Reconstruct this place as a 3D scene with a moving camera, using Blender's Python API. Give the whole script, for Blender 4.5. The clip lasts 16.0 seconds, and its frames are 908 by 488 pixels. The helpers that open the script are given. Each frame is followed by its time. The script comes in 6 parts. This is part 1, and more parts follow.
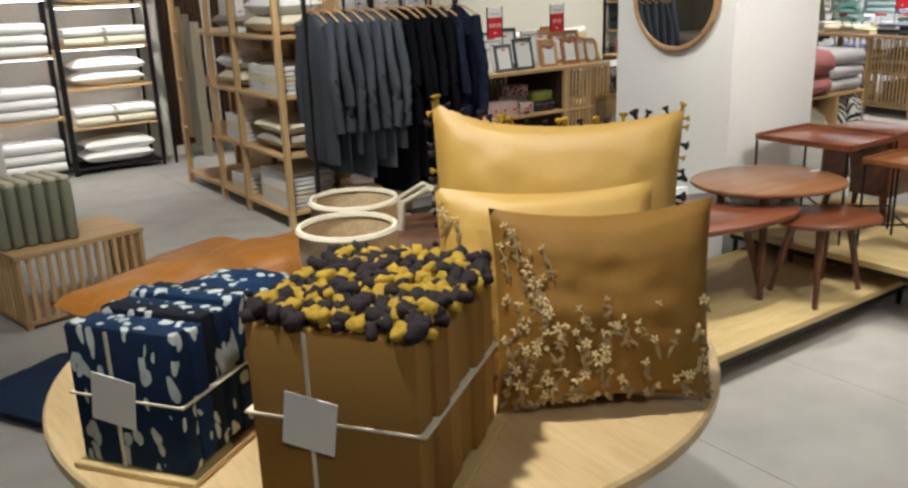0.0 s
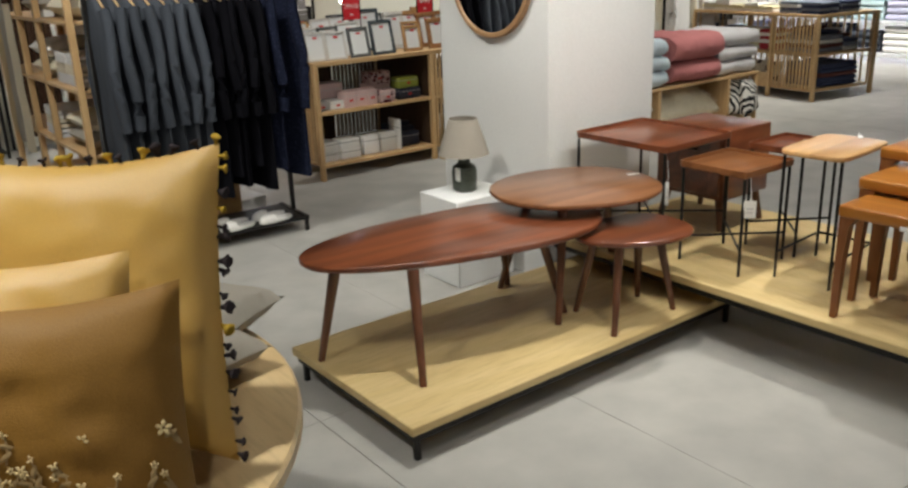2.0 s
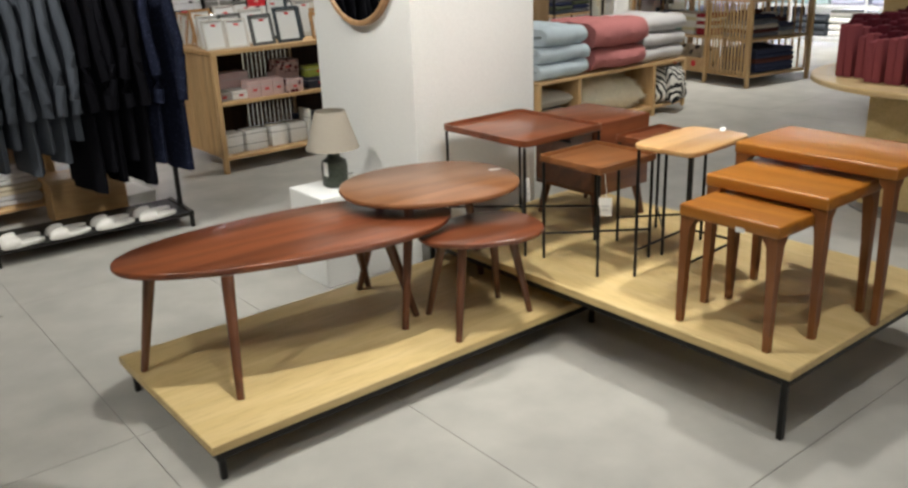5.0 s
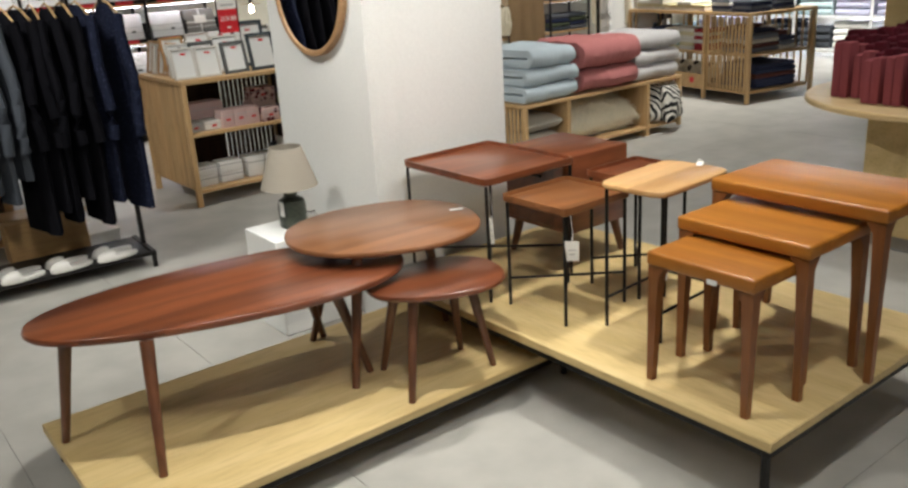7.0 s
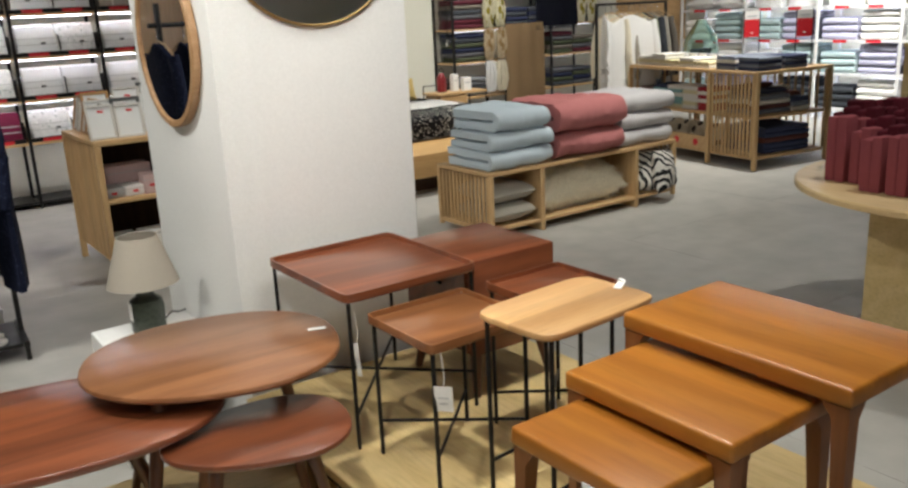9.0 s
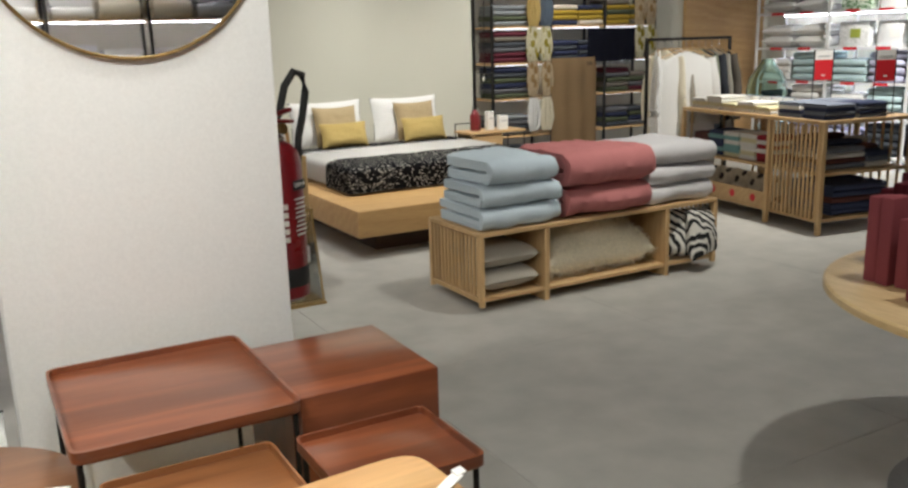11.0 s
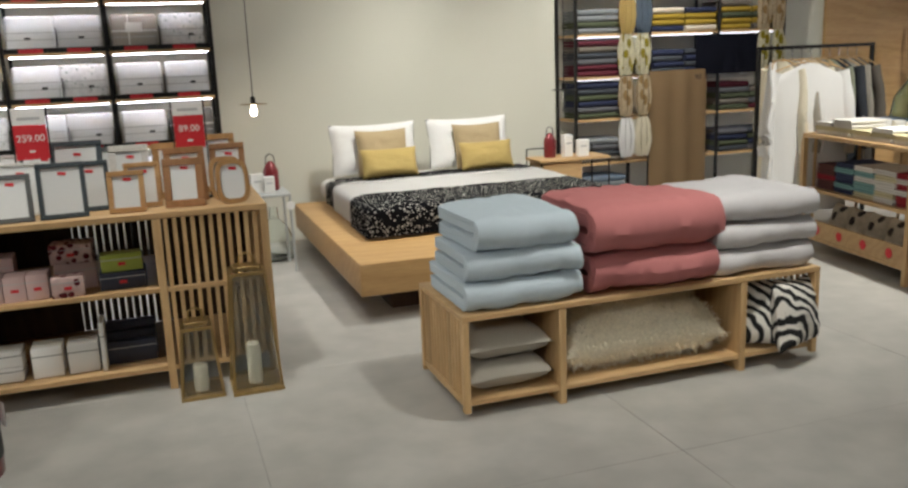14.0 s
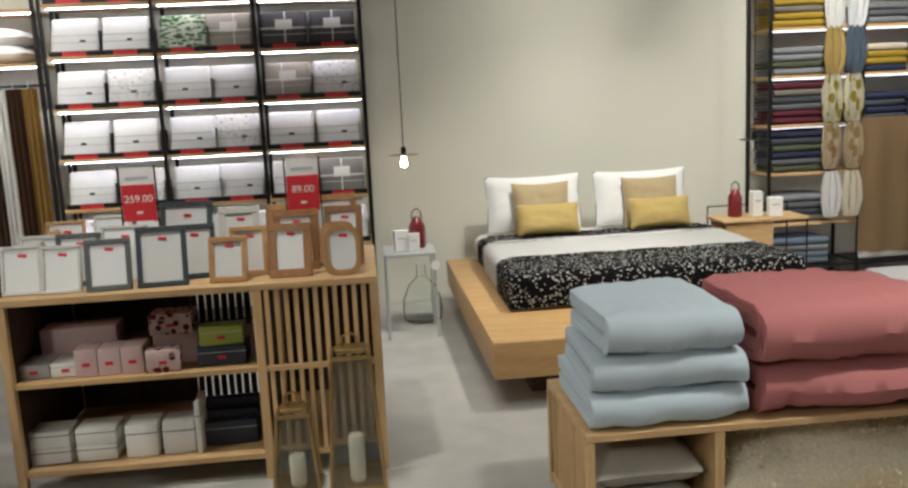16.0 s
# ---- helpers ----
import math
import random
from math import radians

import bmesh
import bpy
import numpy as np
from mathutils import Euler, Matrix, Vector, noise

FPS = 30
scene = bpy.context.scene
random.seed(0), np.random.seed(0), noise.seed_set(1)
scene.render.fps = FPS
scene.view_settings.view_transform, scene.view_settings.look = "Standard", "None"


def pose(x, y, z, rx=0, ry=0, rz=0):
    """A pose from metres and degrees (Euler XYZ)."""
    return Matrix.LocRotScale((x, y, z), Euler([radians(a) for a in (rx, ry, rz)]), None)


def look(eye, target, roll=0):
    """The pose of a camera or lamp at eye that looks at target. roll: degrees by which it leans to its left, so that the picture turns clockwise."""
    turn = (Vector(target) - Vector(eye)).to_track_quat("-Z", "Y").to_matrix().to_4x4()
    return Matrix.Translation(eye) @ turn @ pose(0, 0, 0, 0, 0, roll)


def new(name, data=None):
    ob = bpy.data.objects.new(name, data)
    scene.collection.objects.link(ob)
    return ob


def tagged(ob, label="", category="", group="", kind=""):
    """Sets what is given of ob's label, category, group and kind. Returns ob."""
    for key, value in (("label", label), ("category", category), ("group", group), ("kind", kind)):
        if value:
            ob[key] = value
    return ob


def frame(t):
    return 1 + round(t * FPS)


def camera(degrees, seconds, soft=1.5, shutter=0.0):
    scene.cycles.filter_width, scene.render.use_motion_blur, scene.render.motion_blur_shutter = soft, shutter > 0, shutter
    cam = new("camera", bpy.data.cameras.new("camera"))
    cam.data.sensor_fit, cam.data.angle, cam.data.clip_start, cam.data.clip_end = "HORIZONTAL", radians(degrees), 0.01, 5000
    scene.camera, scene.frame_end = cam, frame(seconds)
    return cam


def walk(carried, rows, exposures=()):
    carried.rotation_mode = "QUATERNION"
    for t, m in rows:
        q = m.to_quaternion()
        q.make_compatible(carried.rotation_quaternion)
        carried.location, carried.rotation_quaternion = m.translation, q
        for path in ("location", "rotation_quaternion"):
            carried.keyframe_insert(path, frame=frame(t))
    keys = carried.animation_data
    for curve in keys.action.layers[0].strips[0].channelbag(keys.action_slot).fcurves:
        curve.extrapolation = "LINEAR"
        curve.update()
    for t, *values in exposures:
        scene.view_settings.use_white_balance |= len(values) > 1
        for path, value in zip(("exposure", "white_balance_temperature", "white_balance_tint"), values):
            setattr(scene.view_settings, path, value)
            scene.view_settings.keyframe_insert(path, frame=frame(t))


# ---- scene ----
cam = camera(55.58, 16.0, soft=2.6)
PATH = [
    (0.0, -0.478, -0.188, 1.447, -35.538, -16.851, 1.929),
    (0.5, -0.285, -0.179, 1.462, -38.211, -16.942, 1.615),
    (1.0, -0.032, -0.169, 1.454, -37.298, -17.844, 3.114),
    (1.5, 0.196, -0.218, 1.437, -36.016, -17.672, 3.0),
    (2.0, 0.434, -0.25, 1.44, -37.885, -18.522, 2.028),
    (2.5, 0.572, -0.236, 1.442, -40.194, -18.588, 1.946),
    (3.0, 0.714, -0.238, 1.437, -42.24, -18.22, 1.17),
    (3.5, 0.777, -0.257, 1.431, -41.92, -18.619, 1.572),
    (4.0, 0.861, -0.381, 1.423, -40.224, -19.296, 0.982),
    (6.5, 1.075, -0.442, 1.425, -37.917, -19.242, 3.509),
    (7.0, 1.26, -0.341, 1.439, -38.444, -18.593, 3.31),
    (7.5, 1.427, -0.271, 1.433, -39.348, -18.141, 4.041),
    (8.0, 1.659, -0.218, 1.438, -36.637, -17.139, 3.282),
    (8.5, 1.869, -0.181, 1.437, -35.122, -16.858, 2.227),
    (9.0, 2.084, -0.072, 1.429, -35.975, -15.526, 2.675),
    (9.5, 2.304, 0.032, 1.421, -36.219, -16.429, 3.63),
    (10.0, 2.542, 0.125, 1.414, -33.771, -14.999, 2.973),
    (12.5, 3.657, 0.536, 1.409, -24.93, -12.805, 0.588),
    (13.0, 3.863, 0.662, 1.424, -22.906, -12.33, 0.144),
    (13.5, 4.03, 0.828, 1.416, -22.474, -12.76, 1.184),
    (14.0, 4.203, 1.004, 1.424, -19.329, -12.594, 2.197),
    (14.5, 4.324, 1.14, 1.403, -14.211, -10.514, 1.849),
    (15.0, 4.478, 1.291, 1.431, -10.959, -10.769, 2.321),
    (15.5, 4.552, 1.428, 1.458, -10.279, -8.794, 2.506),
    (16.0, 4.615, 1.535, 1.47, -6.223, -9.593, 2.681),
]
walk(cam, [(t, pose(x, y, z, 90 + pitch, roll, yaw)) for t, x, y, z, yaw, pitch, roll in PATH],
     exposures=[(0.0, -0.05), (1.3, -0.02), (2.0, -0.2), (3.0, 0.0), (8.0, 0.0), (10.0, -0.26), (12.5, -0.14), (16.0, -0.18)])

# ---- light: added unseen ceiling lights, placed by brightness, and a weak even world ----
world = bpy.data.worlds.new("world")
scene.world = world
world.use_nodes = True
world.node_tree.nodes["Background"].inputs[0].default_value = (1.0, 0.97, 0.92, 1)
world.node_tree.nodes["Background"].inputs[1].default_value = 0.004


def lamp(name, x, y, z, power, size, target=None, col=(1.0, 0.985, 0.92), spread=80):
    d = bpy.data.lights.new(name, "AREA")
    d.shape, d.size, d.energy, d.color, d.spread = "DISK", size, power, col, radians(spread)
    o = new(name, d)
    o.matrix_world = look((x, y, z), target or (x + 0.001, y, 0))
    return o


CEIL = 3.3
# Stand-in spots and fill: positions and powers chosen to match brightness, no fixtures built.
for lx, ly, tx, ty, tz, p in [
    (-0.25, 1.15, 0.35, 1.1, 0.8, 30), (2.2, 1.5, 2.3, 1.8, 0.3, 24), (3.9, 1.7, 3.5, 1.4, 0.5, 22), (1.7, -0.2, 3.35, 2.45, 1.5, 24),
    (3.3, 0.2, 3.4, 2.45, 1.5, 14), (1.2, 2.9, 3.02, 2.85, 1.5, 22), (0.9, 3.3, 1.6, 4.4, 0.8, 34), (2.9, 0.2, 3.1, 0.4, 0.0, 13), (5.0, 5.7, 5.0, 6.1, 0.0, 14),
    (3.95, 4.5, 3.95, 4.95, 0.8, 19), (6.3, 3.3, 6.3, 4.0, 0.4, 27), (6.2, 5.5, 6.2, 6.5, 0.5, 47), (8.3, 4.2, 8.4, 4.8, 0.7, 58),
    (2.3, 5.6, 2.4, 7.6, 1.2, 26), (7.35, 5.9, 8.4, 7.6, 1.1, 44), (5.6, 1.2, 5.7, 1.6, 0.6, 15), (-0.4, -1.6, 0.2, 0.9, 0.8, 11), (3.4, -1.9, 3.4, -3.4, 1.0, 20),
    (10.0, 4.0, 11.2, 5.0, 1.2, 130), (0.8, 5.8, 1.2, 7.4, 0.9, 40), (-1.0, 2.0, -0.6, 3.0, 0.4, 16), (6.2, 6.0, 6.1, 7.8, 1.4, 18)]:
    lamp("unseen_ceiling_light", lx, ly, CEIL - 0.06, p * 0.5, 0.13, (tx, ty, tz))


# ---- materials ----
def nodes_of(m):
    m.use_nodes = True
    n, l = m.node_tree.nodes, m.node_tree.links
    return n, l, n["Principled BSDF"]


def rgb(c, k=1.0):
    return (min(c[0] * k, 1), min(c[1] * k, 1), min(c[2] * k, 1), 1)


def surface(name, col, rough=0.6, metal=0.0, grain=60, stain=3, var=0.12, bump=0.15, stretch=(1, 1, 1), coat=0.0, rand=0.0, dark=0.7):
    """Two scales of noise on colour, one on roughness, fine relief."""
    m = bpy.data.materials.new(name)
    n, l, b = nodes_of(m)
    tc = n.new("ShaderNodeTexCoord")
    mp = n.new("ShaderNodeMapping")
    mp.inputs["Scale"].default_value = stretch
    l.new(tc.outputs["Object"], mp.inputs["Vector"])
    n1, n2 = n.new("ShaderNodeTexNoise"), n.new("ShaderNodeTexNoise")
    n1.inputs["Scale"].default_value, n1.inputs["Detail"].default_value = grain, 6
    n2.inputs["Scale"].default_value, n2.inputs["Detail"].default_value = stain, 4
    for q in (n1, n2):
        l.new(mp.outputs["Vector"], q.inputs["Vector"])
    r1 = n.new("ShaderNodeMapRange")
    r1.inputs["From Min"].default_value, r1.inputs["From Max"].default_value = 0.3, 0.7
    l.new(n1.outputs["Fac"], r1.inputs["Value"])
    mixa = n.new("ShaderNodeMix")
    mixa.data_type = "RGBA"
    mixa.inputs["A"].default_value, mixa.inputs["B"].default_value = rgb(col, 1 - var), rgb(col, 1 + var)
    l.new(r1.outputs["Result"], mixa.inputs["Factor"])
    r2 = n.new("ShaderNodeMapRange")
    r2.inputs["From Min"].default_value, r2.inputs["From Max"].default_value = 0.35, 0.75
    r2.inputs["To Max"].default_value = var * 2
    l.new(n2.outputs["Fac"], r2.inputs["Value"])
    mixb = n.new("ShaderNodeMix")
    mixb.data_type = "RGBA"
    mixb.inputs["B"].default_value = rgb(col, dark)
    l.new(mixa.outputs["Result"], mixb.inputs["A"])
    l.new(r2.outputs["Result"], mixb.inputs["Factor"])
    out = mixb.outputs["Result"]
    if rand:
        oi, rr, hs = n.new("ShaderNodeObjectInfo"), n.new("ShaderNodeMapRange"), n.new("ShaderNodeHueSaturation")
        rr.inputs["To Min"].default_value, rr.inputs["To Max"].default_value = 1 - rand, 1 + rand
        l.new(oi.outputs["Random"], rr.inputs["Value"])
        l.new(rr.outputs["Result"], hs.inputs["Value"])
        l.new(out, hs.inputs["Color"])
        out = hs.outputs["Color"]
    l.new(out, b.inputs["Base Color"])
    r3 = n.new("ShaderNodeMapRange")
    r3.inputs["To Min"].default_value, r3.inputs["To Max"].default_value = max(rough - 0.1, 0.03), min(rough + 0.1, 1)
    l.new(n2.outputs["Fac"], r3.inputs["Value"])
    l.new(r3.outputs["Result"], b.inputs["Roughness"])
    b.inputs["Metallic"].default_value = metal
    b.inputs["Coat Weight"].default_value = coat
    b.inputs["Coat Roughness"].default_value = 0.25
    if bump:
        bp = n.new("ShaderNodeBump")
        bp.inputs["Strength"].default_value, bp.inputs["Distance"].default_value = bump, 0.004
        l.new(n1.outputs["Fac"], bp.inputs["Height"])
        l.new(bp.outputs["Normal"], b.inputs["Normal"])
    return m


def wood(name, c1, c2, axis="x", rough=0.5, coat=0.0, ring=9.0, rand=0.1, boards=0.0):
    """Long grain along one axis: stretched noise for fibres, a distorted wave for rings, boards of differing tone."""
    m = bpy.data.materials.new(name)
    n, l, b = nodes_of(m)
    tc, mp = n.new("ShaderNodeTexCoord"), n.new("ShaderNodeMapping")
    sc = {"x": (0.12, 1, 1), "y": (1, 0.12, 1), "z": (1, 1, 0.12)}[axis]
    mp.inputs["Scale"].default_value = sc
    oi = n.new("ShaderNodeObjectInfo")
    add = n.new("ShaderNodeVectorMath")
    l.new(tc.outputs["Object"], add.inputs[0])
    l.new(oi.outputs["Random"], add.inputs[1])
    l.new(add.outputs[0], mp.inputs["Vector"])
    w, f, g = n.new("ShaderNodeTexWave"), n.new("ShaderNodeTexNoise"), n.new("ShaderNodeTexNoise")
    w.wave_type, w.bands_direction = "BANDS", "DIAGONAL"
    w.inputs["Scale"].default_value, w.inputs["Distortion"].default_value = ring, 7.0
    w.inputs["Detail"].default_value, w.inputs["Detail Scale"].default_value = 3, 1.6
    f.inputs["Scale"].default_value, f.inputs["Detail"].default_value = 95, 5
    g.inputs["Scale"].default_value, g.inputs["Detail"].default_value = 5, 4
    for q in (w, f, g):
        l.new(mp.outputs["Vector"], q.inputs["Vector"])
    mix = n.new("ShaderNodeMix")
    mix.data_type = "RGBA"
    mix.inputs["A"].default_value, mix.inputs["B"].default_value = rgb(c1), rgb(c2)
    s1 = n.new("ShaderNodeMath")
    s1.operation = "MULTIPLY_ADD"
    s1.inputs[1].default_value = 0.45
    l.new(w.outputs["Fac"], s1.inputs[0])
    s2 = n.new("ShaderNodeMath")
    s2.operation = "MULTIPLY"
    s2.inputs[1].default_value = 0.55
    l.new(g.outputs["Fac"], s2.inputs[0])
    l.new(s2.outputs[0], s1.inputs[2])
    l.new(s1.outputs[0], mix.inputs["Factor"])
    dk = n.new("ShaderNodeMix")
    dk.data_type, dk.blend_type = "RGBA", "MULTIPLY"
    rr = n.new("ShaderNodeMapRange")
    rr.inputs["From Min"].default_value, rr.inputs["From Max"].default_value = 0.45, 0.8
    rr.inputs["To Max"].default_value = 0.35
    l.new(f.outputs["Fac"], rr.inputs["Value"])
    l.new(rr.outputs["Result"], dk.inputs["Factor"])
    l.new(mix.outputs["Result"], dk.inputs["A"])
    dk.inputs["B"].default_value = (0.45, 0.38, 0.3, 1)
    out = dk.outputs["Result"]
    hs, hr = n.new("ShaderNodeHueSaturation"), n.new("ShaderNodeMapRange")
    hr.inputs["To Min"].default_value, hr.inputs["To Max"].default_value = 1 - rand, 1 + rand
    l.new(oi.outputs["Random"], hr.inputs["Value"])
    val = hr.outputs["Result"]
    if boards:
        sx, sn, wn = n.new("ShaderNodeSeparateXYZ"), n.new("ShaderNodeMath"), n.new("ShaderNodeTexWhiteNoise")
        l.new(tc.outputs["Object"], sx.inputs[0])
        sn.operation, sn.inputs[1].default_value = "SNAP", boards
        l.new(sx.outputs[{"x": "Y", "y": "X", "z": "X"}[axis]], sn.inputs[0])
        wn.noise_dimensions = "1D"
        l.new(sn.outputs[0], wn.inputs["W"])
        br, mu = n.new("ShaderNodeMapRange"), n.new("ShaderNodeMath")
        br.inputs["To Min"].default_value, br.inputs["To Max"].default_value = 0.75, 1.2
        l.new(wn.outputs["Value"], br.inputs["Value"])
        mu.operation = "MULTIPLY"
        l.new(br.outputs["Result"], mu.inputs[0])
        l.new(val, mu.inputs[1])
        val = mu.outputs[0]
    l.new(val, hs.inputs["Value"])
    l.new(out, hs.inputs["Color"])
    l.new(hs.outputs["Color"], b.inputs["Base Color"])
    b.inputs["Roughness"].default_value, b.inputs["Coat Weight"].default_value, b.inputs["Coat Roughness"].default_value = rough, coat, 0.2
    bp = n.new("ShaderNodeBump")
    bp.inputs["Strength"].default_value, bp.inputs["Distance"].default_value = 0.12, 0.002
    l.new(f.outputs["Fac"], bp.inputs["Height"])
    l.new(bp.outputs["Normal"], b.inputs["Normal"])
    return m


def cloth(name, col, var=0.12, rough=0.92, rand=0.0, weave=420, sheen=0.0, spec=0.12):
    m = surface(name, col, rough, 0, weave, 4, var, 0.25, rand=rand, dark=0.78)
    b = m.node_tree.nodes["Principled BSDF"]
    b.inputs["Sheen Weight"].default_value = sheen
    b.inputs["Specular IOR Level"].default_value = spec
    return m


def patterned(name, base, spots, scale, cut=0.35, feature="F1", stretch=(1, 1, 1), warp=0.0):
    """Printed cloth: spots of other colours on a base."""
    m = bpy.data.materials.new(name)
    n, l, b = nodes_of(m)
    tc, mp, v = n.new("ShaderNodeTexCoord"), n.new("ShaderNodeMapping"), n.new("ShaderNodeTexVoronoi")
    mp.inputs["Scale"].default_value = stretch
    l.new(tc.outputs["Object"], mp.inputs["Vector"])
    if warp:
        wz, sc_, ad = n.new("ShaderNodeTexNoise"), n.new("ShaderNodeVectorMath"), n.new("ShaderNodeVectorMath")
        wz.inputs["Scale"].default_value = scale * 0.6
        l.new(mp.outputs["Vector"], wz.inputs["Vector"])
        sc_.operation, sc_.inputs["Scale"].default_value = "SCALE", warp / scale
        l.new(wz.outputs["Color"], sc_.inputs[0])
        l.new(mp.outputs["Vector"], ad.inputs[0])
        l.new(sc_.outputs[0], ad.inputs[1])
        l.new(ad.outputs[0], v.inputs["Vector"])
    else:
        l.new(mp.outputs["Vector"], v.inputs["Vector"])
    v.inputs["Scale"].default_value = scale
    v.feature = feature
    lt = n.new("ShaderNodeMath")
    lt.operation, lt.inputs[1].default_value = "LESS_THAN", cut
    l.new(v.outputs["Distance"], lt.inputs[0])
    mix = n.new("ShaderNodeMix")
    mix.data_type = "RGBA"
    mix.inputs["A"].default_value, mix.inputs["B"].default_value = rgb(base), rgb(spots)
    l.new(lt.outputs[0], mix.inputs["Factor"])
    nz, hs, mr = n.new("ShaderNodeTexNoise"), n.new("ShaderNodeHueSaturation"), n.new("ShaderNodeMapRange")
    nz.inputs["Scale"].default_value = 30
    l.new(tc.outputs["Object"], nz.inputs["Vector"])
    mr.inputs["To Min"].default_value, mr.inputs["To Max"].default_value = 0.7, 1.3
    l.new(nz.outputs["Fac"], mr.inputs["Value"])
    l.new(mr.outputs["Result"], hs.inputs["Value"])
    l.new(mix.outputs["Result"], hs.inputs["Color"])
    l.new(hs.outputs["Color"], b.inputs["Base Color"])
    b.inputs["Roughness"].default_value = 0.92
    b.inputs["Specular IOR Level"].default_value = 0.12
    return m


def stripes(name, c1, c2, scale, distort, axis="X"):
    m = bpy.data.materials.new(name)
    n, l, b = nodes_of(m)
    tc, w, cr = n.new("ShaderNodeTexCoord"), n.new("ShaderNodeTexWave"), n.new("ShaderNodeValToRGB")
    l.new(tc.outputs["Object"], w.inputs["Vector"])
    w.bands_direction = axis
    w.inputs["Scale"].default_value, w.inputs["Distortion"].default_value, w.inputs["Detail"].default_value = scale, distort, 1.0
    cr.color_ramp.interpolation = "EASE"
    cr.color_ramp.elements[0].position, cr.color_ramp.elements[1].position = 0.42, 0.58
    cr.color_ramp.elements[0].color, cr.color_ramp.elements[1].color = rgb(c1), rgb(c2)
    l.new(w.outputs["Fac"], cr.inputs["Fac"])
    l.new(cr.outputs["Color"], b.inputs["Base Color"])
    b.inputs["Roughness"].default_value = 0.95
    return m


def glow(name, col, power):
    m = bpy.data.materials.new(name)
    n, l, b = nodes_of(m)
    b.inputs["Base Color"].default_value = rgb(col)
    b.inputs["Emission Color"].default_value, b.inputs["Emission Strength"].default_value = rgb(col), power
    return m


def glass(name, col=(0.95, 0.98, 0.97), rough=0.02):
    m = bpy.data.materials.new(name)
    n, l, b = nodes_of(m)
    b.inputs["Base Color"].default_value = rgb(col)
    b.inputs["Transmission Weight"].default_value, b.inputs["Roughness"].default_value, b.inputs["IOR"].default_value = 1.0, rough, 1.25
    return m


CONCRETE = surface("concrete", (0.41, 0.396, 0.362), 0.5, 0, 5, 1.1, 0.11, 0.02, dark=0.55)
JOINT = surface("joint_filler", (0.33, 0.32, 0.305), 0.8, grain=80)
WALLPAINT = surface("wall_paint", (0.655, 0.64, 0.55), 0.75, 0, 130, 0.9, 0.05, 0.03)
PILLARPAINT = surface("pillar_paint", (0.84, 0.84, 0.82), 0.7, 0, 130, 1.3, 0.03, 0.02)
# Unseen ceiling, set near-black to cut the light it bounces back.
CEILDIM = surface("dim_unseen_ceiling", (0.06, 0.06, 0.062), 0.9, grain=90)
PLY = wood("plywood", (0.58, 0.42, 0.18), (0.67, 0.51, 0.25), "x", 0.55, 0.0, 5, 0.05)
PLYY = wood("plywood_cross", (0.58, 0.42, 0.18), (0.67, 0.51, 0.25), "y", 0.55, 0.0, 5, 0.05)
PINE = wood("pine", (0.50, 0.31, 0.14), (0.62, 0.42, 0.21), "x", 0.5, 0.0, 8, 0.08)
PINEZ = wood("pine_upright", (0.50, 0.31, 0.14), (0.64, 0.44, 0.22), "z", 0.5, 0.0, 8, 0.12)
DISC = wood("beech_disc", (0.60, 0.42, 0.205), (0.71, 0.54, 0.30), "y", 0.42, 0.1, 4, 0.04)
OAK = wood("oak", (0.44, 0.26, 0.10), (0.54, 0.34, 0.145), "x", 0.5, 0.05, 6, 0.06)
SHEESHAM = wood("sheesham", (0.105, 0.03, 0.014), (0.205, 0.062, 0.024), "x", 0.28, 0.4, 7, 0.12, boards=0.11)
SHEESHAMZ = wood("sheesham_leg", (0.085, 0.032, 0.015), (0.16, 0.06, 0.027), "z", 0.38, 0.2, 9, 0.1)
ACACIA = wood("acacia", (0.15, 0.052, 0.018), (0.28, 0.115, 0.042), "x", 0.28, 0.4, 6, 0.1, boards=0.09)
WALNUT = wood("walnut", (0.165, 0.065, 0.026), (0.28, 0.125, 0.055), "x", 0.28, 0.4, 6, 0.08, boards=0.12)
PALEACACIA = wood("pale_acacia", (0.50, 0.26, 0.10), (0.68, 0.42, 0.19), "x", 0.35, 0.2, 4, 0.05, boards=0.055)
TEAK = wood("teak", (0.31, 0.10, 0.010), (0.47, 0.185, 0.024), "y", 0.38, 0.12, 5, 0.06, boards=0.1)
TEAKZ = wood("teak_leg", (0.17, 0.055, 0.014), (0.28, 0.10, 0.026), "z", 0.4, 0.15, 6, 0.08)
BLACKMETAL = surface("black_metal", (0.018, 0.017, 0.016), 0.45, 0.6, 200, 10, 0.2, 0.05)
BRASS = surface("aged_brass", (0.42, 0.29, 0.12), 0.35, 0.9, 90, 8, 0.2, 0.05)
GREYSTEEL = surface("grey_steel", (0.20, 0.195, 0.19), 0.5, 0.4, 90, 5, 0.1, 0.03)
CHROME = surface("chrome", (0.7, 0.7, 0.7), 0.2, 1.0, 90, 8, 0.05, 0.0)
WHITECARD = surface("white_card", (0.82, 0.81, 0.78), 0.6, grain=300, var=0.03, bump=0.02)
REDCARD = surface("red_card", (0.62, 0.02, 0.03), 0.5, grain=300, var=0.05, bump=0.02)
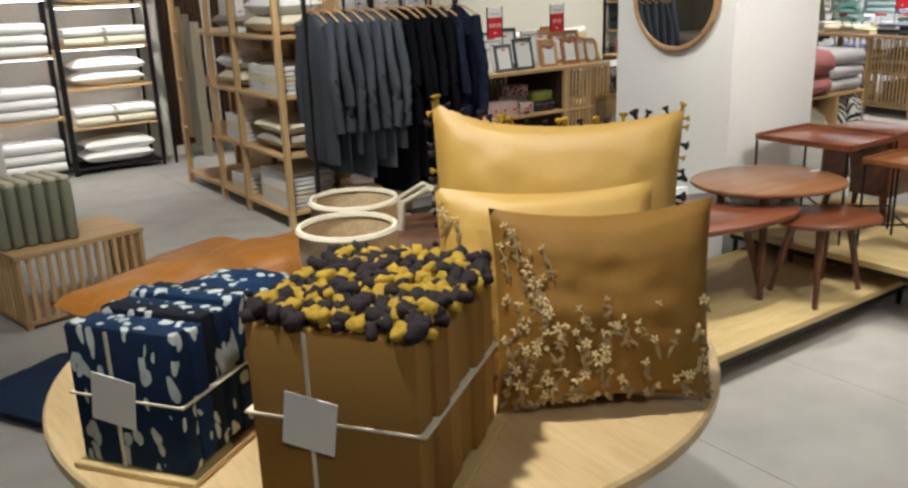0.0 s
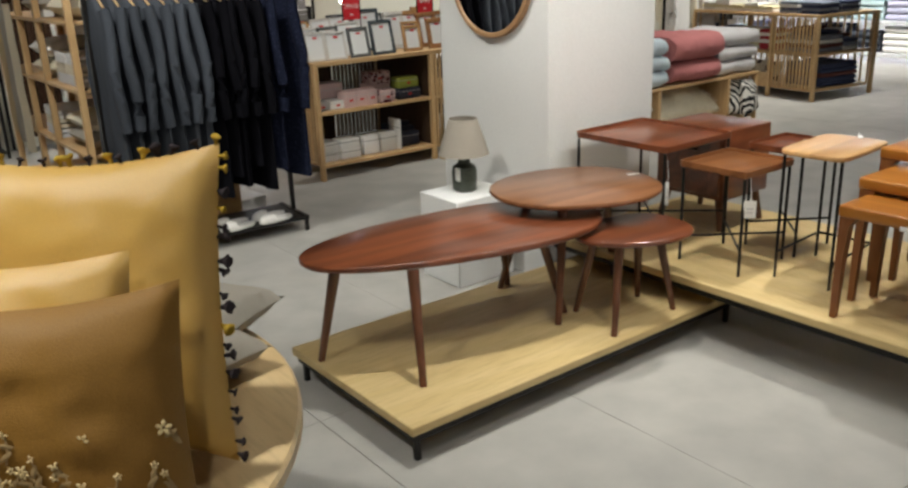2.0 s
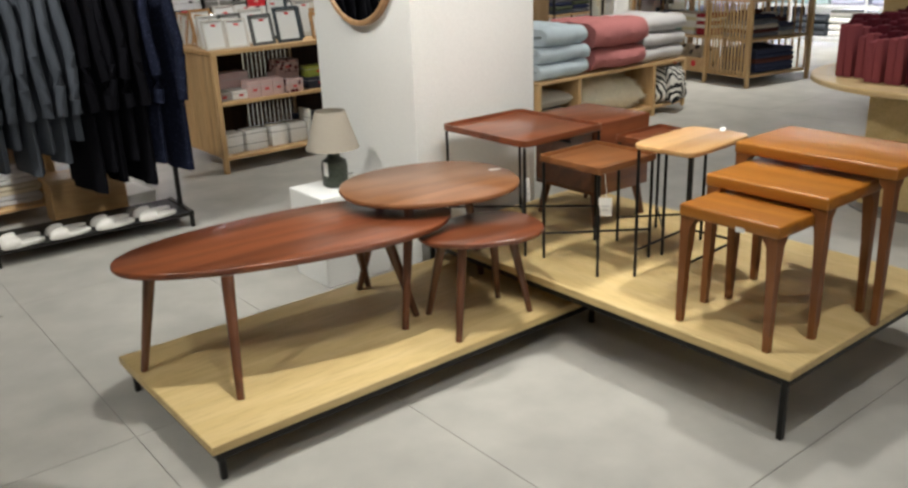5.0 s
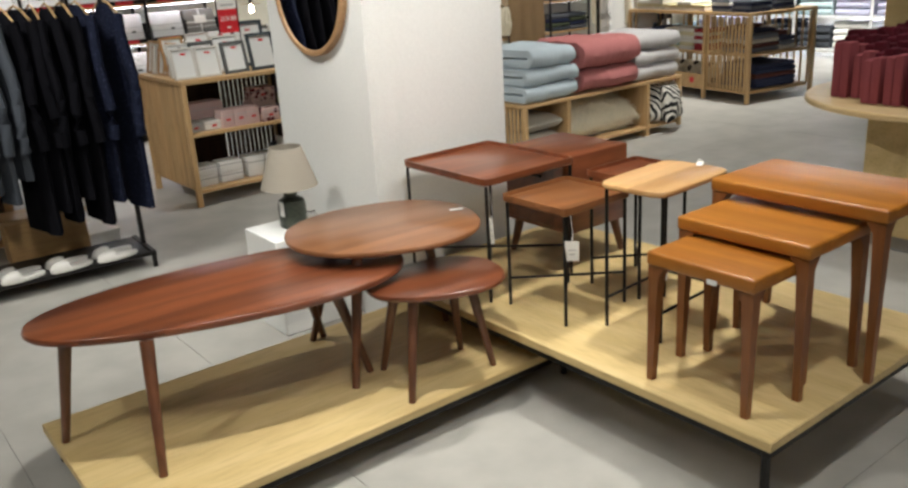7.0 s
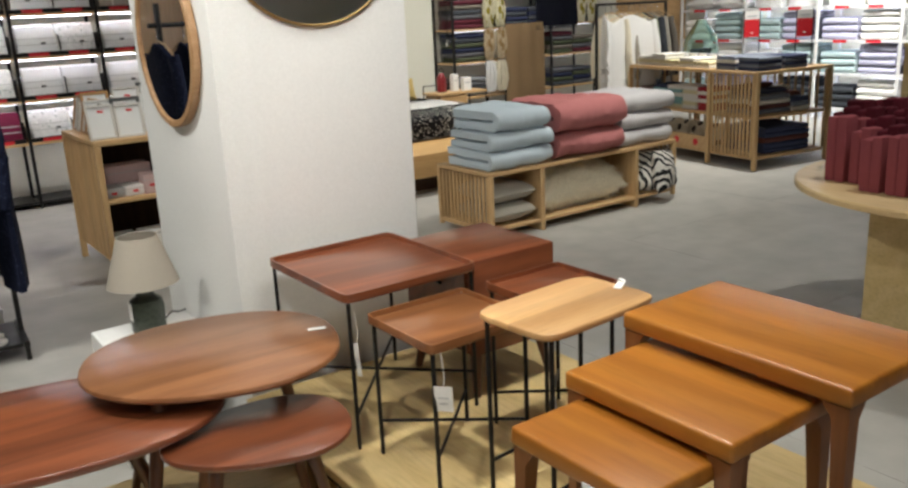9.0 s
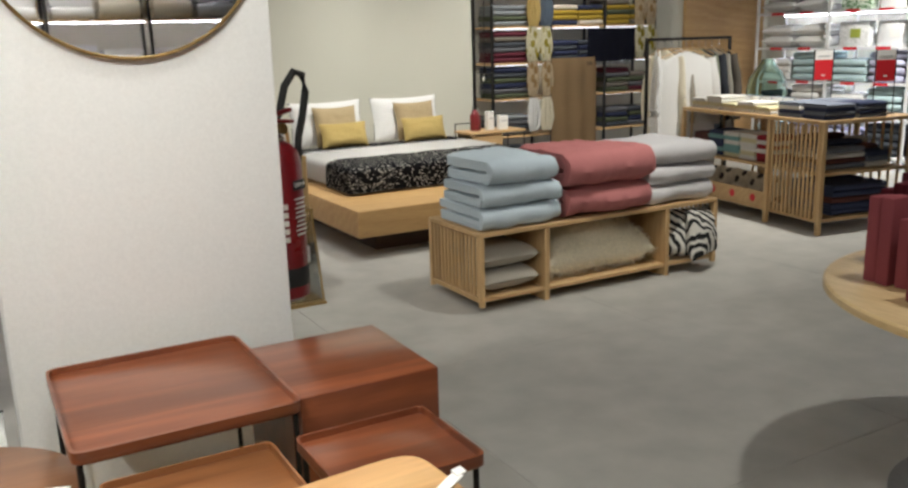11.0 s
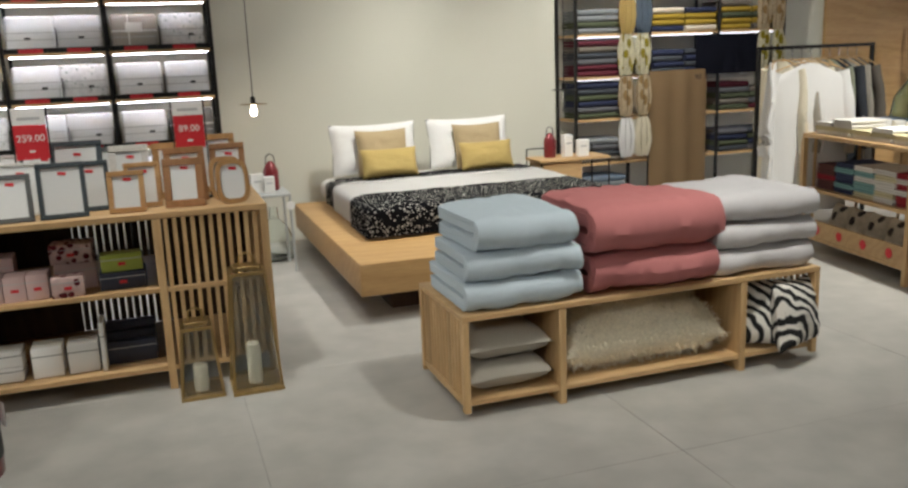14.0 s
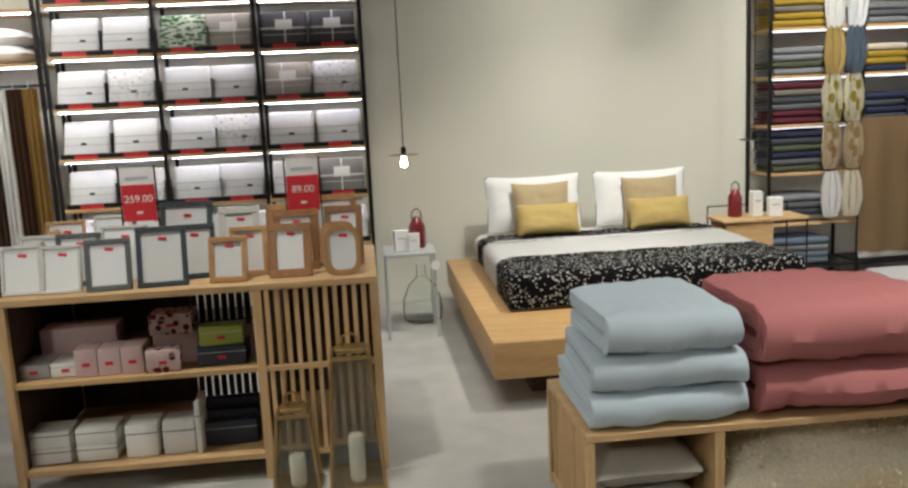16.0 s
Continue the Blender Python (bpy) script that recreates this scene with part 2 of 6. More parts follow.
GREYCARD = surface("grey_card", (0.5, 0.5, 0.5), 0.6, grain=300, var=0.05, bump=0.02)
MIRROR = surface("mirror_glass", (0.9, 0.9, 0.9), 0.1, 1.0, 20, 2, 0.01, 0.0)
MIRROR.node_tree.nodes["Principled BSDF"].inputs["Roughness"].default_value = 0.02
for lk in list(MIRROR.node_tree.links):
    if lk.to_socket.name == "Roughness":
        MIRROR.node_tree.links.remove(lk)
GLASS = glass("clear_glass")
GREENGLASS = glass("green_glass", (0.75, 0.92, 0.88))
LED = glow("shelf_led", (0.84, 0.87, 1.0), 22.0)
DIMLED = glow("dim_shelf_led", (0.84, 0.87, 1.0), 5.0)
WHITECLOTH = cloth("white_linen", (0.80, 0.79, 0.77), 0.04)
CREAM = cloth("cream_cotton", (0.72, 0.66, 0.52), 0.06)
GOLDSATIN = cloth("gold_satin", (0.60, 0.37, 0.09), 0.08, 0.36, weave=700, spec=0.6)
OCHRE = cloth("ochre_cotton", (0.27, 0.135, 0.022), 0.1, 0.6, spec=0.35)
MUSTARD = cloth("mustard_velvet", (0.50, 0.37, 0.14), 0.12)
BEIGE = cloth("beige_velvet", (0.44, 0.34, 0.20), 0.1)
GREYLINEN = cloth("grey_linen", (0.36, 0.33, 0.28), 0.1)


# ---- mesh tools ----
def thing(name, x=0, y=0, z=0, rz=0, label="", category="", group="", kind=""):
    o = new(name)
    o.empty_display_size = 0.05
    o.matrix_basis = pose(x, y, z, 0, 0, rz)
    return tagged(o, label, category, group, kind)


def part(name, bm, material, parent=None, label="", sharp=40, at=None):
    bm.normal_update()
    me = bpy.data.meshes.new(name)
    bm.to_mesh(me)
    bm.free()
    for p in me.polygons:
        p.use_smooth = True
    me.set_sharp_from_angle(angle=radians(sharp))
    me.materials.append(material)
    o = new(name, me)
    if parent:
        o.parent = parent
    if at is not None:
        o.matrix_basis = at
    if label:
        o["label"] = label
    return o


def shared(name, ob, parent, m):
    """Another part on the same mesh."""
    o = new(name, ob.data)
    o.parent = parent
    o.matrix_basis = m
    return o


def box(c, s, bev=0.003, bm=None, seg=1, rot=None):
    bm = bm or bmesh.new()
    g = bmesh.ops.create_cube(bm, size=1)["verts"]
    bmesh.ops.scale(bm, vec=s, verts=g)
    if bev:
        e = list({ed for v in g for ed in v.link_edges})
        r = bmesh.ops.bevel(bm, geom=e, offset=min(bev, min(s) * 0.45), segments=seg, profile=0.5, affect="EDGES", clamp_overlap=True)
        g = list({v for f in r["faces"] for v in f.verts} | {v for v in g if v.is_valid})
    if rot is not None:
        bmesh.ops.transform(bm, matrix=rot.to_4x4(), verts=g)
    bmesh.ops.translate(bm, vec=c, verts=g)
    return bm


def span(x0, x1, y0, y1, z0, z1, bev=0.003, bm=None, seg=1):
    return box(((x0 + x1) / 2, (y0 + y1) / 2, (z0 + z1) / 2), (x1 - x0, y1 - y0, z1 - z0), bev, bm, seg)


def rod(p, q, r, r2=None, n=10, bm=None):
    bm = bm or bmesh.new()
    p, q = Vector(p), Vector(q)
    d = q - p
    m = Matrix.Translation((p + q) / 2) @ d.to_track_quat("Z", "Y").to_matrix().to_4x4()
    bmesh.ops.create_cone(bm, cap_ends=True, segments=n, radius1=r, radius2=r if r2 is None else r2, depth=d.length, matrix=m)
    return bm


def tube(pts, r, n=8, bm=None):
    """A round tube along a smooth line of points."""
    bm = bm or bmesh.new()
    pts = [Vector(p) for p in pts]
    rings = []
    for i, p in enumerate(pts):
        d = (pts[min(i + 1, len(pts) - 1)] - pts[max(i - 1, 0)]).normalized()
        qt = d.to_track_quat("Z", "Y")
        rings.append([bm.verts.new(p + qt @ Vector((r * math.cos(a), r * math.sin(a), 0))) for a in (2 * math.pi * k / n for k in range(n))])
    for a, b in zip(rings, rings[1:]):
        for k in range(n):
            bm.faces.new((a[k], a[(k + 1) % n], b[(k + 1) % n], b[k]))
    bm.faces.new(rings[0][::-1])
    bm.faces.new(rings[-1])
    return bm


def lathe(prof, n=28, bm=None, c=(0, 0, 0), closed=False):
    """A turned body from (radius, height) pairs."""
    bm = bm or bmesh.new()
    rings = [[bm.verts.new((c[0] + r * math.cos(2 * math.pi * k / n), c[1] + r * math.sin(2 * math.pi * k / n), c[2] + z)) for k in range(n)] for r, z in prof]
    if closed:
        rings.append(rings[0])
    for a, b in zip(rings, rings[1:]):
        for k in range(n):
            bm.faces.new((a[k], a[(k + 1) % n], b[(k + 1) % n], b[k]))
    if not closed:
        bm.faces.new(rings[0][::-1])
        bm.faces.new(rings[-1])
    return bm


def plate(outline, z0, z1, bev=0.006):
    """A flat board with a rounded rim from an outline in x, y."""
    bm = bmesh.new()
    cx, cy = sum(p[0] for p in outline) / len(outline), sum(p[1] for p in outline) / len(outline)

    def ring(k, z):
        return [bm.verts.new((cx + (x - cx) * k, cy + (y - cy) * k, z)) for x, y in outline]
    rad = max(math.hypot(x - cx, y - cy) for x, y in outline)
    k = 1 - bev / rad
    rs = [ring(k, z0), ring(1, z0 + bev), ring(1, z1 - bev), ring(1 - 0.3 * bev / rad, z1 - 0.3 * bev), ring(k, z1)]
    for a, b in zip(rs, rs[1:]):
        for i in range(len(outline)):
            j = (i + 1) % len(outline)
            bm.faces.new((a[i], a[j], b[j], b[i]))
    bm.faces.new(rs[0][::-1])
    bm.faces.new(rs[-1])
    return bm


def ellipse(cx, cy, a, b, rot=0, n=48, power=2.0):
    out = []
    for i in range(n):
        t = 2 * math.pi * i / n
        u = math.copysign(abs(math.cos(t)) ** (2 / power), math.cos(t)) * a
        v = math.copysign(abs(math.sin(t)) ** (2 / power), math.sin(t)) * b
        r = radians(rot)
        out.append((cx + u * math.cos(r) - v * math.sin(r), cy + u * math.sin(r) + v * math.cos(r)))
    return out


def cushion(w, h, t, n=22, seed=0, dent=0.0, wrinkle=0.006, ear=0.085, pull=0.0):
    """A filled cushion standing in x, z with its base at z 0: full middle, thin seams, pulled corners."""
    bm = bmesh.new()
    sides = []
    off = Vector((seed * 7.3, seed * 3.1, 0))
    for s in (-1, 1):
        grid = []
        for j in range(n + 1):
            row = []
            for i in range(n + 1):
                u, v = 2 * i / n - 1, 2 * j / n - 1
                f = max((1 - u ** 4) * (1 - v ** 4), 0) ** 0.55
                pu = u * (1 - 0.055 * (1 - v * v)) * w / 2
                pv = v * (1 - ear * (1 - u * u)) * h / 2 + pull * h * max(-u, 0) ** 4 * max(v, 0) ** 4
                k = noise.noise(Vector((u * 1.7, v * 1.7, s)) + off) * wrinkle * 2 + noise.noise(Vector((u * 5, v * 5, s)) + off) * wrinkle
                y = s * (t / 2 * f * (1 - dent * max(v, 0)) + k * f)
                row.append((pu, y, pv + h / 2))
            grid.append(row)
        sides.append(grid)
    vs = []
    for s in range(2):
        vs.append([[bm.verts.new(sides[s][j][i]) if (s == 0 or (0 < i < n and 0 < j < n)) else None for i in range(n + 1)] for j in range(n + 1)])
    for j in range(n + 1):
        for i in range(n + 1):
            if vs[1][j][i] is None:
                vs[1][j][i] = vs[0][j][i]
    for j in range(n):
        for i in range(n):
            a, b = vs[0], vs[1]
            bm.faces.new((a[j][i], a[j][i + 1], a[j + 1][i + 1], a[j + 1][i]))
            bm.faces.new((b[j][i], b[j + 1][i], b[j + 1][i + 1], b[j][i + 1]))
    return bm


def soft_slab(w, d, h, n=12, seed=0, puff=0.3, noise_amp=0.006):
    """A folded, flat textile: rounded edges and a slightly uneven top; base at z 0, centred in x, y."""
    bm = bmesh.new()
    m = 6
    off = Vector((seed * 5.7, seed * 2.9, seed))
    rings = []
    for k in range(m + 1):
        a = math.pi * (k / m - 0.5)
        z = h / 2 + math.sin(a) * h / 2
        inset = (1 - math.cos(a)) * min(h * 0.45, min(w, d) * 0.14)
        ring = []
        for side in range(4):
            for i in range(n):
                t = i / n * 2 - 1
                x, y = [(t, -1), (1, t), (-t, 1), (-1, -t)][side]
                px, py = x * (w / 2 - inset), y * (d / 2 - inset)
                q = noise.noise(Vector((px * 9, py * 9, z * 14)) + off) * noise_amp
                ring.append(bm.verts.new((px + q, py + q, z + q * (1 if k > 1 else 0))))
        rings.append(ring)
    L = 4 * n
    for a, b in zip(rings, rings[1:]):
        for i in range(L):
            bm.faces.new((a[i], a[(i + 1) % L], b[(i + 1) % L], b[i]))
    bm.faces.new(rings[0][::-1])
    top = rings[-1]
    inner = []
    for sc, up in ((0.72, puff * 0.05), (0.4, puff * 0.08)):
        ring = []
        for v in top:
            x, y = v.co.x * sc, v.co.y * sc
            q = noise.noise(Vector((x * 8, y * 8, 3)) + off) * noise_amp * 1.5
            ring.append(bm.verts.new((x, y, h + h * up + q)))
        inner.append(ring)
    prev = top
    for ring in inner:
        for i in range(L):
            bm.faces.new((prev[i], prev[(i + 1) % L], ring[(i + 1) % L], ring[i]))
        prev = ring
    bm.faces.new(prev)
    return bm


def folded(w, d, h, layers=2, seed=0, amp=0.007, nx=14, ny=9, crease=0.0):
    """A thick textile folded back on itself: the layers show at the front and at the -x end, where they turn."""
    bm = bmesh.new()
    t = h / layers
    path = []
    for k in range(layers):
        zc = t * (k + 0.5)
        xs = [-w / 2 + t * 0.5 + (w - t) * i / nx for i in range(nx + 1)]
        seq = xs if k % 2 else xs[::-1]
        for x in seq:
            path.append((x, zc))
        if k < layers - 1:
            end = seq[-1]
            s = -1 if k % 2 == 0 else 1
            for i in range(1, 6):
                a = math.pi * i / 6
                path.append((end + s * math.sin(a) * t * 0.5, zc + t / 2 - math.cos(a) * t / 2))
    th = t * 0.47
    lo, hi = [], []
    for i, p in enumerate(path):
        a, b = path[max(i - 1, 0)], path[min(i + 1, len(path) - 1)]
        dx, dz = b[0] - a[0], b[1] - a[1]
        L = math.hypot(dx, dz) or 1
        lo.append((p[0] + dz / L * th, p[1] - dx / L * th))
        hi.append((p[0] - dz / L * th, p[1] + dx / L * th))
    poly = lo + hi[::-1]
    off = Vector((seed * 4.1, seed, 0))
    rows = []
    for j in range(ny + 1):
        v = 2 * j / ny - 1
        k = 1 - 0.25 * abs(v) ** 6
        row = []
        for i, (x, z) in enumerate(poly):
            c = path[i] if i < len(path) else path[2 * len(path) - 1 - i]
            q = noise.noise(Vector((x * 7, v * 2.2, z * 9)) + off) * amp + noise.noise(Vector((x * 2.2, v, z * 2)) + off) * amp * 1.5 + crease * (abs(noise.noise(Vector((x * 8 + v * 3, v * 4 - x * 4, z * 4)) + off)) - 0.2)
            row.append(bm.verts.new((c[0] + (x - c[0]) * k + q, v * d / 2 * (1 - 0.02 * noise.noise(Vector((x * 3, z * 20, seed)))) + q * 0.5, max(c[1] + (z - c[1]) * k + q, 0.001))))
        rows.append(row)
    L = len(poly)
    for a, b in zip(rows, rows[1:]):
        for i in range(L):
            bm.faces.new((a[i], b[i], b[(i + 1) % L], a[(i + 1) % L]))
    bm.faces.new(rows[0])
    bm.faces.new(rows[-1][::-1])
    bmesh.ops.recalc_face_normals(bm, faces=bm.faces)
    return bm


def turned(bm):
    """A quarter turn, so that the fold faces the front."""
    bmesh.ops.rotate(bm, cent=(0, 0, 0), matrix=Matrix.Rotation(radians(90), 3, "Z"), verts=bm.verts)
    return bm


def lettering(text, size, material, parent, m, name="lettering"):
    c = bpy.data.curves.new(name, "FONT")
    c.body, c.size, c.align_x, c.align_y, c.extrude = text, size, "CENTER", "CENTER", 0.0006
    tmp = bpy.data.objects.new(name, c)
    scene.collection.objects.link(tmp)
    me = bpy.data.meshes.new_from_object(tmp)
    bpy.data.objects.remove(tmp)
    me.materials.append(material)
    o = new(name, me)
    o.parent = parent
    o.matrix_basis = m
    return o


# ---- the shell ----
def structure(name, bm, material, label):
    return tagged(part(name, bm, material), label, "wall" if "wall" in name else name.split("_")[0], kind="structure")


XW, XE, YS, YN = -3.2, 11.7, -3.6, 7.80
structure("floor", span(XW, XE, YS, YN, -0.2, -0.004, 0), JOINT, "dark joints between the grey concrete floor slabs")
structure("wall_north", span(XW, XE, YN, YN + 0.2, -0.2, CEIL, 0), WALLPAINT, "beige painted shop wall behind the bed")
structure("wall_east", span(XE, XE + 0.2, YS, YN + 0.2, -0.2, CEIL, 0), WALLPAINT, "beige painted shop side wall")
structure("wall_west", span(XW - 0.2, XW, YS, YN + 0.2, -0.2, CEIL, 0), WALLPAINT, "beige painted shop side wall")
structure("wall_south", span(XW, XE, YS - 0.2, YS, -0.2, CEIL, 0), WALLPAINT, "beige painted shop rear wall")
structure("ceiling", span(XW, XE, YS, YN, CEIL, CEIL + 0.2, 0), CEILDIM, "unseen shop ceiling, dark grey to hold back bounced light")
pillar = structure("wall_pillar", span(3.025, 3.712, 2.45, 3.21, -0.01, CEIL, 0.008, None, 2), PILLARPAINT, "square white painted concrete pillar")


# ---- display platforms and tables ----
def platform(x0, x1, y0, y1, top, material, label, t=0.03):
    o = thing("display_platform", x0, y0, 0, 0, label, "platform")
    w, d = x1 - x0, y1 - y0
    part("deck", span(0, w, 0, d, top - t, top, 0.003), material, o)
    fr = span(0.015, w - 0.015, 0.012, 0.034, top - t - 0.028, top - t - 0.001, 0.001)
    span(0.015, w - 0.015, d - 0.034, d - 0.012, top - t - 0.028, top - t - 0.001, 0.001, fr)
    span(0.015, 0.037, 0.035, d - 0.035, top - t - 0.028, top - t - 0.001, 0.001, fr)
    span(w - 0.037, w - 0.015, 0.035, d - 0.035, top - t - 0.028, top - t - 0.001, 0.001, fr)
    part("frame", fr, BLACKMETAL, o, "black metal frame")
    for lx in (0.035, w - 0.035):
        for ly in (0.032, d - 0.032):
            part("leg", box((lx, ly, (top - t - 0.03) / 2), (0.018, 0.018, top - t - 0.03), 0.001), BLACKMETAL, o)
    return o


PA, PB = 0.131, 0.243
platform(1.662, 3.26, 1.603, 2.352, PA, PLY, "low plywood display platform on black metal legs")
platform(2.985, 3.98, 0.675, 2.40, PB, PLYY, "raised plywood display platform on black metal legs")


def splay_table(name, outline, z, zt, feet, tops, mat, matleg, label, t=0.022, r=(0.012, 0.02)):
    o = thing(name, 0, 0, z, 0, label, "table")
    part("tabletop", plate(outline, zt - t - z, zt - z, 0.008), mat, o)
    for (fx, fy), (tx, ty) in zip(feet, tops):
        part("leg", rod((fx, fy, 0), (tx, ty, zt - t - z), r[0], r[1], 12), matleg, o)
    return o


def egg(cx, cy, a, b, rot, n=56, k=0.16):
    out = []
    for x, y in ellipse(0, 0, a, b, 0, n, 2.25):
        y *= 1 + k * x / a
        r = radians(rot)
        out.append((cx + x * math.cos(r) - y * math.sin(r), cy + x * math.sin(r) + y * math.cos(r)))
    return out


splay_table("oval_coffee_table", egg(2.20, 2.055, 0.575, 0.262, -11), PA, 0.515,
            [(1.842, 1.795), (1.69, 2.185), (2.632, 2.287), (2.60, 1.92)], [(1.89, 1.89), (1.735, 2.11), (2.50, 2.17), (2.50, 1.96)],
            SHEESHAM, SHEESHAMZ, "long oval red-brown wooden coffee table with tapered legs")
splay_table("round_coffee_table", egg(2.785, 2.055, 0.335, 0.285, -20, k=0.06), PA, 0.575,
            [(2.50, 1.852), (2.585, 2.28), (3.04, 2.07)], [(2.60, 1.93), (2.67, 2.19), (2.95, 2.05)],
            WALNUT, SHEESHAMZ, "rounded brown wooden coffee table overlapping the oval one", t=0.02)
splay_table("small_side_table", egg(2.765, 1.745, 0.225, 0.165, -14, k=0.2), PA, 0.471,
            [(2.574, 1.645), (2.925, 1.665), (2.925, 1.84), (2.64, 1.90)], [(2.64, 1.69), (2.865, 1.70), (2.87, 1.80), (2.67, 1.83)],
            SHEESHAM, SHEESHAMZ, "small red-brown wooden side table on tapered legs", t=0.02, r=(0.011, 0.018))
tag_ = thing("price_label", 3.065, 2.0, 0.576, -20, "small white paper price label on a table", "label")
part("paper", box((0, 0, 0.001), (0.05, 0.016, 0.0015), 0), WHITECARD, tag_)


def tray_table(x0, x1, y0, y1, top, z, mat, label, legr=0.006, rim=0.014):
    o = thing("tray_table", (x0 + x1) / 2, (y0 + y1) / 2, z, 0, label, "table")
    w, d, h = (x1 - x0) / 2, (y1 - y0) / 2, top - z
    out = ellipse(0, 0, w, d, 0, 64, 20)
    tray = plate(out, h - 0.026, h - 0.014, 0.003)
    part("tray", tray, mat, o)
    bm = bmesh.new()
    rings = []
    for k, zz in ((1.0, h - 0.0145), (1.0, h), (0.972, h), (0.965, h - 0.0145)):
        rings.append([bm.verts.new((x * k, y * k, zz)) for x, y in out])
    for a, b in zip(rings, rings[1:] + rings[:1]):
        for i in range(len(out)):
            j = (i + 1) % len(out)
            bm.faces.new((a[i], a[j], b[j], b[i]))
    bmesh.ops.recalc_face_normals(bm, faces=bm.faces)
    part("rim", bm, mat, o)
    for sx in (-1, 1):
        for sy in (-1, 1):
            part("leg", rod((sx * (w - 0.015), sy * (d - 0.015), 0), (sx * (w - 0.015), sy * (d - 0.015), h - 0.031), legr, n=8), BLACKMETAL, o)
    for a, b in (((-1, -1), (1, 1)), ((-1, 1), (1, -1))):
        part("cross_bar", rod((a[0] * (w - 0.015), a[1] * (d - 0.015), 0.10), (b[0] * (w - 0.015), b[1] * (d - 0.015), 0.10 if a[1] < 0 else 0.113), legr * 0.8, n=8), BLACKMETAL, o)
    return o


tray_table(3.088, 3.53, 1.86, 2.357, 0.702, PB, SHEESHAM, "tall brown wooden tray table on thin black metal legs")
tray_table(3.125, 3.445, 1.52, 1.825, 0.653, PB, ACACIA, "brown acacia tray table on thin black metal legs")
tray_table(3.47, 3.745, 1.50, 1.755, 0.681, PB, SHEESHAM, "dark wooden tray table on thin black metal legs")


def slat_table(x0, x1, y0, y1, top, z):
    o = thing("side_table", (x0 + x1) / 2, (y0 + y1) / 2, z, 4, "pale striped wooden side table on thin black metal legs", "table")
    w, d, h = (x1 - x0) / 2, (y1 - y0) / 2, top - z
    part("tabletop", plate(ellipse(0, 0, w, d, 0, 48, 7), h - 0.018, h, 0.006), PALEACACIA, o)
    for sx, sy in ((-1, -1), (-1, 1), (1, -1), (1, 1)):
        part("leg", rod((sx * (w - 0.03), sy * (d - 0.02), 0), (sx * (w - 0.03), sy * (d - 0.02), h - 0.019), 0.006, n=8), BLACKMETAL, o)
    for sy in (-1, 1):
        part("cross_bar", rod((-(w - 0.03), sy * (d - 0.02), 0.1), (w - 0.03, sy * (d - 0.02), 0.1), 0.005, n=8), BLACKMETAL, o)
    part("cross_bar", rod((w - 0.03, -(d - 0.02), 0.1), (w - 0.03, d - 0.02, 0.1), 0.005, n=8), BLACKMETAL, o)
    return o


slat_table(3.215, 3.60, 1.225, 1.475, 0.737, PB)


def nest_table(x0, x1, y0, y1, top, z, label, t=0.04):
    o = thing("nesting_table", (x0 + x1) / 2, (y0 + y1) / 2, z, 0, label, "table", "nest of three tables")
    w, d, h = (x1 - x0) / 2, (y1 - y0) / 2, top - z
    part("tabletop", box((0, 0, h - t / 2), (2 * w, 2 * d, t), 0.008, None, 3), TEAK, o)
    for sx in (-1, 1):
        for sy in (-1, 1):
            bm = bmesh.new()
            lv = []
            for zz, k in ((0, 0.010), (h * 0.55, 0.0135), (h - t - 0.03, 0.017), (h - t - 0.0005, 0.027)):
                cx, cy = sx * (w - 0.005 - k), sy * (d - 0.005 - k)
                lv.append([bm.verts.new((cx + a * k, cy + b * k, zz)) for a, b in ((-1, -1), (1, -1), (1, 1), (-1, 1))])
            for a, b in zip(lv, lv[1:]):
                for i in range(4):
                    bm.faces.new((a[i], a[(i + 1) % 4], b[(i + 1) % 4], b[i]))
            bm.faces.new(lv[0][::-1])
            bm.faces.new(lv[-1])
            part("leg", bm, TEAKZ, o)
    return o


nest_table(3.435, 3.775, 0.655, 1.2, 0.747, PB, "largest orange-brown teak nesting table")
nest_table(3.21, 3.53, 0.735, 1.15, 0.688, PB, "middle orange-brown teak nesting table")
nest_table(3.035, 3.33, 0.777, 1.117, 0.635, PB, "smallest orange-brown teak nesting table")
tg = thing("price_label", 3.034, 0.90, 0.587, 0, "small white paper price label on a nesting table", "label")
part("paper", box((-0.001, 0, 0.012), (0.0015, 0.03, 0.014), 0), WHITECARD, tg)


def hang_tag(x, y, z, rz, label, w=0.034, h=0.058):
    """A paper tag on a loop of white cord."""
    o = thing("hang_tag", x, y, z, rz, label, "tag", "price tags on the display tables")
    part("paper", box((0, 0, -h / 2), (w, 0.0012, h), 0, rot=Euler((radians(6), 0, radians(0))).to_matrix()), WHITECARD, o)
    part("print_line", box((0, -0.0036, -h * 0.45), (w * 0.6, 0.0008, 0.004), 0), GREYCARD, o)
    part("print_line", box((0, -0.0052, -h * 0.65), (w * 0.45, 0.0008, 0.004), 0), GREYCARD, o)
    part("cord", tube([(0, 0, -0.004), (0.004, 0.003, 0.02), (0.0, 0.006, 0.05), (-0.003, 0.006, 0.085)], 0.0012, 5), WHITECARD, o)
    return o


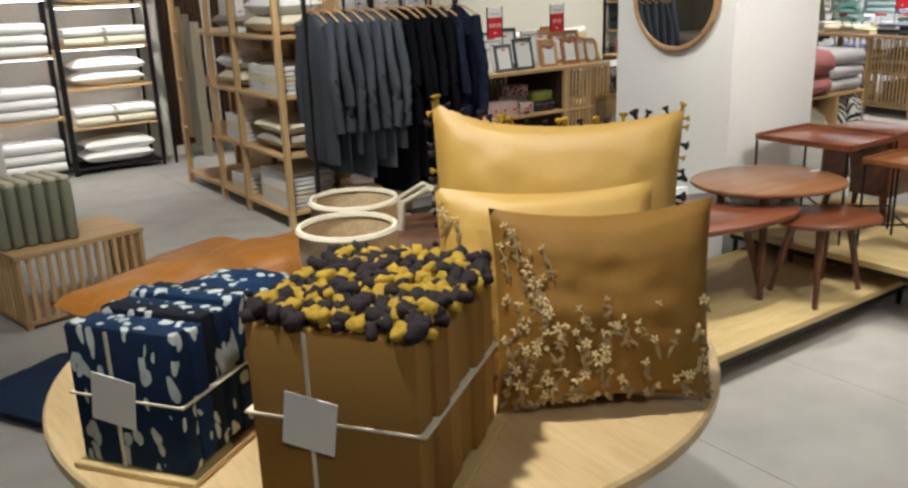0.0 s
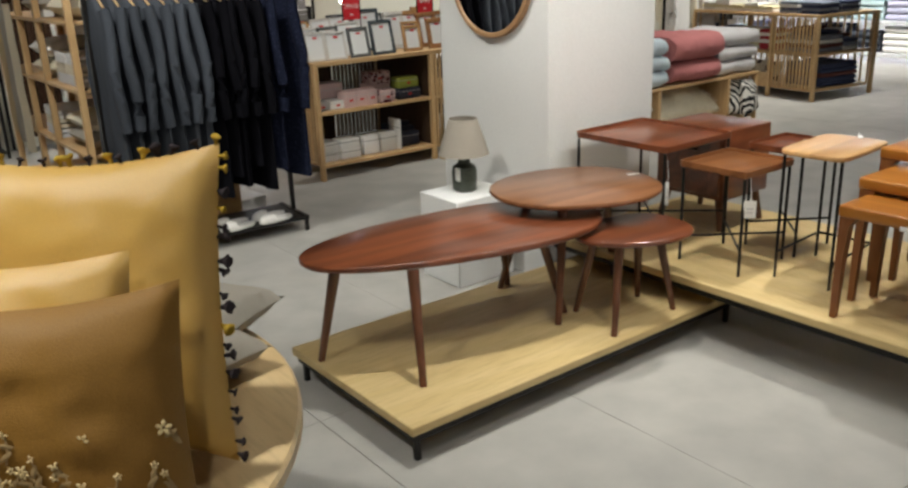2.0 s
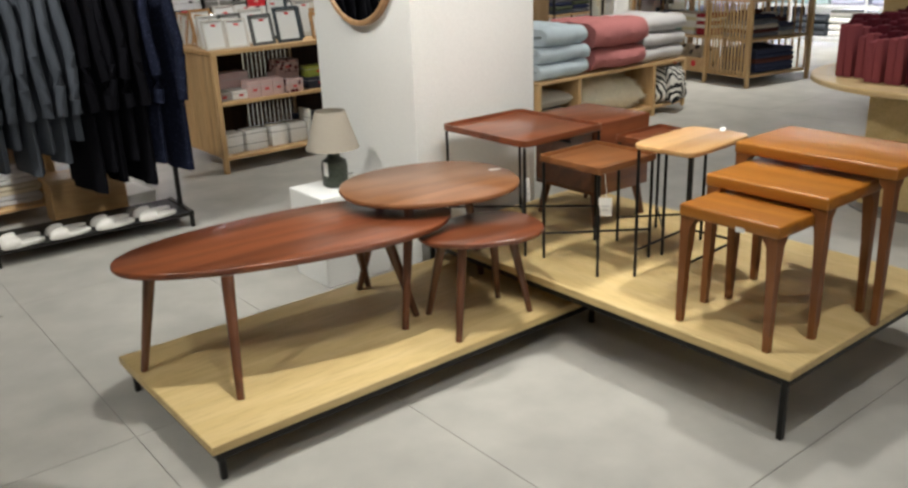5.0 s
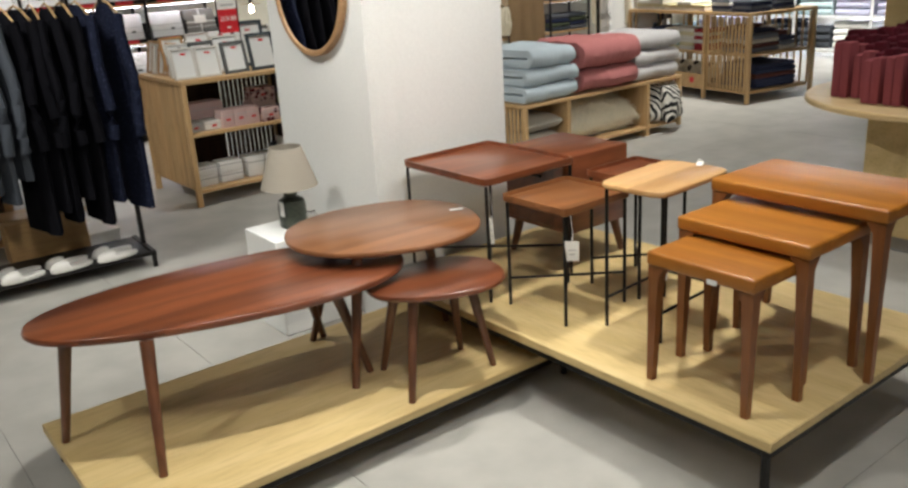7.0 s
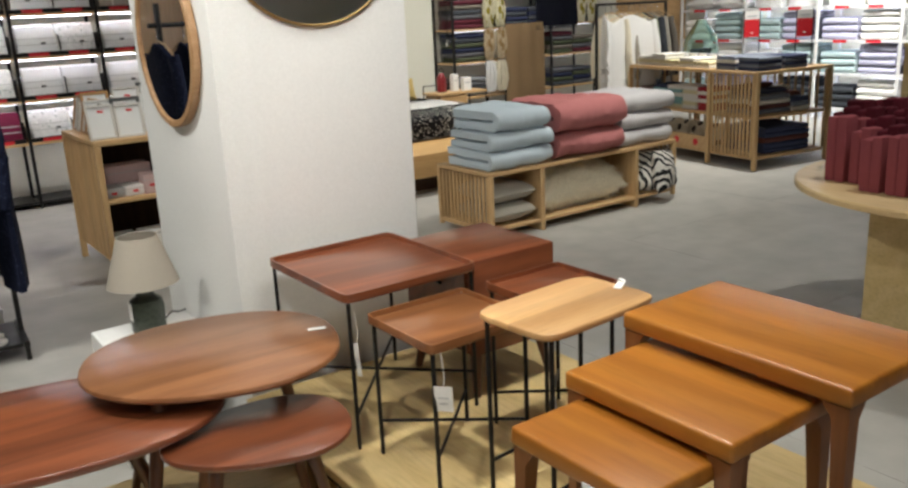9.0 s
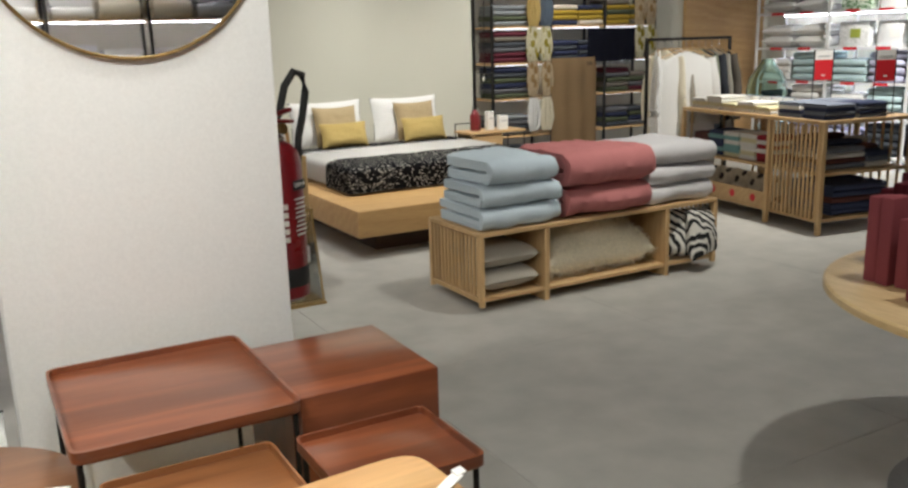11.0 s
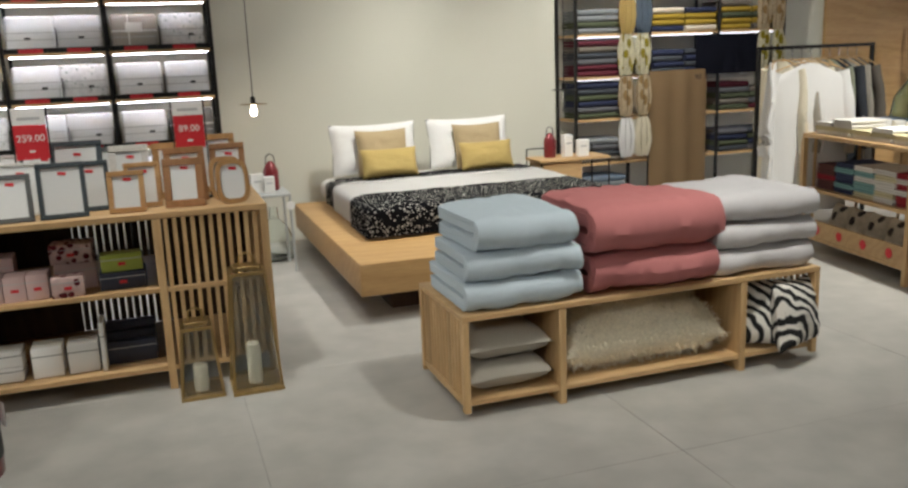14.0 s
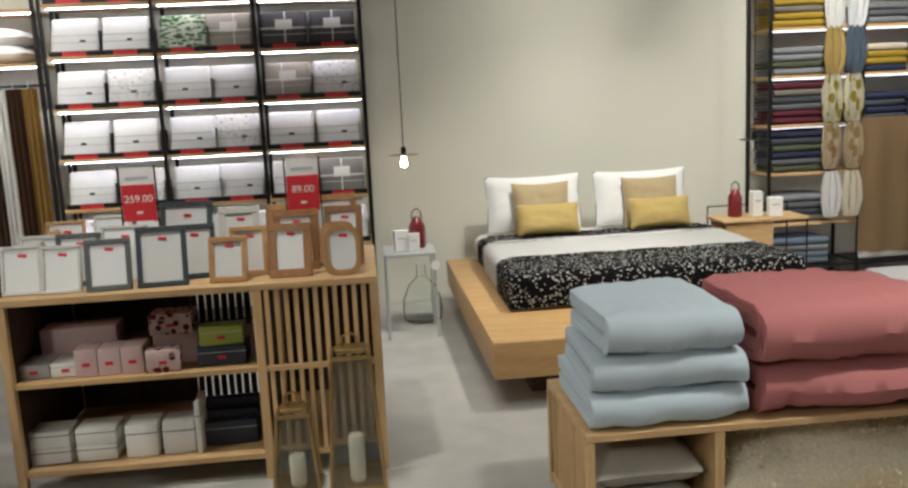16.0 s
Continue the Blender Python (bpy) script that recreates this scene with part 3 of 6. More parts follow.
hang_tag(3.152, 1.515, 0.545, -48, "white paper price tag hung on a tray table leg", 0.046, 0.07)
hang_tag(3.262, 1.232, 0.50, -35, "white paper price tag hung on a side table leg", 0.022, 0.05)
hang_tag(3.115, 1.868, 0.56, -60, "white paper price tag hung on a tray table leg", 0.014, 0.1)
sl = thing("price_label", 3.578, 1.335, 0.7385, 30, "white folded paper price label on a side table corner", "label")
part("paper", box((0.015, 0.01, 0.002), (0.05, 0.02, 0.0015), 0, rot=Euler((0, radians(-3), 0)).to_matrix()), WHITECARD, sl)
part("paper", box((0.045, 0.012, 0.006), (0.03, 0.014, 0.0015), 0, rot=Euler((radians(25), radians(12), 0)).to_matrix()), WHITECARD, sl)

# the red-brown bedside cabinet
ns = thing("bedside_cabinet", 3.70, 2.081, PB, 0, "red-brown wooden bedside cabinet with splayed legs and a drawer", "cabinet")
part("body", span(-0.165, 0.165, -0.181, 0.181, 0.14, 0.448, 0.006, None, 2), SHEESHAM, ns)
dr = part("drawer", span(-0.178, -0.1655, -0.165, 0.165, 0.16, 0.425, 0.004), SHEESHAM, ns)
part("handle", rod((-0.19, -0.05, 0.36), (-0.19, 0.05, 0.36), 0.006), BLACKMETAL, dr)
for sx in (-1, 1):
    for sy in (-1, 1):
        part("leg", rod((sx * 0.15, sy * 0.165, 0), (sx * 0.13, sy * 0.14, 0.14), 0.012, 0.02, 12), SHEESHAMZ, ns)

# ---- lamp on its plinth, mirrors, extinguisher ----
cube = thing("display_plinth", 2.825, 2.79, 0, 0, "white painted display cube against the pillar", "plinth")
part("body", span(-0.165, 0.165, -0.14, 0.14, 0, 0.405, 0.004), PILLARPAINT, cube)
tl = thing("table_lamp", 2.825, 2.80, 0.405, 0, "table lamp with dark green ceramic base and beige shade", "lamp")
CERAMIC = surface("green_ceramic", (0.045, 0.055, 0.04), 0.4, 0, 70, 9, 0.35, 0.3, coat=0.2)
SHADE = cloth("lamp_shade_linen", (0.38, 0.34, 0.285), 0.08)
part("base", lathe([(0.045, 0), (0.056, 0.008), (0.058, 0.09), (0.052, 0.115), (0.03, 0.13), (0.026, 0.165), (0.03, 0.172)], 28), CERAMIC, tl)
part("shade", lathe([(0.118, 0.172), (0.066, 0.335), (0.063, 0.335), (0.115, 0.172)], 32, closed=True), SHADE, tl)
part("finial", rod((0, 0, 0.1725), (0, 0, 0.32), 0.006), BRASS, tl)
part("price_tag", box((-0.062, -0.03, 0.09), (0.002, 0.035, 0.06), 0), WHITECARD, tl, "white paper price tag")
part("cord", tube([(0.05, 0.03, 0.01), (0.10, 0.06, 0.03), (0.13, 0.09, 0.012), (0.165, 0.12, 0.006)], 0.003), BLACKMETAL, tl)


def round_mirror(m, r, frame_w, label, fmat, depth=0.03):
    o = thing("wall_mirror", label=label, category="mirror")
    o.matrix_basis = m
    part("mirror_glass", lathe([(r - frame_w * 0.6, 0.004), (r - frame_w * 0.6, depth - 0.007)], 56), MIRROR, o)
    part("frame", lathe([(r - frame_w, 0.002), (r, 0.002), (r, depth - 0.004), (r - 0.004, depth), (r - frame_w + 0.004, depth), (r - frame_w, depth - 0.004)], 56, closed=True), fmat, o)
    return o


round_mirror(Matrix.Translation((3.024, 2.805, 1.352)) @ Matrix.Rotation(radians(-90), 4, "Y"), 0.272, 0.024, "round wall mirror in a pale wooden frame on the pillar", wood("mirror_frame_wood", (0.36, 0.2, 0.09), (0.48, 0.29, 0.15), "z"), 0.028)
round_mirror(Matrix.Translation((3.375, 2.449, 1.708)) @ Matrix.Rotation(radians(90), 4, "X"), 0.325, 0.008, "large round wall mirror with a thin metal rim on the pillar", BRASS, 0.018)

RED = surface("extinguisher_red", (0.19, 0.006, 0.010), 0.3, 0, 60, 6, 0.08, 0.02, coat=0.5)
RUBBER = surface("black_rubber", (0.015, 0.015, 0.015), 0.6, grain=120)
fx = thing("fire_extinguisher", 3.79, 2.74, 0.657, 25, "red fire extinguisher with black hose hung on the pillar", "extinguisher")
fx.scale = (1.02, 1.02, 1.02)
part("cylinder", lathe([(0.055, 0), (0.073, 0.012), (0.074, 0.1), (0.074, 0.4), (0.066, 0.435), (0.045, 0.46), (0.025, 0.47)], 32), RED, fx)
part("base_band", lathe([(0.0742, 0.045), (0.0752, 0.047), (0.0752, 0.10), (0.0742, 0.102)], 32), RUBBER, fx)
part("hose", tube([(-0.03, -0.02, 0.515), (-0.06, -0.022, 0.50), (-0.082, -0.024, 0.45), (-0.087, -0.026, 0.38), (-0.087, -0.028, 0.28), (-0.084, -0.03, 0.18), (-0.082, -0.03, 0.12)], 0.009, 10), RUBBER, fx)
part("collar", lathe([(0.027, 0.466), (0.03, 0.47), (0.03, 0.482), (0.02, 0.486)], 20), CHROME, fx)
part("valve_body", box((0, 0, 0.507), (0.04, 0.05, 0.035), 0.006, None, 2), RED, fx)
part("safety_pin", rod((-0.045, -0.01, 0.522), (0.03, -0.01, 0.522), 0.004, n=8), BRASS, fx, "brass safety pin")
part("valve", lathe([(0.018, 0.4705), (0.018, 0.5), (0.026, 0.503), (0.026, 0.52), (0.012, 0.525)], 16), CHROME, fx)
part("gauge", rod((0, -0.03, 0.505), (0, -0.044, 0.505), 0.016, n=16), BRASS, fx)
lv = box((0.0, -0.02, 0.545), (0.022, 0.11, 0.012), 0.003, rot=Euler((radians(-16), 0, 0)).to_matrix())
part("lever", lv, RED, fx)
part("carry_handle", box((0, -0.03, 0.527), (0.02, 0.1, 0.01), 0.003), RED, fx)
part("discharge_hose", tube([(0.02, 0.02, 0.51), (0.05, 0.02, 0.55), (0.075, 0.02, 0.62), (0.105, 0.01, 0.66), (0.13, 0.0, 0.65), (0.138, 0.0, 0.60), (0.12, 0.0, 0.53), (0.098, 0.0, 0.47), (0.088, 0.0, 0.40), (0.084, 0, 0.3)], 0.0115, 10), RUBBER, fx)
FXTXT = surface("extinguisher_print", (0.75, 0.72, 0.66), 0.5, grain=200, var=0.05)


def on_cylinder(z, ang, r=0.0765):
    a = radians(ang)
    return Matrix.Translation((r * math.cos(a), r * math.sin(a), z)) @ Matrix.Rotation(a + math.pi / 2, 4, "Z") @ Matrix.Rotation(math.pi / 2, 4, "X")


part("label_plate", box((0, 0, 0), (0.058, 0.028, 0.002), 0.0005), RUBBER, fx, "black label plate", at=on_cylinder(0.345, -80))
lettering("DRY P", 0.018, FXTXT, fx, on_cylinder(0.345, -80, 0.0785))
for i in range(9):
    wv = (0.05, 0.035, 0.046, 0.04, 0.05, 0.03, 0.044, 0.05, 0.036)[i]
    part("print_line", box((0, 0, 0), (wv, 0.0045, 0.0012), 0), FXTXT, fx, at=on_cylinder(0.305 - i * 0.013, -80, 0.0760))
for i in range(5):
    part("print_mark", box((0, 0, 0), (0.013, 0.016, 0.0012), 0), FXTXT, fx, at=on_cylinder(0.19 + i * 0.024, -118, 0.0758))
part("bracket", span(-0.095, -0.072, -0.02, 0.02, 0.36, 0.42, 0.002), CHROME, fx, at=Matrix.Rotation(radians(-25), 4, "Z"))
part("inspection_tag", box((0.079, -0.02, 0.12), (0.001, 0.03, 0.05), 0), WHITECARD, fx, "white inspection tag")


# ---- slatted timber furniture ----
def slats_row(parent, n, p0, p1, size, mat=PINEZ):
    """n upright slats from p0 to p1 that share one mesh."""
    first = None
    for i in range(n):
        t = i / max(n - 1, 1)
        c = [p0[k] + (p1[k] - p0[k]) * t for k in range(3)]
        if first is None:
            first = part("slat", box((0, 0, 0), size, 0.0015), mat, parent, at=Matrix.Translation(c))
        else:
            shared("slat", first, parent, Matrix.Translation(c))


# Brown of the console boards, taken near-black to hold the interior's shade.
SHADEBOARD = wood("dark_shaded_board", (0.045, 0.023, 0.011), (0.075, 0.04, 0.02), "z", 0.7)


def console():
    o = thing("console_shelf", 3.204, 4.853, 0, 0, "slatted pine console shelf filled with gifts and frames", "shelf")
    W, D, H = 1.44, 0.765, 0.80
    part("top_board", span(0, W, 0, D, H - 0.028, H, 0.003), PINE, o)
    part("shelf_board", span(0.035, 0.95, 0.01, D - 0.035, 0.445, 0.467, 0.002), PINE, o)
    part("bottom_board", span(0.035, W - 0.035, 0.01, D - 0.035, 0.085, 0.11, 0.002), PINE, o)
    for x, y in ((0.0, 0.0), (0.0, D - 0.034), (0.95, 0.0), (0.95, D - 0.034), (W - 0.034, 0.0), (W - 0.034, D - 0.034)):
        part("post", span(x, x + 0.034, y, y + 0.034, 0, H - 0.0285, 0.002), PINEZ, o)
    part("rail", span(0.985, W - 0.035, 0.004, 0.026, 0.445, 0.467, 0.002), PINE, o)
    slats_row(o, 11, (1.005, 0.014, 0.44), (W - 0.058, 0.014, 0.44), (0.018, 0.012, 0.66))
    slats_row(o, 17, (0.017, 0.055, 0.44), (0.017, D - 0.055, 0.44), (0.012, 0.018, 0.66))
    slats_row(o, 15, (W - 0.017, 0.055, 0.44), (W - 0.017, D - 0.055, 0.44), (0.012, 0.018, 0.66))
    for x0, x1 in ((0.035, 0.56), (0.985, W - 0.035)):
        part("back_board", span(x0, x1, D - 0.012, D - 0.003, 0.08, H - 0.0285, 0), SHADEBOARD, o, "back board in dark brown that includes interior shade")
    part("side_board", span(0.0255, 0.0335, 0.036, D - 0.036, 0.11, H - 0.0285, 0), SHADEBOARD, o, "inner side board in dark brown that includes interior shade")
    part("side_board", span(0.962, 0.974, 0.036, D - 0.036, 0.11, H - 0.0285, 0), SHADEBOARD, o, "partition in dark brown that includes interior shade")
    # Back slats dark instead of pine: their shade is in the colour.
    slats_row(o, 11, (0.58, D - 0.02, 0.44), (0.93, D - 0.02, 0.44), (0.026, 0.012, 0.66), SHADEBOARD)
    return o


console()


def bench():
    o = thing("low_bench_shelf", 5.24, 3.986, 0, 0, "low pine bench shelf with open cubbies and slatted ends", "bench")
    W, D, H = 1.70, 0.565, 0.43
    part("top_board", span(0, W, 0, D, H - 0.024, H, 0.003), PINE, o)
    part("bottom_board", span(0.03, W - 0.03, 0.012, D, 0.055, 0.077, 0.002), PINE, o)
    for x in (0.415, 1.285):
        part("divider", span(x, x + 0.03, 0.002, D - 0.002, 0, H - 0.0245, 0.002), PINEZ, o)
    for x in (0.0, W - 0.028):
        for y in (0.0, D - 0.028):
            part("post", span(x, x + 0.028, y, y + 0.028, 0.03, H - 0.0245, 0.002), PINEZ, o)
    part("end_rail", span(0.004, 0.024, 0.03, D - 0.03, 0.05, 0.078, 0.002), PINE, o)
    slats_row(o, 13, (0.014, 0.05, 0.24), (0.014, D - 0.05, 0.24), (0.011, 0.017, 0.318))
    slats_row(o, 13, (W - 0.014, 0.05, 0.24), (W - 0.014, D - 0.05, 0.24), (0.011, 0.017, 0.318))
    part("back_board", span(0.03, W - 0.03, D - 0.014, D - 0.002, 0.078, H - 0.0245, 0), PINE, o)
    return o


bench()

# quilts on the bench
BLUEQ = cloth("pale_blue_quilt", (0.52, 0.60, 0.65), 0.05, rand=0.03)
PINKQ = cloth("dusty_pink_quilt", (0.46, 0.175, 0.17), 0.06, rand=0.05)
GREYQ = cloth("light_grey_quilt", (0.63, 0.61, 0.61), 0.05, rand=0.03)


def quilt(x, y, z, w, d, h, mat, seed, label, layers=2, rz=0):
    o = thing("folded_quilt", x, y, z, rz, label, "quilt", "folded quilts on the bench")
    big = h > 0.15
    part("fabric", turned(folded(d, w, h, layers, seed, 0.012 if big else 0.009, 30, 30, 0.016 if big else 0.008)), mat, o)
    t = h / 2
    for s in (0.74, 0.30):
        pts = [(w / 2 * 0.995 * -1, d / 2 - t * 0.6 - (d - t * 1.6) * i / 10, t * (0.5 - s / 2) + 0.003) for i in range(11)]
        pts += [(-w / 2 * 0.995, -d / 2 + t * 0.55 - math.sin(math.pi * i / 8) * t * (0.5 + s / 2) * 0.75, h / 2 - math.cos(math.pi * i / 8) * t * (0.5 + s / 2)) for i in range(9)]
        pts += [(-w / 2 * 0.995, -d / 2 + t * 0.6 + (d - t * 1.6) * i / 10, h - t * (0.5 - s / 2) - 0.003) for i in range(11)]
        part("piping", tube(pts, 0.0045, 6), mat, o)
    return o


z0 = 0.431
for k, (h, dx, w_) in enumerate(((0.118, 0.0, 0.50), (0.118, 0.005, 0.48), (0.135, 0.005, 0.42))):
    quilt(5.518 + dx, 4.24, z0, w_, 0.46, h, BLUEQ, k + 1, "pale blue quilt folded in a stack on the bench", 2, (0, -2, 2)[k])
    z0 += h - 0.002
z0 = 0.431
for k, h in enumerate((0.17, 0.205)):
    quilt(6.105, 4.25, z0, 0.585 + 0.03 * k, 0.50, h, PINKQ, k + 7, "dusty pink quilt folded in a stack on the bench", 2, (0, 1)[k])
    z0 += h - 0.002
z0 = 0.431
for k, h in enumerate((0.118, 0.112, 0.125)):
    quilt(6.665 + 0.02 * (k == 2), 4.27, z0, 0.51, 0.48, h, GREYQ, k + 13, "light grey quilt folded in a stack on the bench", 2, (0, 1, -2)[k])
    z0 += h - 0.002

# ---- bed ----
bed = thing("platform_bed", 6.167, 5.40, 0, 0, "low oak platform bed with a made-up mattress", "bed")
part("side_board", span(-1.0, 1.0, 0, 2.19, 0.149, 0.33, 0.006, None, 2), OAK, bed, "oak platform")
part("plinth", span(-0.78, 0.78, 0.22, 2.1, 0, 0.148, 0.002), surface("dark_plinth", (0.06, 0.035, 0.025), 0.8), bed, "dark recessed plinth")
mat_ = thing("mattress", 6.167, 6.765, 0.331, 0, "mattress in white bedding on the platform bed", "mattress")
part("body", soft_slab(1.60, 1.60, 0.185, 16, 3, 0.1, 0.004), WHITECLOTH, mat_)

# bedding
def draped(x0, x1, y0, y1, zt, drop_l, drop_r, drop_f, seed, th=0.012, nx=44, ny=14):
    """A cover laid over the mattress: flat on top, rounded over the sides, hanging down."""
    bm = bmesh.new()
    r = 0.05
    prof = []
    for k in range(6):
        prof.append((x0 - th, zt - drop_l + (drop_l - r) * k / 5))
    for k in range(1, 6):
        a = math.pi / 2 * k / 5
        prof.append((x0 - th + r - r * math.cos(a), zt - r + r * math.sin(a)))
    for k in range(1, nx):
        prof.append((x0 + r + (x1 - x0 - 2 * r) * k / nx, zt))
    for k in range(6):
        a = math.pi / 2 * k / 5
        prof.append((x1 + th - r + r * math.sin(a), zt - r + r * math.cos(a)))
    for k in range(1, 6):
        prof.append((x1 + th, zt - r - (drop_r - r) * k / 5))
    rows = []
    ys = [(y0, 0)] if not drop_f else [(y0 - th, -drop_f), (y0 - th, -drop_f * 0.5), (y0 - th, -r)] + [(y0 - th + r - r * math.cos(a), -r + r * math.sin(a)) for a in (0.5, 1.0)]
    ys += [(y0 + r + (y1 - y0 - r) * j / ny, 0) for j in range(ny + 1)]
    for y, dz in ys:
        row = []
        for x, z in prof:
            q = noise.noise(Vector((x * 3.1, y * 3.1, seed))) * 0.012 + noise.noise(Vector((x * 9, y * 9, seed))) * 0.004
            row.append((x + q * 0.4, y + q * 0.3, min(z, zt + dz) + abs(q) * 0.8 + 0.003))
        rows.append([bm.verts.new(v) for v in row])
    for a, b in zip(rows, rows[1:]):
        for i in range(len(prof) - 1):
            bm.faces.new((a[i], a[i + 1], b[i + 1], b[i]))
    g = bmesh.ops.solidify(bm, geom=bm.faces[:], thickness=0.008)
    bmesh.ops.recalc_face_normals(bm, faces=bm.faces)
    return bm


SPOTTED = patterned("spotted_black_cotton", (0.014, 0.014, 0.017), (0.78, 0.76, 0.70), 54, 0.31)
for nm, args, mt, lab in (
    ("bed_runner", (5.357, 6.977, 5.955, 6.40, 0.532, 0.19, 0.19, 0.19, 1), SPOTTED, "black cotton bed cover with small white spots over the bed foot"),
    ("bed_sheet_fold", (5.362, 6.972, 6.37, 6.98, 0.530, 0.17, 0.17, 0, 2), WHITECLOTH, "white cotton fold of the bed cover"),
    ("bed_cover_band", (5.359, 6.975, 6.96, 7.22, 0.531, 0.16, 0.16, 0, 3), SPOTTED, "black spotted band of the bed cover below the pillows")):
    o = thing(nm, 0, 0, 0, 0, lab, "bed cover")
    part("fabric", draped(*args), mt, o)
    x0, x1, y1, zt = args[0], args[1], args[3], args[4]
    part("hem", tube([(x0 + 0.06 + (x1 - x0 - 0.12) * i / 12, y1 - 0.004, zt + 0.009 + 0.002 * math.sin(i * 2.1)) for i in range(13)], 0.006, 6), mt, o)


def leaning(name, x, y, z, w, h, t, tilt, mat, seed, label, rz=0, dent=0.2, cat="cushion", group=""):
    o = thing(name, label=label, category=cat, group=group)
    o.matrix_basis = pose(x, y, z, -tilt, 0, rz)
    part("cover", cushion(w, h, t, 20, seed, dent), mat, o)
    return o


for sx in (-1, 1):
    px = 6.167 + sx * 0.385
    p = leaning("bed_pillow", px, 7.40, 0.53, 0.68, 0.395, 0.16, 12, WHITECLOTH, 3 + sx, "white bed pillow with piped edge against the wall", 0, 0.2, "pillow")
    part("piping", tube([(-0.335, 0, 0.012), (-0.315, 0, 0.21), (-0.335, 0, 0.386), (0, 0, 0.366), (0.335, 0, 0.386), (0.315, 0, 0.21), (0.335, 0, 0.012)], 0.004, 6), BLACKMETAL, p, "dark piping")
    leaning("throw_cushion", px + 0.03, 7.25, 0.535, 0.40, 0.355, 0.12, 16, BEIGE, 8 + sx, "beige velvet throw cushion leaning on a white pillow", 0)
    leaning("lumbar_cushion", px + 0.045, 7.13, 0.538, 0.43, 0.22, 0.12, 18, MUSTARD, 14 + sx, "mustard velvet lumbar cushion on the bed", 0)

# cushions in the bench
for k in range(2):
    o = thing("flat_cushion", 5.455, 4.21, 0.082 + 0.125 * k, 0, "grey linen cushion lying flat in the bench", "cushion")
    bm = cushion(0.36, 0.42, 0.13, 18, 31 + k)
    bmesh.ops.rotate(bm, cent=(0, 0, 0), matrix=Matrix.Rotation(radians(-90), 3, "X"), verts=bm.verts)
    bmesh.ops.translate(bm, vec=(0, -0.21, 0.065), verts=bm.verts)
    part("cover", bm, GREYLINEN, o)
    if k:
        for q in range(9):
            part("embroidery", box((-0.13 + 0.033 * q, -0.155 + 0.02 * (q % 2), 0.093), (0.016, 0.012, 0.004), 0.001, rot=Euler((radians(35), 0, q)).to_matrix()), RUBBER, o)
ff = thing("fluffy_cushion", 6.09, 4.25, 0.08, 0, "large cream shaggy cushion pushed into the bench", "cushion")
bm = cushion(0.80, 0.46, 0.25, 26, 41, 0, 0.02)
bmesh.ops.rotate(bm, cent=(0, 0, 0), matrix=Matrix.Rotation(radians(-72), 3, "X"), verts=bm.verts)
zmin, ymid = min(v.co.z for v in bm.verts), sum(v.co.y for v in bm.verts) / len(bm.verts)
bmesh.ops.translate(bm, vec=(0, -ymid, -zmin), verts=bm.verts)
SHAG = cloth("cream_shag", (0.78, 0.72, 0.57), 0.15, weave=90)
bm.normal_update()
tufts = bmesh.new()
rng = random.Random(5)
fl_ = [f for f in bm.faces if f.normal.y < 0.5]
for k in range(6000):
    f = rng.choice(fl_)
    c = f.calc_center_median()
    a = Vector((rng.uniform(-1, 1), rng.uniform(-1, 1), rng.uniform(-1, 1))) * 0.014
    p = c + a
    d = (f.normal * 0.022 + Vector((rng.uniform(-1, 1), rng.uniform(-1, 1), rng.uniform(-1.4, 0.3))) * 0.011)
    s = d.cross(Vector((rng.uniform(-1, 1), rng.uniform(-1, 1), 1))).normalized() * 0.0035
    vs = [tufts.verts.new(p - s), tufts.verts.new(p + s), tufts.verts.new(p + d)]
    tufts.faces.new(vs)
part("cover", bm, SHAG, ff)
tagged(part("shag", tufts, SHAG, ff), kind="stuff")
ZEBRA = stripes("zebra_print", (0.012, 0.012, 0.012), (0.74, 0.71, 0.65), 9, 7, "DIAGONAL")
for k in range(2):
    leaning("zebra_cushion", 6.665 + 0.16 * k, 4.045 - 0.075 * k, 0.079, 0.30, 0.31, 0.13, 10, ZEBRA, 51 + k, "black and white zebra print cushion stuffed in the bench", (-25, 20)[k])


# ---- wall shelving with bedding sets ----
def steel_shelf(x0, bays, zs, y0=7.42, depth=0.36, label="", top=2.75, led=True, strip=LED):
    o = thing("wall_shelf", x0, y0, 0, 0, label, "shelf")
    xs = [0]
    for b in bays:
        xs.append(xs[-1] + b)
    for x in xs:
        for y in (0.0, depth - 0.02):
            part("upright", span(x - 0.012, x + 0.012, y, y + 0.02, 0, top, 0.001), BLACKMETAL, o)
    for z in zs:
        for i in range(len(bays)):
            part("shelf_board", span(xs[i] + 0.013, xs[i + 1] - 0.013, 0.002, depth - 0.005, z - 0.022, z, 0.002), PINE if z > 0.2 else BLACKMETAL, o)
            if led and z > 0.4:
                part("led_strip", span(xs[i] + 0.03, xs[i + 1] - 0.03, 0.06, 0.072, z - 0.0275, z - 0.0225, 0), strip, o, "glowing white LED strip")
    part("back_panel", span(0.013, xs[-1] - 0.013, depth - 0.004, depth + 0.012, 0.1, top, 0), WALLPAINT, o)
    return o, xs


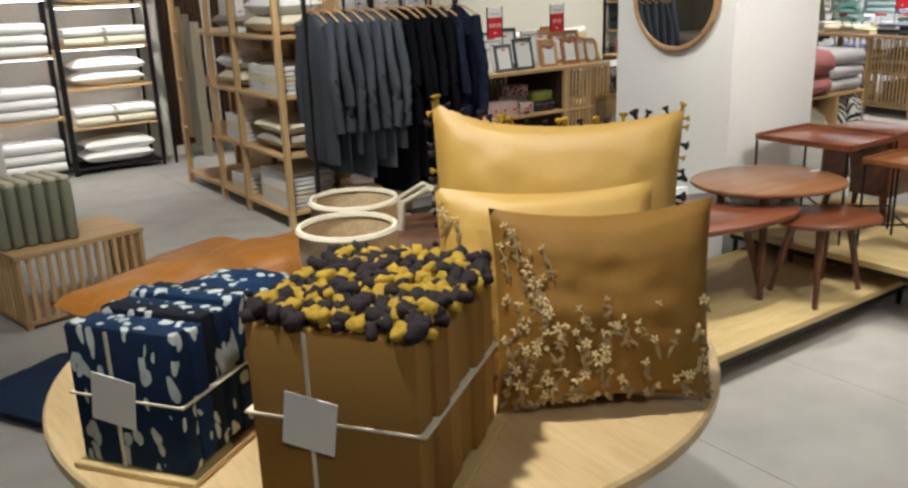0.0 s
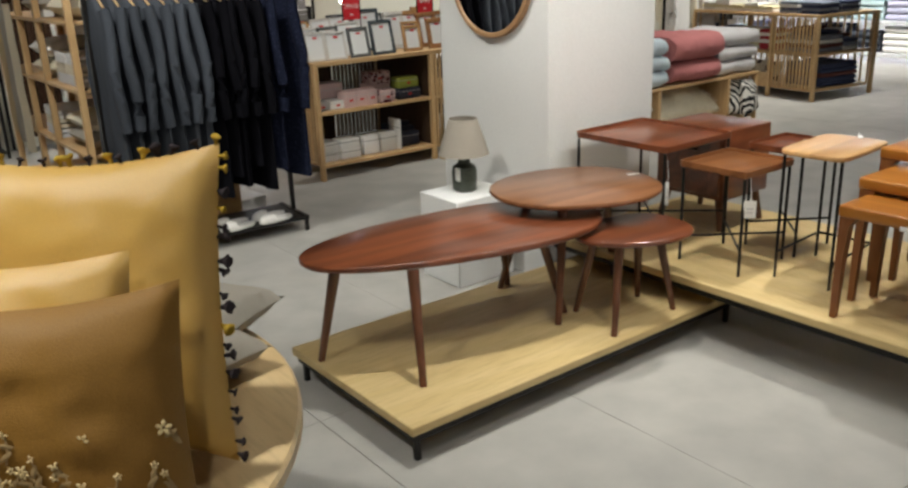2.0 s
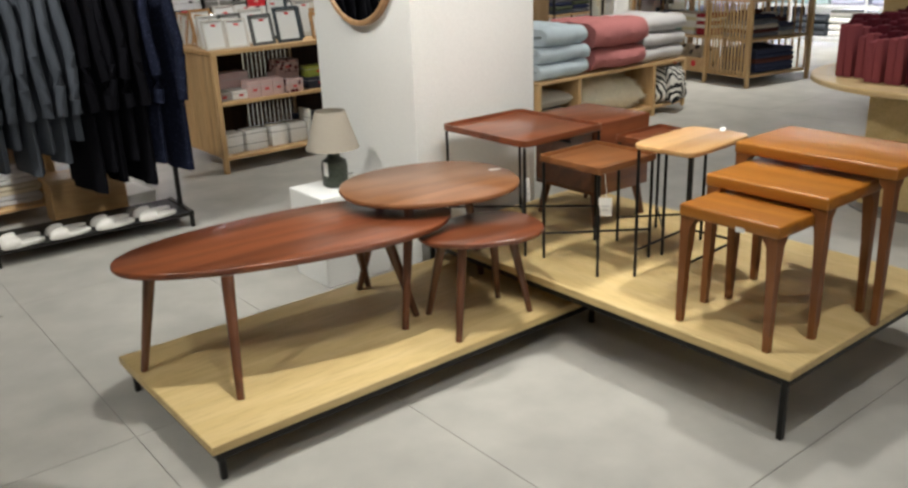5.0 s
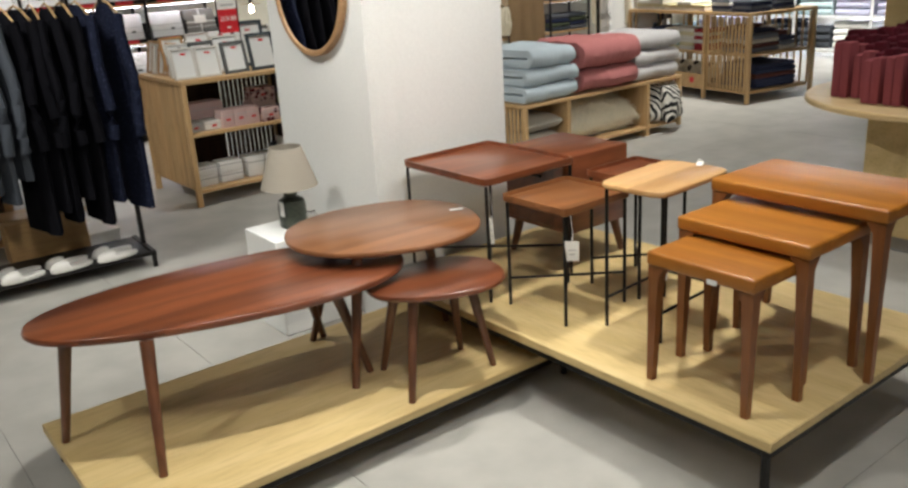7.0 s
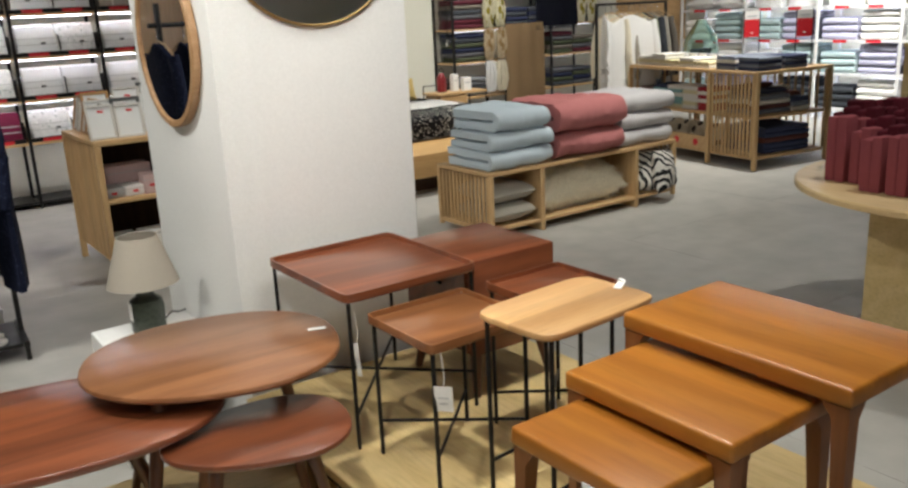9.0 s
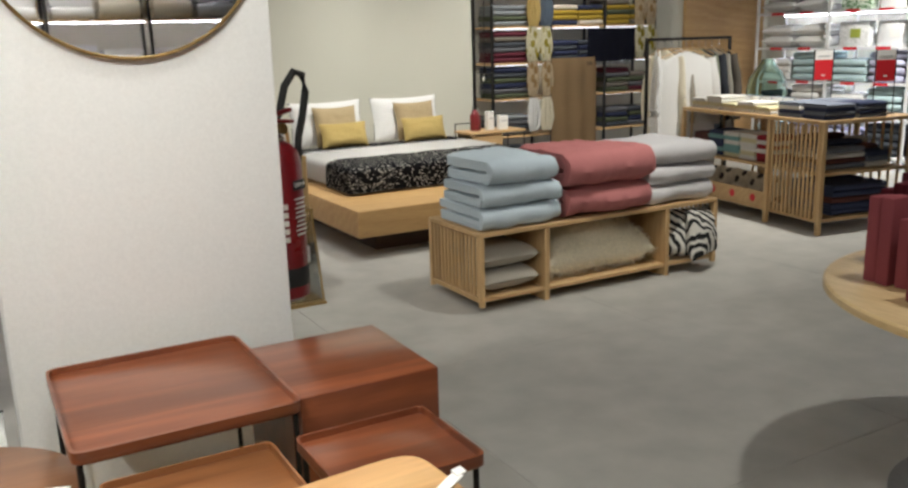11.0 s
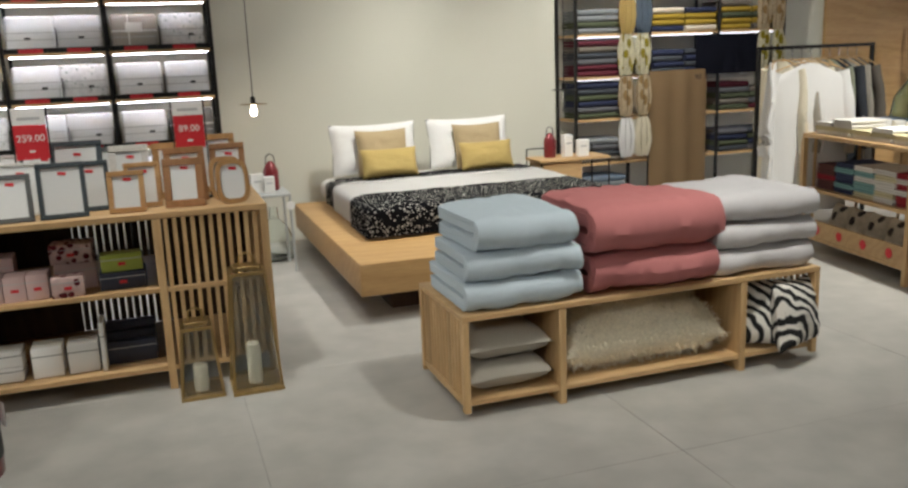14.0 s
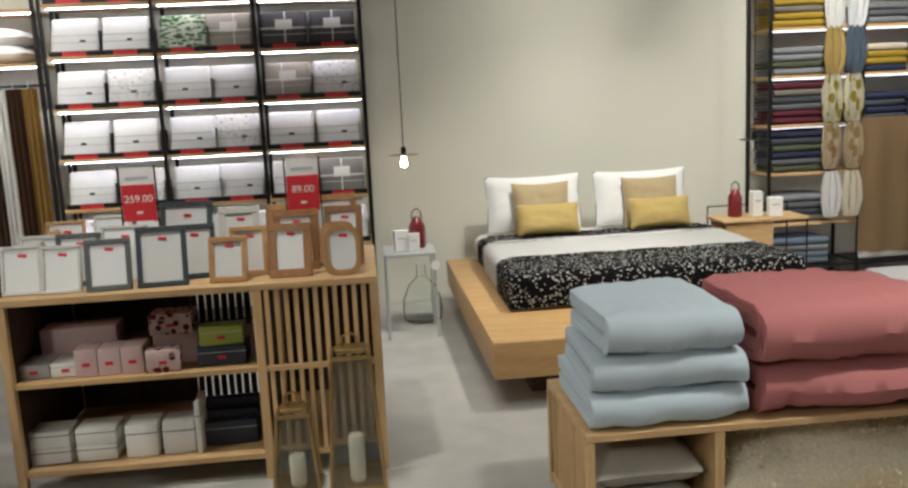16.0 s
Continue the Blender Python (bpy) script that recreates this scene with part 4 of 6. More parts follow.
SETS = [cloth("bedding_%d" % i, c, 0.06) for i, c in enumerate(((0.80, 0.80, 0.80), (0.77, 0.78, 0.79), (0.70, 0.70, 0.71), (0.22, 0.21, 0.2), (0.42, 0.38, 0.33), (0.10, 0.10, 0.105)))]
LEAFY = patterned("leaf_print", (0.62, 0.68, 0.58), (0.06, 0.16, 0.05), 26, 0.5, stretch=(1, 1, 2.2))
PALEPRINT = patterned("pale_print", (0.74, 0.74, 0.74), (0.40, 0.44, 0.42), 26, 0.22)
BURG = cloth("burgundy_bedding", (0.16, 0.02, 0.05), 0.1)


def bedding_set(x, y, z, mat, seed, dark=False, label="white folded bedding set in a clear pack on the wall shelf", w=0.30, h=0.25):
    """A pack that leans back in a black display tray."""
    o = thing("bedding_set", x, y, z, 0, label, "bedding", "bedding sets on the wall shelf")
    rng2 = random.Random(seed)
    lean = radians(-17)
    m = Matrix.Rotation(lean, 4, "X") @ Matrix.Translation((0, 0.055, 0.012))
    bm = box((0, 0, h / 2), (w, 0.10, h), 0.02, None, 3)
    for v in bm.verts:
        v.co += Vector((noise.noise(v.co * 9 + Vector((seed, 0, 0))), noise.noise(v.co * 8 + Vector((0, seed, 0))), 0)) * 0.004
    part("pack", bm, mat, o, at=m)
    for fz in (0.33, 0.52):
        part("fold", box((0, -0.0515, h * fz), (w * 0.96, 0.003, 0.006), 0.001), GREYCARD, o, at=m)
    if dark:
        part("ribbon", box((0, -0.0522, h * 0.5), (w * 1.005, 0.003, 0.008), 0), WHITECARD, o, at=m)
        part("ribbon", box((rng2.uniform(-0.04, 0.04), -0.0522, h * 0.5), (0.008, 0.003, h * 0.97), 0), WHITECARD, o, at=m)
        part("card", box((0.0, -0.0545, h * 0.6), (0.11, 0.002, 0.07), 0), WHITECARD, o, "white paper card", at=m)
    else:
        part("sticker", box((rng2.uniform(-0.02, 0.06), -0.0535, h * 0.36), (0.035, 0.002, 0.016), 0), RUBBER, o, at=m)
    part("tray_lip", span(-w / 2 - 0.012, w / 2 + 0.012, -0.002, 0.008, 0.0, 0.034, 0.001), BLACKMETAL, o, "black display tray")
    part("tray_side", span(w / 2 + 0.012, w / 2 + 0.016, 0.0, 0.2, 0, 0.16, 0), BLACKMETAL, o)
    part("price_strip", box((0, -0.006, 0.012), (0.15, 0.002, 0.032), 0), REDCARD, o, "red price strip")
    return o


SZ = [0.055, 0.53, 0.86, 1.19, 1.517, 1.85, 2.18, 2.51]
steel_shelf(2.63, [0.692, 0.645, 0.688], SZ, label="black steel wall shelf lit by LED strips, full of bedding sets", top=2.72)
bx = [2.63, 3.322, 3.967, 4.655]
seed = 100
for r, z in enumerate(SZ[1:7]):
    for b in range(3):
        for k in range(2):
            seed += 1
            xx = bx[b] + (bx[b + 1] - bx[b]) * (0.27 + 0.46 * k)
            mt, dark, lab = SETS[seed % 3], False, "white folded bedding set in a black tray"
            if r == 4 and b == 1 and k == 0:
                mt, lab = LEAFY, "green leaf print bedding set in a black tray"
            elif (r == 4 and b == 1) or (r == 3 and b == 2 and k == 0):
                mt, dark, lab = SETS[4], True, "brown bedding set tied with a white ribbon"
            elif (r == 4 and b == 2):
                mt, dark, lab = SETS[5], True, "dark grey bedding set tied with a white ribbon"
            elif r == 1 and b == 2 and k == 1:
                mt, dark, lab = SETS[3], True, "dark grey bedding set tied with a white ribbon"
            elif seed % 4 == 0:
                mt, lab = PALEPRINT, "white bedding set with a faint leaf print in a black tray"
            elif r == 0 and b < 2:
                mt, lab = (BURG, "burgundy folded bedding set in a black tray") if k else (PALEPRINT, "pale printed bedding set in a black tray")
            bedding_set(xx, 7.435, z, mt, seed, dark, lab)

# ---- wall shelving with blankets ----
steel_shelf(7.50, [0.69, 0.68, 0.675], [0.146, 0.465, 0.83, 1.173, 1.517, 1.85, 2.18, 2.51], label="black steel wall shelf stacked with dark folded blankets", top=2.72, strip=DIMLED)
BL = [cloth("blanket_%d" % i, c, 0.1) for i, c in enumerate((
    (0.05, 0.055, 0.065), (0.10, 0.10, 0.11), (0.09, 0.02, 0.03), (0.025, 0.03, 0.06), (0.30, 0.20, 0.03), (0.15, 0.13, 0.11),
    (0.07, 0.08, 0.05), (0.52, 0.45, 0.36), (0.11, 0.14, 0.18), (0.18, 0.19, 0.20)))]
BNAME = ["charcoal", "dark grey", "wine red", "navy", "mustard", "brown", "olive", "cream", "slate blue", "grey"]


def blanket_stack(x, y, z, cols, w, d, seed, th=0.05, group="blankets on the wall shelf"):
    zz = z + 0.001
    for k, c in enumerate(cols):
        o = thing("folded_blanket", x + 0.006 * math.sin(seed + k * 2), y, zz, math.sin(seed * 3 + k) * 1.2, BNAME[c] + " folded blanket in a stack on the wall shelf", "blanket", group)
        part("fabric", turned(folded(d, w, th, 2, seed + k, 0.003)), BL[c], o)
        zz += th - 0.001


rows = {0.146: ([8, 8, 9, 8], [], []), 0.465: ([5, 0, 1, 9], [], [0, 6, 3, 1]), 0.83: ([6, 1, 3, 6, 0, 3], [], [6, 5, 6, 1, 2]),
        1.173: ([2, 2, 1, 0, 5, 2], [0, 3, 0, 3], [5, 2, 3, 5, 1]), 1.517: ([9, 6, 9, 9], [3, 4, 4, 7], [4, 4, 6, 4, 5]),
        1.85: ([4, 4, 5, 4], [9, 1, 9], [7, 7, 9, 5]), 2.18: ([0, 1, 0, 1], [3, 0, 3], [6, 1, 6])}
bxs = [7.50, 8.19, 8.87, 9.545]
for z, cols in rows.items():
    for b in range(3):
        wbay = bxs[b + 1] - bxs[b]
        if b == 0:
            blanket_stack(bxs[b] + 0.25, 7.59, z, cols[b], 0.44, 0.28, z * 10 + b)
        elif cols[b]:
            h2 = len(cols[b]) // 2 + 1
            blanket_stack(bxs[b] + wbay * 0.27, 7.59, z, cols[b], 0.30, 0.30, z * 10 + b)
            blanket_stack(bxs[b] + wbay * 0.74, 7.59, z, cols[b][::-1][:h2 + 1], 0.30, 0.30, z * 10 + b + 4)


def hanging_cloth(x, y, ztop, w, h, mat, seed, label, waist=0.0, name="hanging_throw", cat="throw"):
    """Cloth hung from a shelf: soft vertical folds, gathered at the top if waist is set."""
    o = thing(name, x, y, ztop - h, 0, label, cat)
    bm = bmesh.new()
    nx, nz = 18, 20
    g = []
    for j in range(nz + 1):
        v = j / nz
        row = []
        for i in range(nx + 1):
            u = i / nx * 2 - 1
            k = 1 - waist * (abs(2 * v - 1) ** 2)
            yy = -0.012 * (1 - u * u) + 0.014 * math.sin(u * 9 + seed) * (1 - 0.5 * v) + 0.01 * noise.noise(Vector((u * 3, v * 4, seed)))
            row.append(bm.verts.new((u * w / 2 * k, yy - 0.03 * waist * (1 - (2 * v - 1) ** 2), v * h)))
        g.append(row)
    for a, b in zip(g, g[1:]):
        for i in range(nx):
            bm.faces.new((a[i], a[i + 1], b[i + 1], b[i]))
    bmesh.ops.solidify(bm, geom=bm.faces[:], thickness=0.012)
    bmesh.ops.recalc_face_normals(bm, faces=bm.faces)
    part("fabric", bm, mat, o)
    part("hook", rod((0, 0.0, h + 0.0), (0, 0.06, h + 0.004), 0.004), BLACKMETAL, o)
    if not waist:
        fr = bmesh.new()
        for i in range(40):
            rod((-w / 2 + w * (i + 0.5) / 40, -0.002, -0.035), (-w / 2 + w * (i + 0.5) / 40, 0, 0.006), 0.003, n=5, bm=fr)
        part("fringe", fr, WHITECLOTH if "pale" in label else mat, o)
    return o


LEAFGOLD = patterned("gold_leaf_print", (0.62, 0.58, 0.42), (0.30, 0.24, 0.03), 18, 0.4, stretch=(1, 1, 0.5))
LEAFTAN = patterned("tan_leaf_print", (0.52, 0.42, 0.28), (0.34, 0.22, 0.1), 18, 0.4, stretch=(1, 1, 0.5))
for k, (zt, m1, m2, lab) in enumerate(((2.16, WHITECLOTH, SETS[1], "white"), (1.845, MUSTARD, BL[8], "mustard and blue"), (1.51, LEAFGOLD, LEAFGOLD, "gold leaf print"), (1.175, LEAFTAN, LEAFTAN, "tan leaf print"), (0.83, WHITECLOTH, CREAM, "white"))):
    for q, mt in enumerate((m1, m2)):
        hanging_cloth(7.94 + 0.16 * q, 7.385, zt, 0.16, 0.33, mt, k * 2 + q, lab + " tea towel hung from the shelf front", 0.35, "hanging_towel", "towel")
for k, (zt, mt, lab) in enumerate(((2.16, PALEPRINT, "pale printed"), (1.845, LEAFTAN, "tan leaf print"), (1.51, LEAFGOLD, "gold leaf print"))):
    for q in range(2):
        hanging_cloth(9.30 + 0.15 * q, 7.385, zt, 0.15, 0.34, mt, 40 + k * 2 + q, lab + " tea towel hung from the shelf front", 0.35, "hanging_towel", "towel")
INKNIT = cloth("ink_knit", (0.012, 0.013, 0.022), 0.2, weave=160)
TAN = cloth("tan_throw", (0.33, 0.22, 0.12), 0.1)
hanging_cloth(8.445, 7.385, 1.20, 0.56, 0.98, TAN, 3, "tan woven throw with pale fringe hung over a shelf rail")
hanging_cloth(8.915, 7.378, 1.48, 0.62, 0.33, INKNIT, 9, "inky navy knitted throw hung over a shelf rail")

# ---- bedside tables and pendants ----
def frame_table(x, y, w, d, h, label):
    o = thing("bedside_table", x, y, 0, 0, label, "table")
    part("tabletop", box((0, 0, h - 0.011), (w, d, 0.02), 0.003), PINE, o)
    for sx in (-1, 1):
        for sy in (-1, 1):
            part("leg", rod((sx * (w / 2 - 0.01), sy * (d / 2 - 0.01), 0), (sx * (w / 2 - 0.01), sy * (d / 2 - 0.01), h + 0.06 if sy > 0 else h - 0.022), 0.006, n=8), BLACKMETAL, o)
    part("rail", rod((-(w / 2 - 0.01), d / 2 - 0.01, h + 0.06), (w / 2 - 0.01, d / 2 - 0.01, h + 0.06), 0.005, n=8), BLACKMETAL, o)
    part("drawer", box((-w * 0.18, 0, h - 0.11), (w * 0.55, d * 0.9, 0.16), 0.004), PINE, o)
    return o


frame_table(7.265, 7.12, 0.60, 0.30, 0.585, "pine bedside table with thin black metal frame")
REDGLASS = surface("red_lantern_metal", (0.20, 0.015, 0.02), 0.35, 0.2, 60, 6, 0.1, 0.05, coat=0.3)


def small_lantern(x, y, z, k=1.0):
    o = thing("red_lantern", x, y, z, 0, "small dark red lantern on a bedside table", "lantern")
    part("body", lathe([(0.045 * k, 0), (0.05 * k, 0.01), (0.05 * k, 0.13 * k), (0.03 * k, 0.17 * k), (0.012 * k, 0.19 * k)], 8), REDGLASS, o)
    part("handle", tube([(-0.03 * k, 0, 0.17 * k), (-0.025 * k, 0, 0.22 * k), (0, 0, 0.24 * k), (0.025 * k, 0, 0.22 * k), (0.03 * k, 0, 0.17 * k)], 0.004, 6), BLACKMETAL, o)
    return o


def card_box(x, y, z, s, rz, mat, label, name="card_box"):
    o = thing(name, x, y, z, rz, label, "box")
    part("body", box((0, 0, s[2] / 2), s, 0.003), mat, o)
    part("print", box((0, -s[1] / 2 - 0.001, s[2] * 0.62), (s[0] * 0.6, 0.001, s[2] * 0.08), 0), GREYCARD, o)
    return o


small_lantern(7.12, 7.14, 0.586)
card_box(7.25, 7.10, 0.586, (0.08, 0.05, 0.17), 10, WHITECARD, "white card gift box on the bedside table")
card_box(7.36, 7.05, 0.586, (0.09, 0.06, 0.13), -8, WHITECARD, "white card gift box on the bedside table")
st = thing("stool_table", 4.87, 6.92, 0, 0, "small white metal stool table beside the bed", "table")
WHITEMETAL = surface("white_metal", (0.46, 0.48, 0.47), 0.4, 0.1, 90, 6, 0.06, 0.02)
part("tabletop", box((0, 0, 0.534), (0.32, 0.34, 0.02), 0.006), WHITEMETAL, st)
for sx in (-1, 1):
    for sy in (-1, 1):
        part("leg", rod((sx * 0.155, sy * 0.155, 0), (sx * 0.15, sy * 0.15, 0.524), 0.009, n=8), WHITEMETAL, st)
part("price_tag", lathe([(0.03, 0), (0.03, 0.002)], 20), WHITECARD, st, "round white price tag", at=Matrix.Translation((0.15, -0.165, 0.46)) @ Matrix.Rotation(radians(90), 4, "X"))
small_lantern(4.93, 6.95, 0.545, 1.05)
card_box(4.82, 6.86, 0.545, (0.09, 0.05, 0.13), 15, WHITECARD, "white card gift box on the stool table")
card_box(4.90, 6.83, 0.545, (0.07, 0.05, 0.11), -5, WHITECARD, "white card gift box on the stool table")
bt = thing("glass_demijohn", 4.955, 7.20, 0, 0, "large clear glass bottle on the floor", "bottle")
part("body", lathe([(0.09, 0), (0.125, 0.012), (0.135, 0.06), (0.13, 0.15), (0.09, 0.25), (0.035, 0.30), (0.03, 0.38), (0.036, 0.385), (0.030, 0.385), (0.025, 0.37), (0.03, 0.298), (0.083, 0.245), (0.122, 0.148), (0.127, 0.06), (0.118, 0.02), (0.01, 0.016)], 32), GLASS, bt)


def pendant(x, y, z, lit, label):
    o = thing("pendant_lamp", x, y, z, 0, label, "lamp")
    part("cord", rod((0, 0, 0.05), (0, 0, CEIL - z), 0.0035, n=6), BLACKMETAL, o)
    part("holder", lathe([(0.014, 0.0), (0.017, 0.01), (0.017, 0.055), (0.006, 0.062)], 16), BLACKMETAL, o)
    part("disc", lathe([(0.095, 0.004), (0.1, 0.006), (0.095, 0.008), (0.02, 0.012)], 32), BRASS if lit else BLACKMETAL, o)
    part("bulb", lathe([(0.011, 0.003), (0.016, -0.02), (0.023, -0.045), (0.019, -0.066), (0.006, -0.075)], 16), glow("bulb_glow", (1.0, 0.82, 0.6), 30) if lit else GLASS, o, "glowing filament bulb" if lit else "unlit clear bulb")
    return o


pendant(4.887, 7.27, 1.11, True, "thin pendant lamp with a lit bare bulb over the bedside")
pendant(7.307, 7.26, 1.09, False, "thin pendant lamp, unlit, beside the bed")

# ---- round table with cushions and table linen ----
def round_table(x, y, r, z, col_r, label, square=False):
    o = thing("round_display_table", x, y, 0, 0, label, "table")
    part("tabletop", lathe([(r - 0.012, z - 0.03), (r, z - 0.026), (r, z - 0.006), (r - 0.006, z)], 72), DISC, o)
    if square:
        part("column", lathe([(col_r, 0.012), (col_r, z - 0.031)], 4), PLY, o, at=Matrix.Rotation(radians(45), 4, "Z"))
    else:
        part("column", lathe([(col_r, 0.012), (col_r, z - 0.031)], 40), PLY, o)
    rb = 0.42 if square else 0.36
    part("base_plate", lathe([(rb, 0), (rb, 0.009), (rb - 0.01, 0.0115)], 48), GREYSTEEL if square else BLACKMETAL, o)
    return o


T1 = 0.68
round_table(0.418, 1.36, 0.71, T1, 0.16, "round beech display table with cushions and table linen")


def blossom_cushion(x, y, z, w, h, t, rz, tilt, mat, seed, label, flowers=0, pom=False, ear=0.1, pull=0.0):
    o = thing("display_cushion", label=label, category="cushion", group="cushions on the round table")
    o.matrix_basis = pose(x, y, z, -tilt, 0, rz)
    bm = cushion(w, h, t, 30, seed, 0.25, 0.0065, ear, pull)
    part("cover", bm, mat, o)
    rg = random.Random(seed)

    def on(u, v):
        f = max((1 - u ** 4) * (1 - v ** 4), 0) ** 0.55
        return Vector((u * (1 - 0.055 * (1 - v * v)) * w / 2, -(t / 2 * f * (1 - 0.25 * max(v, 0))) - 0.004, v * (1 - ear * (1 - u * u)) * h / 2 + h / 2))
    if flowers:
        fl, st_ = bmesh.new(), bmesh.new()
        for k in range(flowers):
            if k % 5 < 2:
                v = rg.uniform(-0.95, 0.9)
                u = -0.97 + rg.random() ** 1.6 * (0.75 - 0.5 * max(v, 0))
            else:
                u, v = rg.uniform(-0.9, 0.9), rg.uniform(-0.95, -0.05 + 0.25 * rg.random())
            c = on(u, v)
            s = rg.uniform(0.0028, 0.0068)
            a0 = rg.random() * 6
            for q in range(rg.choice((3, 4, 5, 5))):
                a = a0 + q * 2 * math.pi / 5
                pc = c + Vector((math.cos(a) * s, -0.001, math.sin(a) * s))
                m = Matrix.Translation(pc) @ Matrix.Rotation(-a, 4, "Y") @ Matrix.Diagonal((s * 0.85, 0.0022, s * 0.5, 1))
                bmesh.ops.create_icosphere(fl, subdivisions=1, radius=1, matrix=m)
            if k % 4:
                ln = rg.uniform(0.03, 0.075)
                d = Vector((rg.uniform(-0.8, 0.8), 0, -1)).normalized() * ln
                v2 = max(v + 2 * d.z / h, -0.97)
                u2 = min(max(u + 2 * d.x / w, -0.97), 0.97)
                tube([c, on((u + u2) / 2 + 0.02, (v + v2) / 2), on(u2, v2)], 0.0016, 5, st_)
                for q in (0.4, 0.75):
                    lc = on(u + (u2 - u) * q, v + (v2 - v) * q)
                    m = Matrix.Translation(lc) @ Matrix.Rotation(rg.uniform(0, 6), 4, "Y") @ Matrix.Diagonal((0.012, 0.0018, 0.004, 1))
                    bmesh.ops.create_icosphere(st_, subdivisions=1, radius=1, matrix=m)
        tagged(part("embroidered_blossom", fl, FLOWER, o, "cream embroidered flowers"), kind="stuff")
        tagged(part("embroidered_foliage", st_, STEM, o, "grey-beige embroidered stems"), kind="stuff")
    if pom:
        n = 19
        k = 0
        for side in range(3):
            for i in range(n):
                t_ = min(max(-1 + 2 * (i + 0.5 + rg.uniform(-0.3, 0.3)) / n, -1), 1)
                u, v = [(t_, 1.0), (1.0, t_), (-1.0, t_)][side]
                c = Vector((u * (1 - 0.055 * (1 - v * v)) * w / 2, 0, v * (1 - ear * (1 - u * u)) * h / 2 + h / 2 + pull * h * max(-u, 0) ** 4 * max(v, 0) ** 4))
                pm = POMS[int(rg.random() < 0.5)] if side == 0 else POMS[int(rg.random() < 0.88)]
                q = rg.uniform(0.55, 1.0)
                bm2 = lathe([(0.0025, -0.002), (0.0045 * q, 0.004), (0.0055 * q, 0.009), (0.0095 * q, 0.013 * q), (0.0115 * q, 0.018 * q), (0.006, 0.0195 * q)], 10)
                for vv in bm2.verts:
                    vv.co *= 1 + 0.3 * noise.noise(vv.co * 160 + Vector((k, 0, 0)))
                lean = {0: (0, rg.uniform(-35, 35)), 1: (0, 90 + rg.uniform(-10, 30)), 2: (0, -90 - rg.uniform(-10, 30))}[side]
                part("tassel", bm2, pm, o, sharp=180, at=Matrix.Translation(c) @ Euler((radians(rg.uniform(-25, 25)), radians(lean[1]), 0)).to_matrix().to_4x4())
                k += 1
    return o


FLOWER = cloth("cream_embroidery", (0.72, 0.56, 0.29), 0.2)
STEM = cloth("taupe_embroidery", (0.34, 0.235, 0.11), 0.1)
POMS = [cloth("yellow_pompom", (0.44, 0.29, 0.04), 0.2), cloth("black_pompom", (0.035, 0.028, 0.03), 0.2)]
blossom_cushion(0.69, 1.115, T1, 0.53, 0.51, 0.15, -44, 9, GOLDSATIN, 61, "gold satin cushion edged with black and yellow pompoms", pom=True, ear=0.13, pull=0.05)
blossom_cushion(0.55, 0.98, T1, 0.42, 0.40, 0.12, -36, 9, GOLDSATIN, 62, "gold cushion tucked between two others", flowers=44)
blossom_cushion(0.575, 0.845, T1, 0.41, 0.385, 0.13, -31, 8, OCHRE, 63, "brown ochre cushion with cream embroidered flowers", flowers=100, ear=0.13)


def flat_cushion(x, y, z, w, d, t, rz, mat, seed, label, name="flat_cushion", tip=0):
    o = thing(name, x, y, z, rz, label, "cushion")
    bm = cushion(w, d, t, 20, seed)
    bmesh.ops.rotate(bm, cent=(0, 0, 0), matrix=Matrix.Rotation(radians(-90 + tip), 3, "X"), verts=bm.verts)
    zm = min(v.co.z for v in bm.verts)
    bmesh.ops.translate(bm, vec=(0, -d / 2, -zm), verts=bm.verts)
    part("cover", bm, mat, o)
    return o


flat_cushion(0.97, 1.47, T1, 0.30, 0.40, 0.10, 35, GREYLINEN, 71, "grey linen cushion lying behind the gold ones")
flat_cushion(0.93, 1.30, T1, 0.20, 0.30, 0.08, 20, GREYLINEN, 72, "grey linen cushion lying behind the gold ones")
LEATHER = surface("tan_leather", (0.40, 0.16, 0.03), 0.42, 0, 140, 5, 0.12, 0.2)
flat_cushion(0.10, 1.78, T1, 0.46, 0.44, 0.12, 10, LEATHER, 73, "tan leather cushion lying on the round table", tip=0)
flat_cushion(0.42, 1.88, T1, 0.40, 0.30, 0.12, -12, LEATHER, 74, "tan leather cushion lying on the round table")

WICKER = surface("cream_wicker", (0.74, 0.58, 0.36), 0.6, 0, 120, 12, 0.15, 0.5)
for bxp, byp in ((0.258, 1.215), (0.375, 1.40)):
    o = thing("round_container", bxp, byp, T1, 0, "round cream paper-rope container on the table", "container", "round containers on the table")
    part("body", lathe([(0.082, 0), (0.085, 0.004), (0.093, 0.325), (0.087, 0.325), (0.080, 0.008), (0.005, 0.006)], 40), WICKER, o)
    part("rim", lathe([(0.094, 0.3255), (0.098, 0.331), (0.094, 0.338), (0.088, 0.338), (0.085, 0.331)], 40, closed=True), CREAM, o)


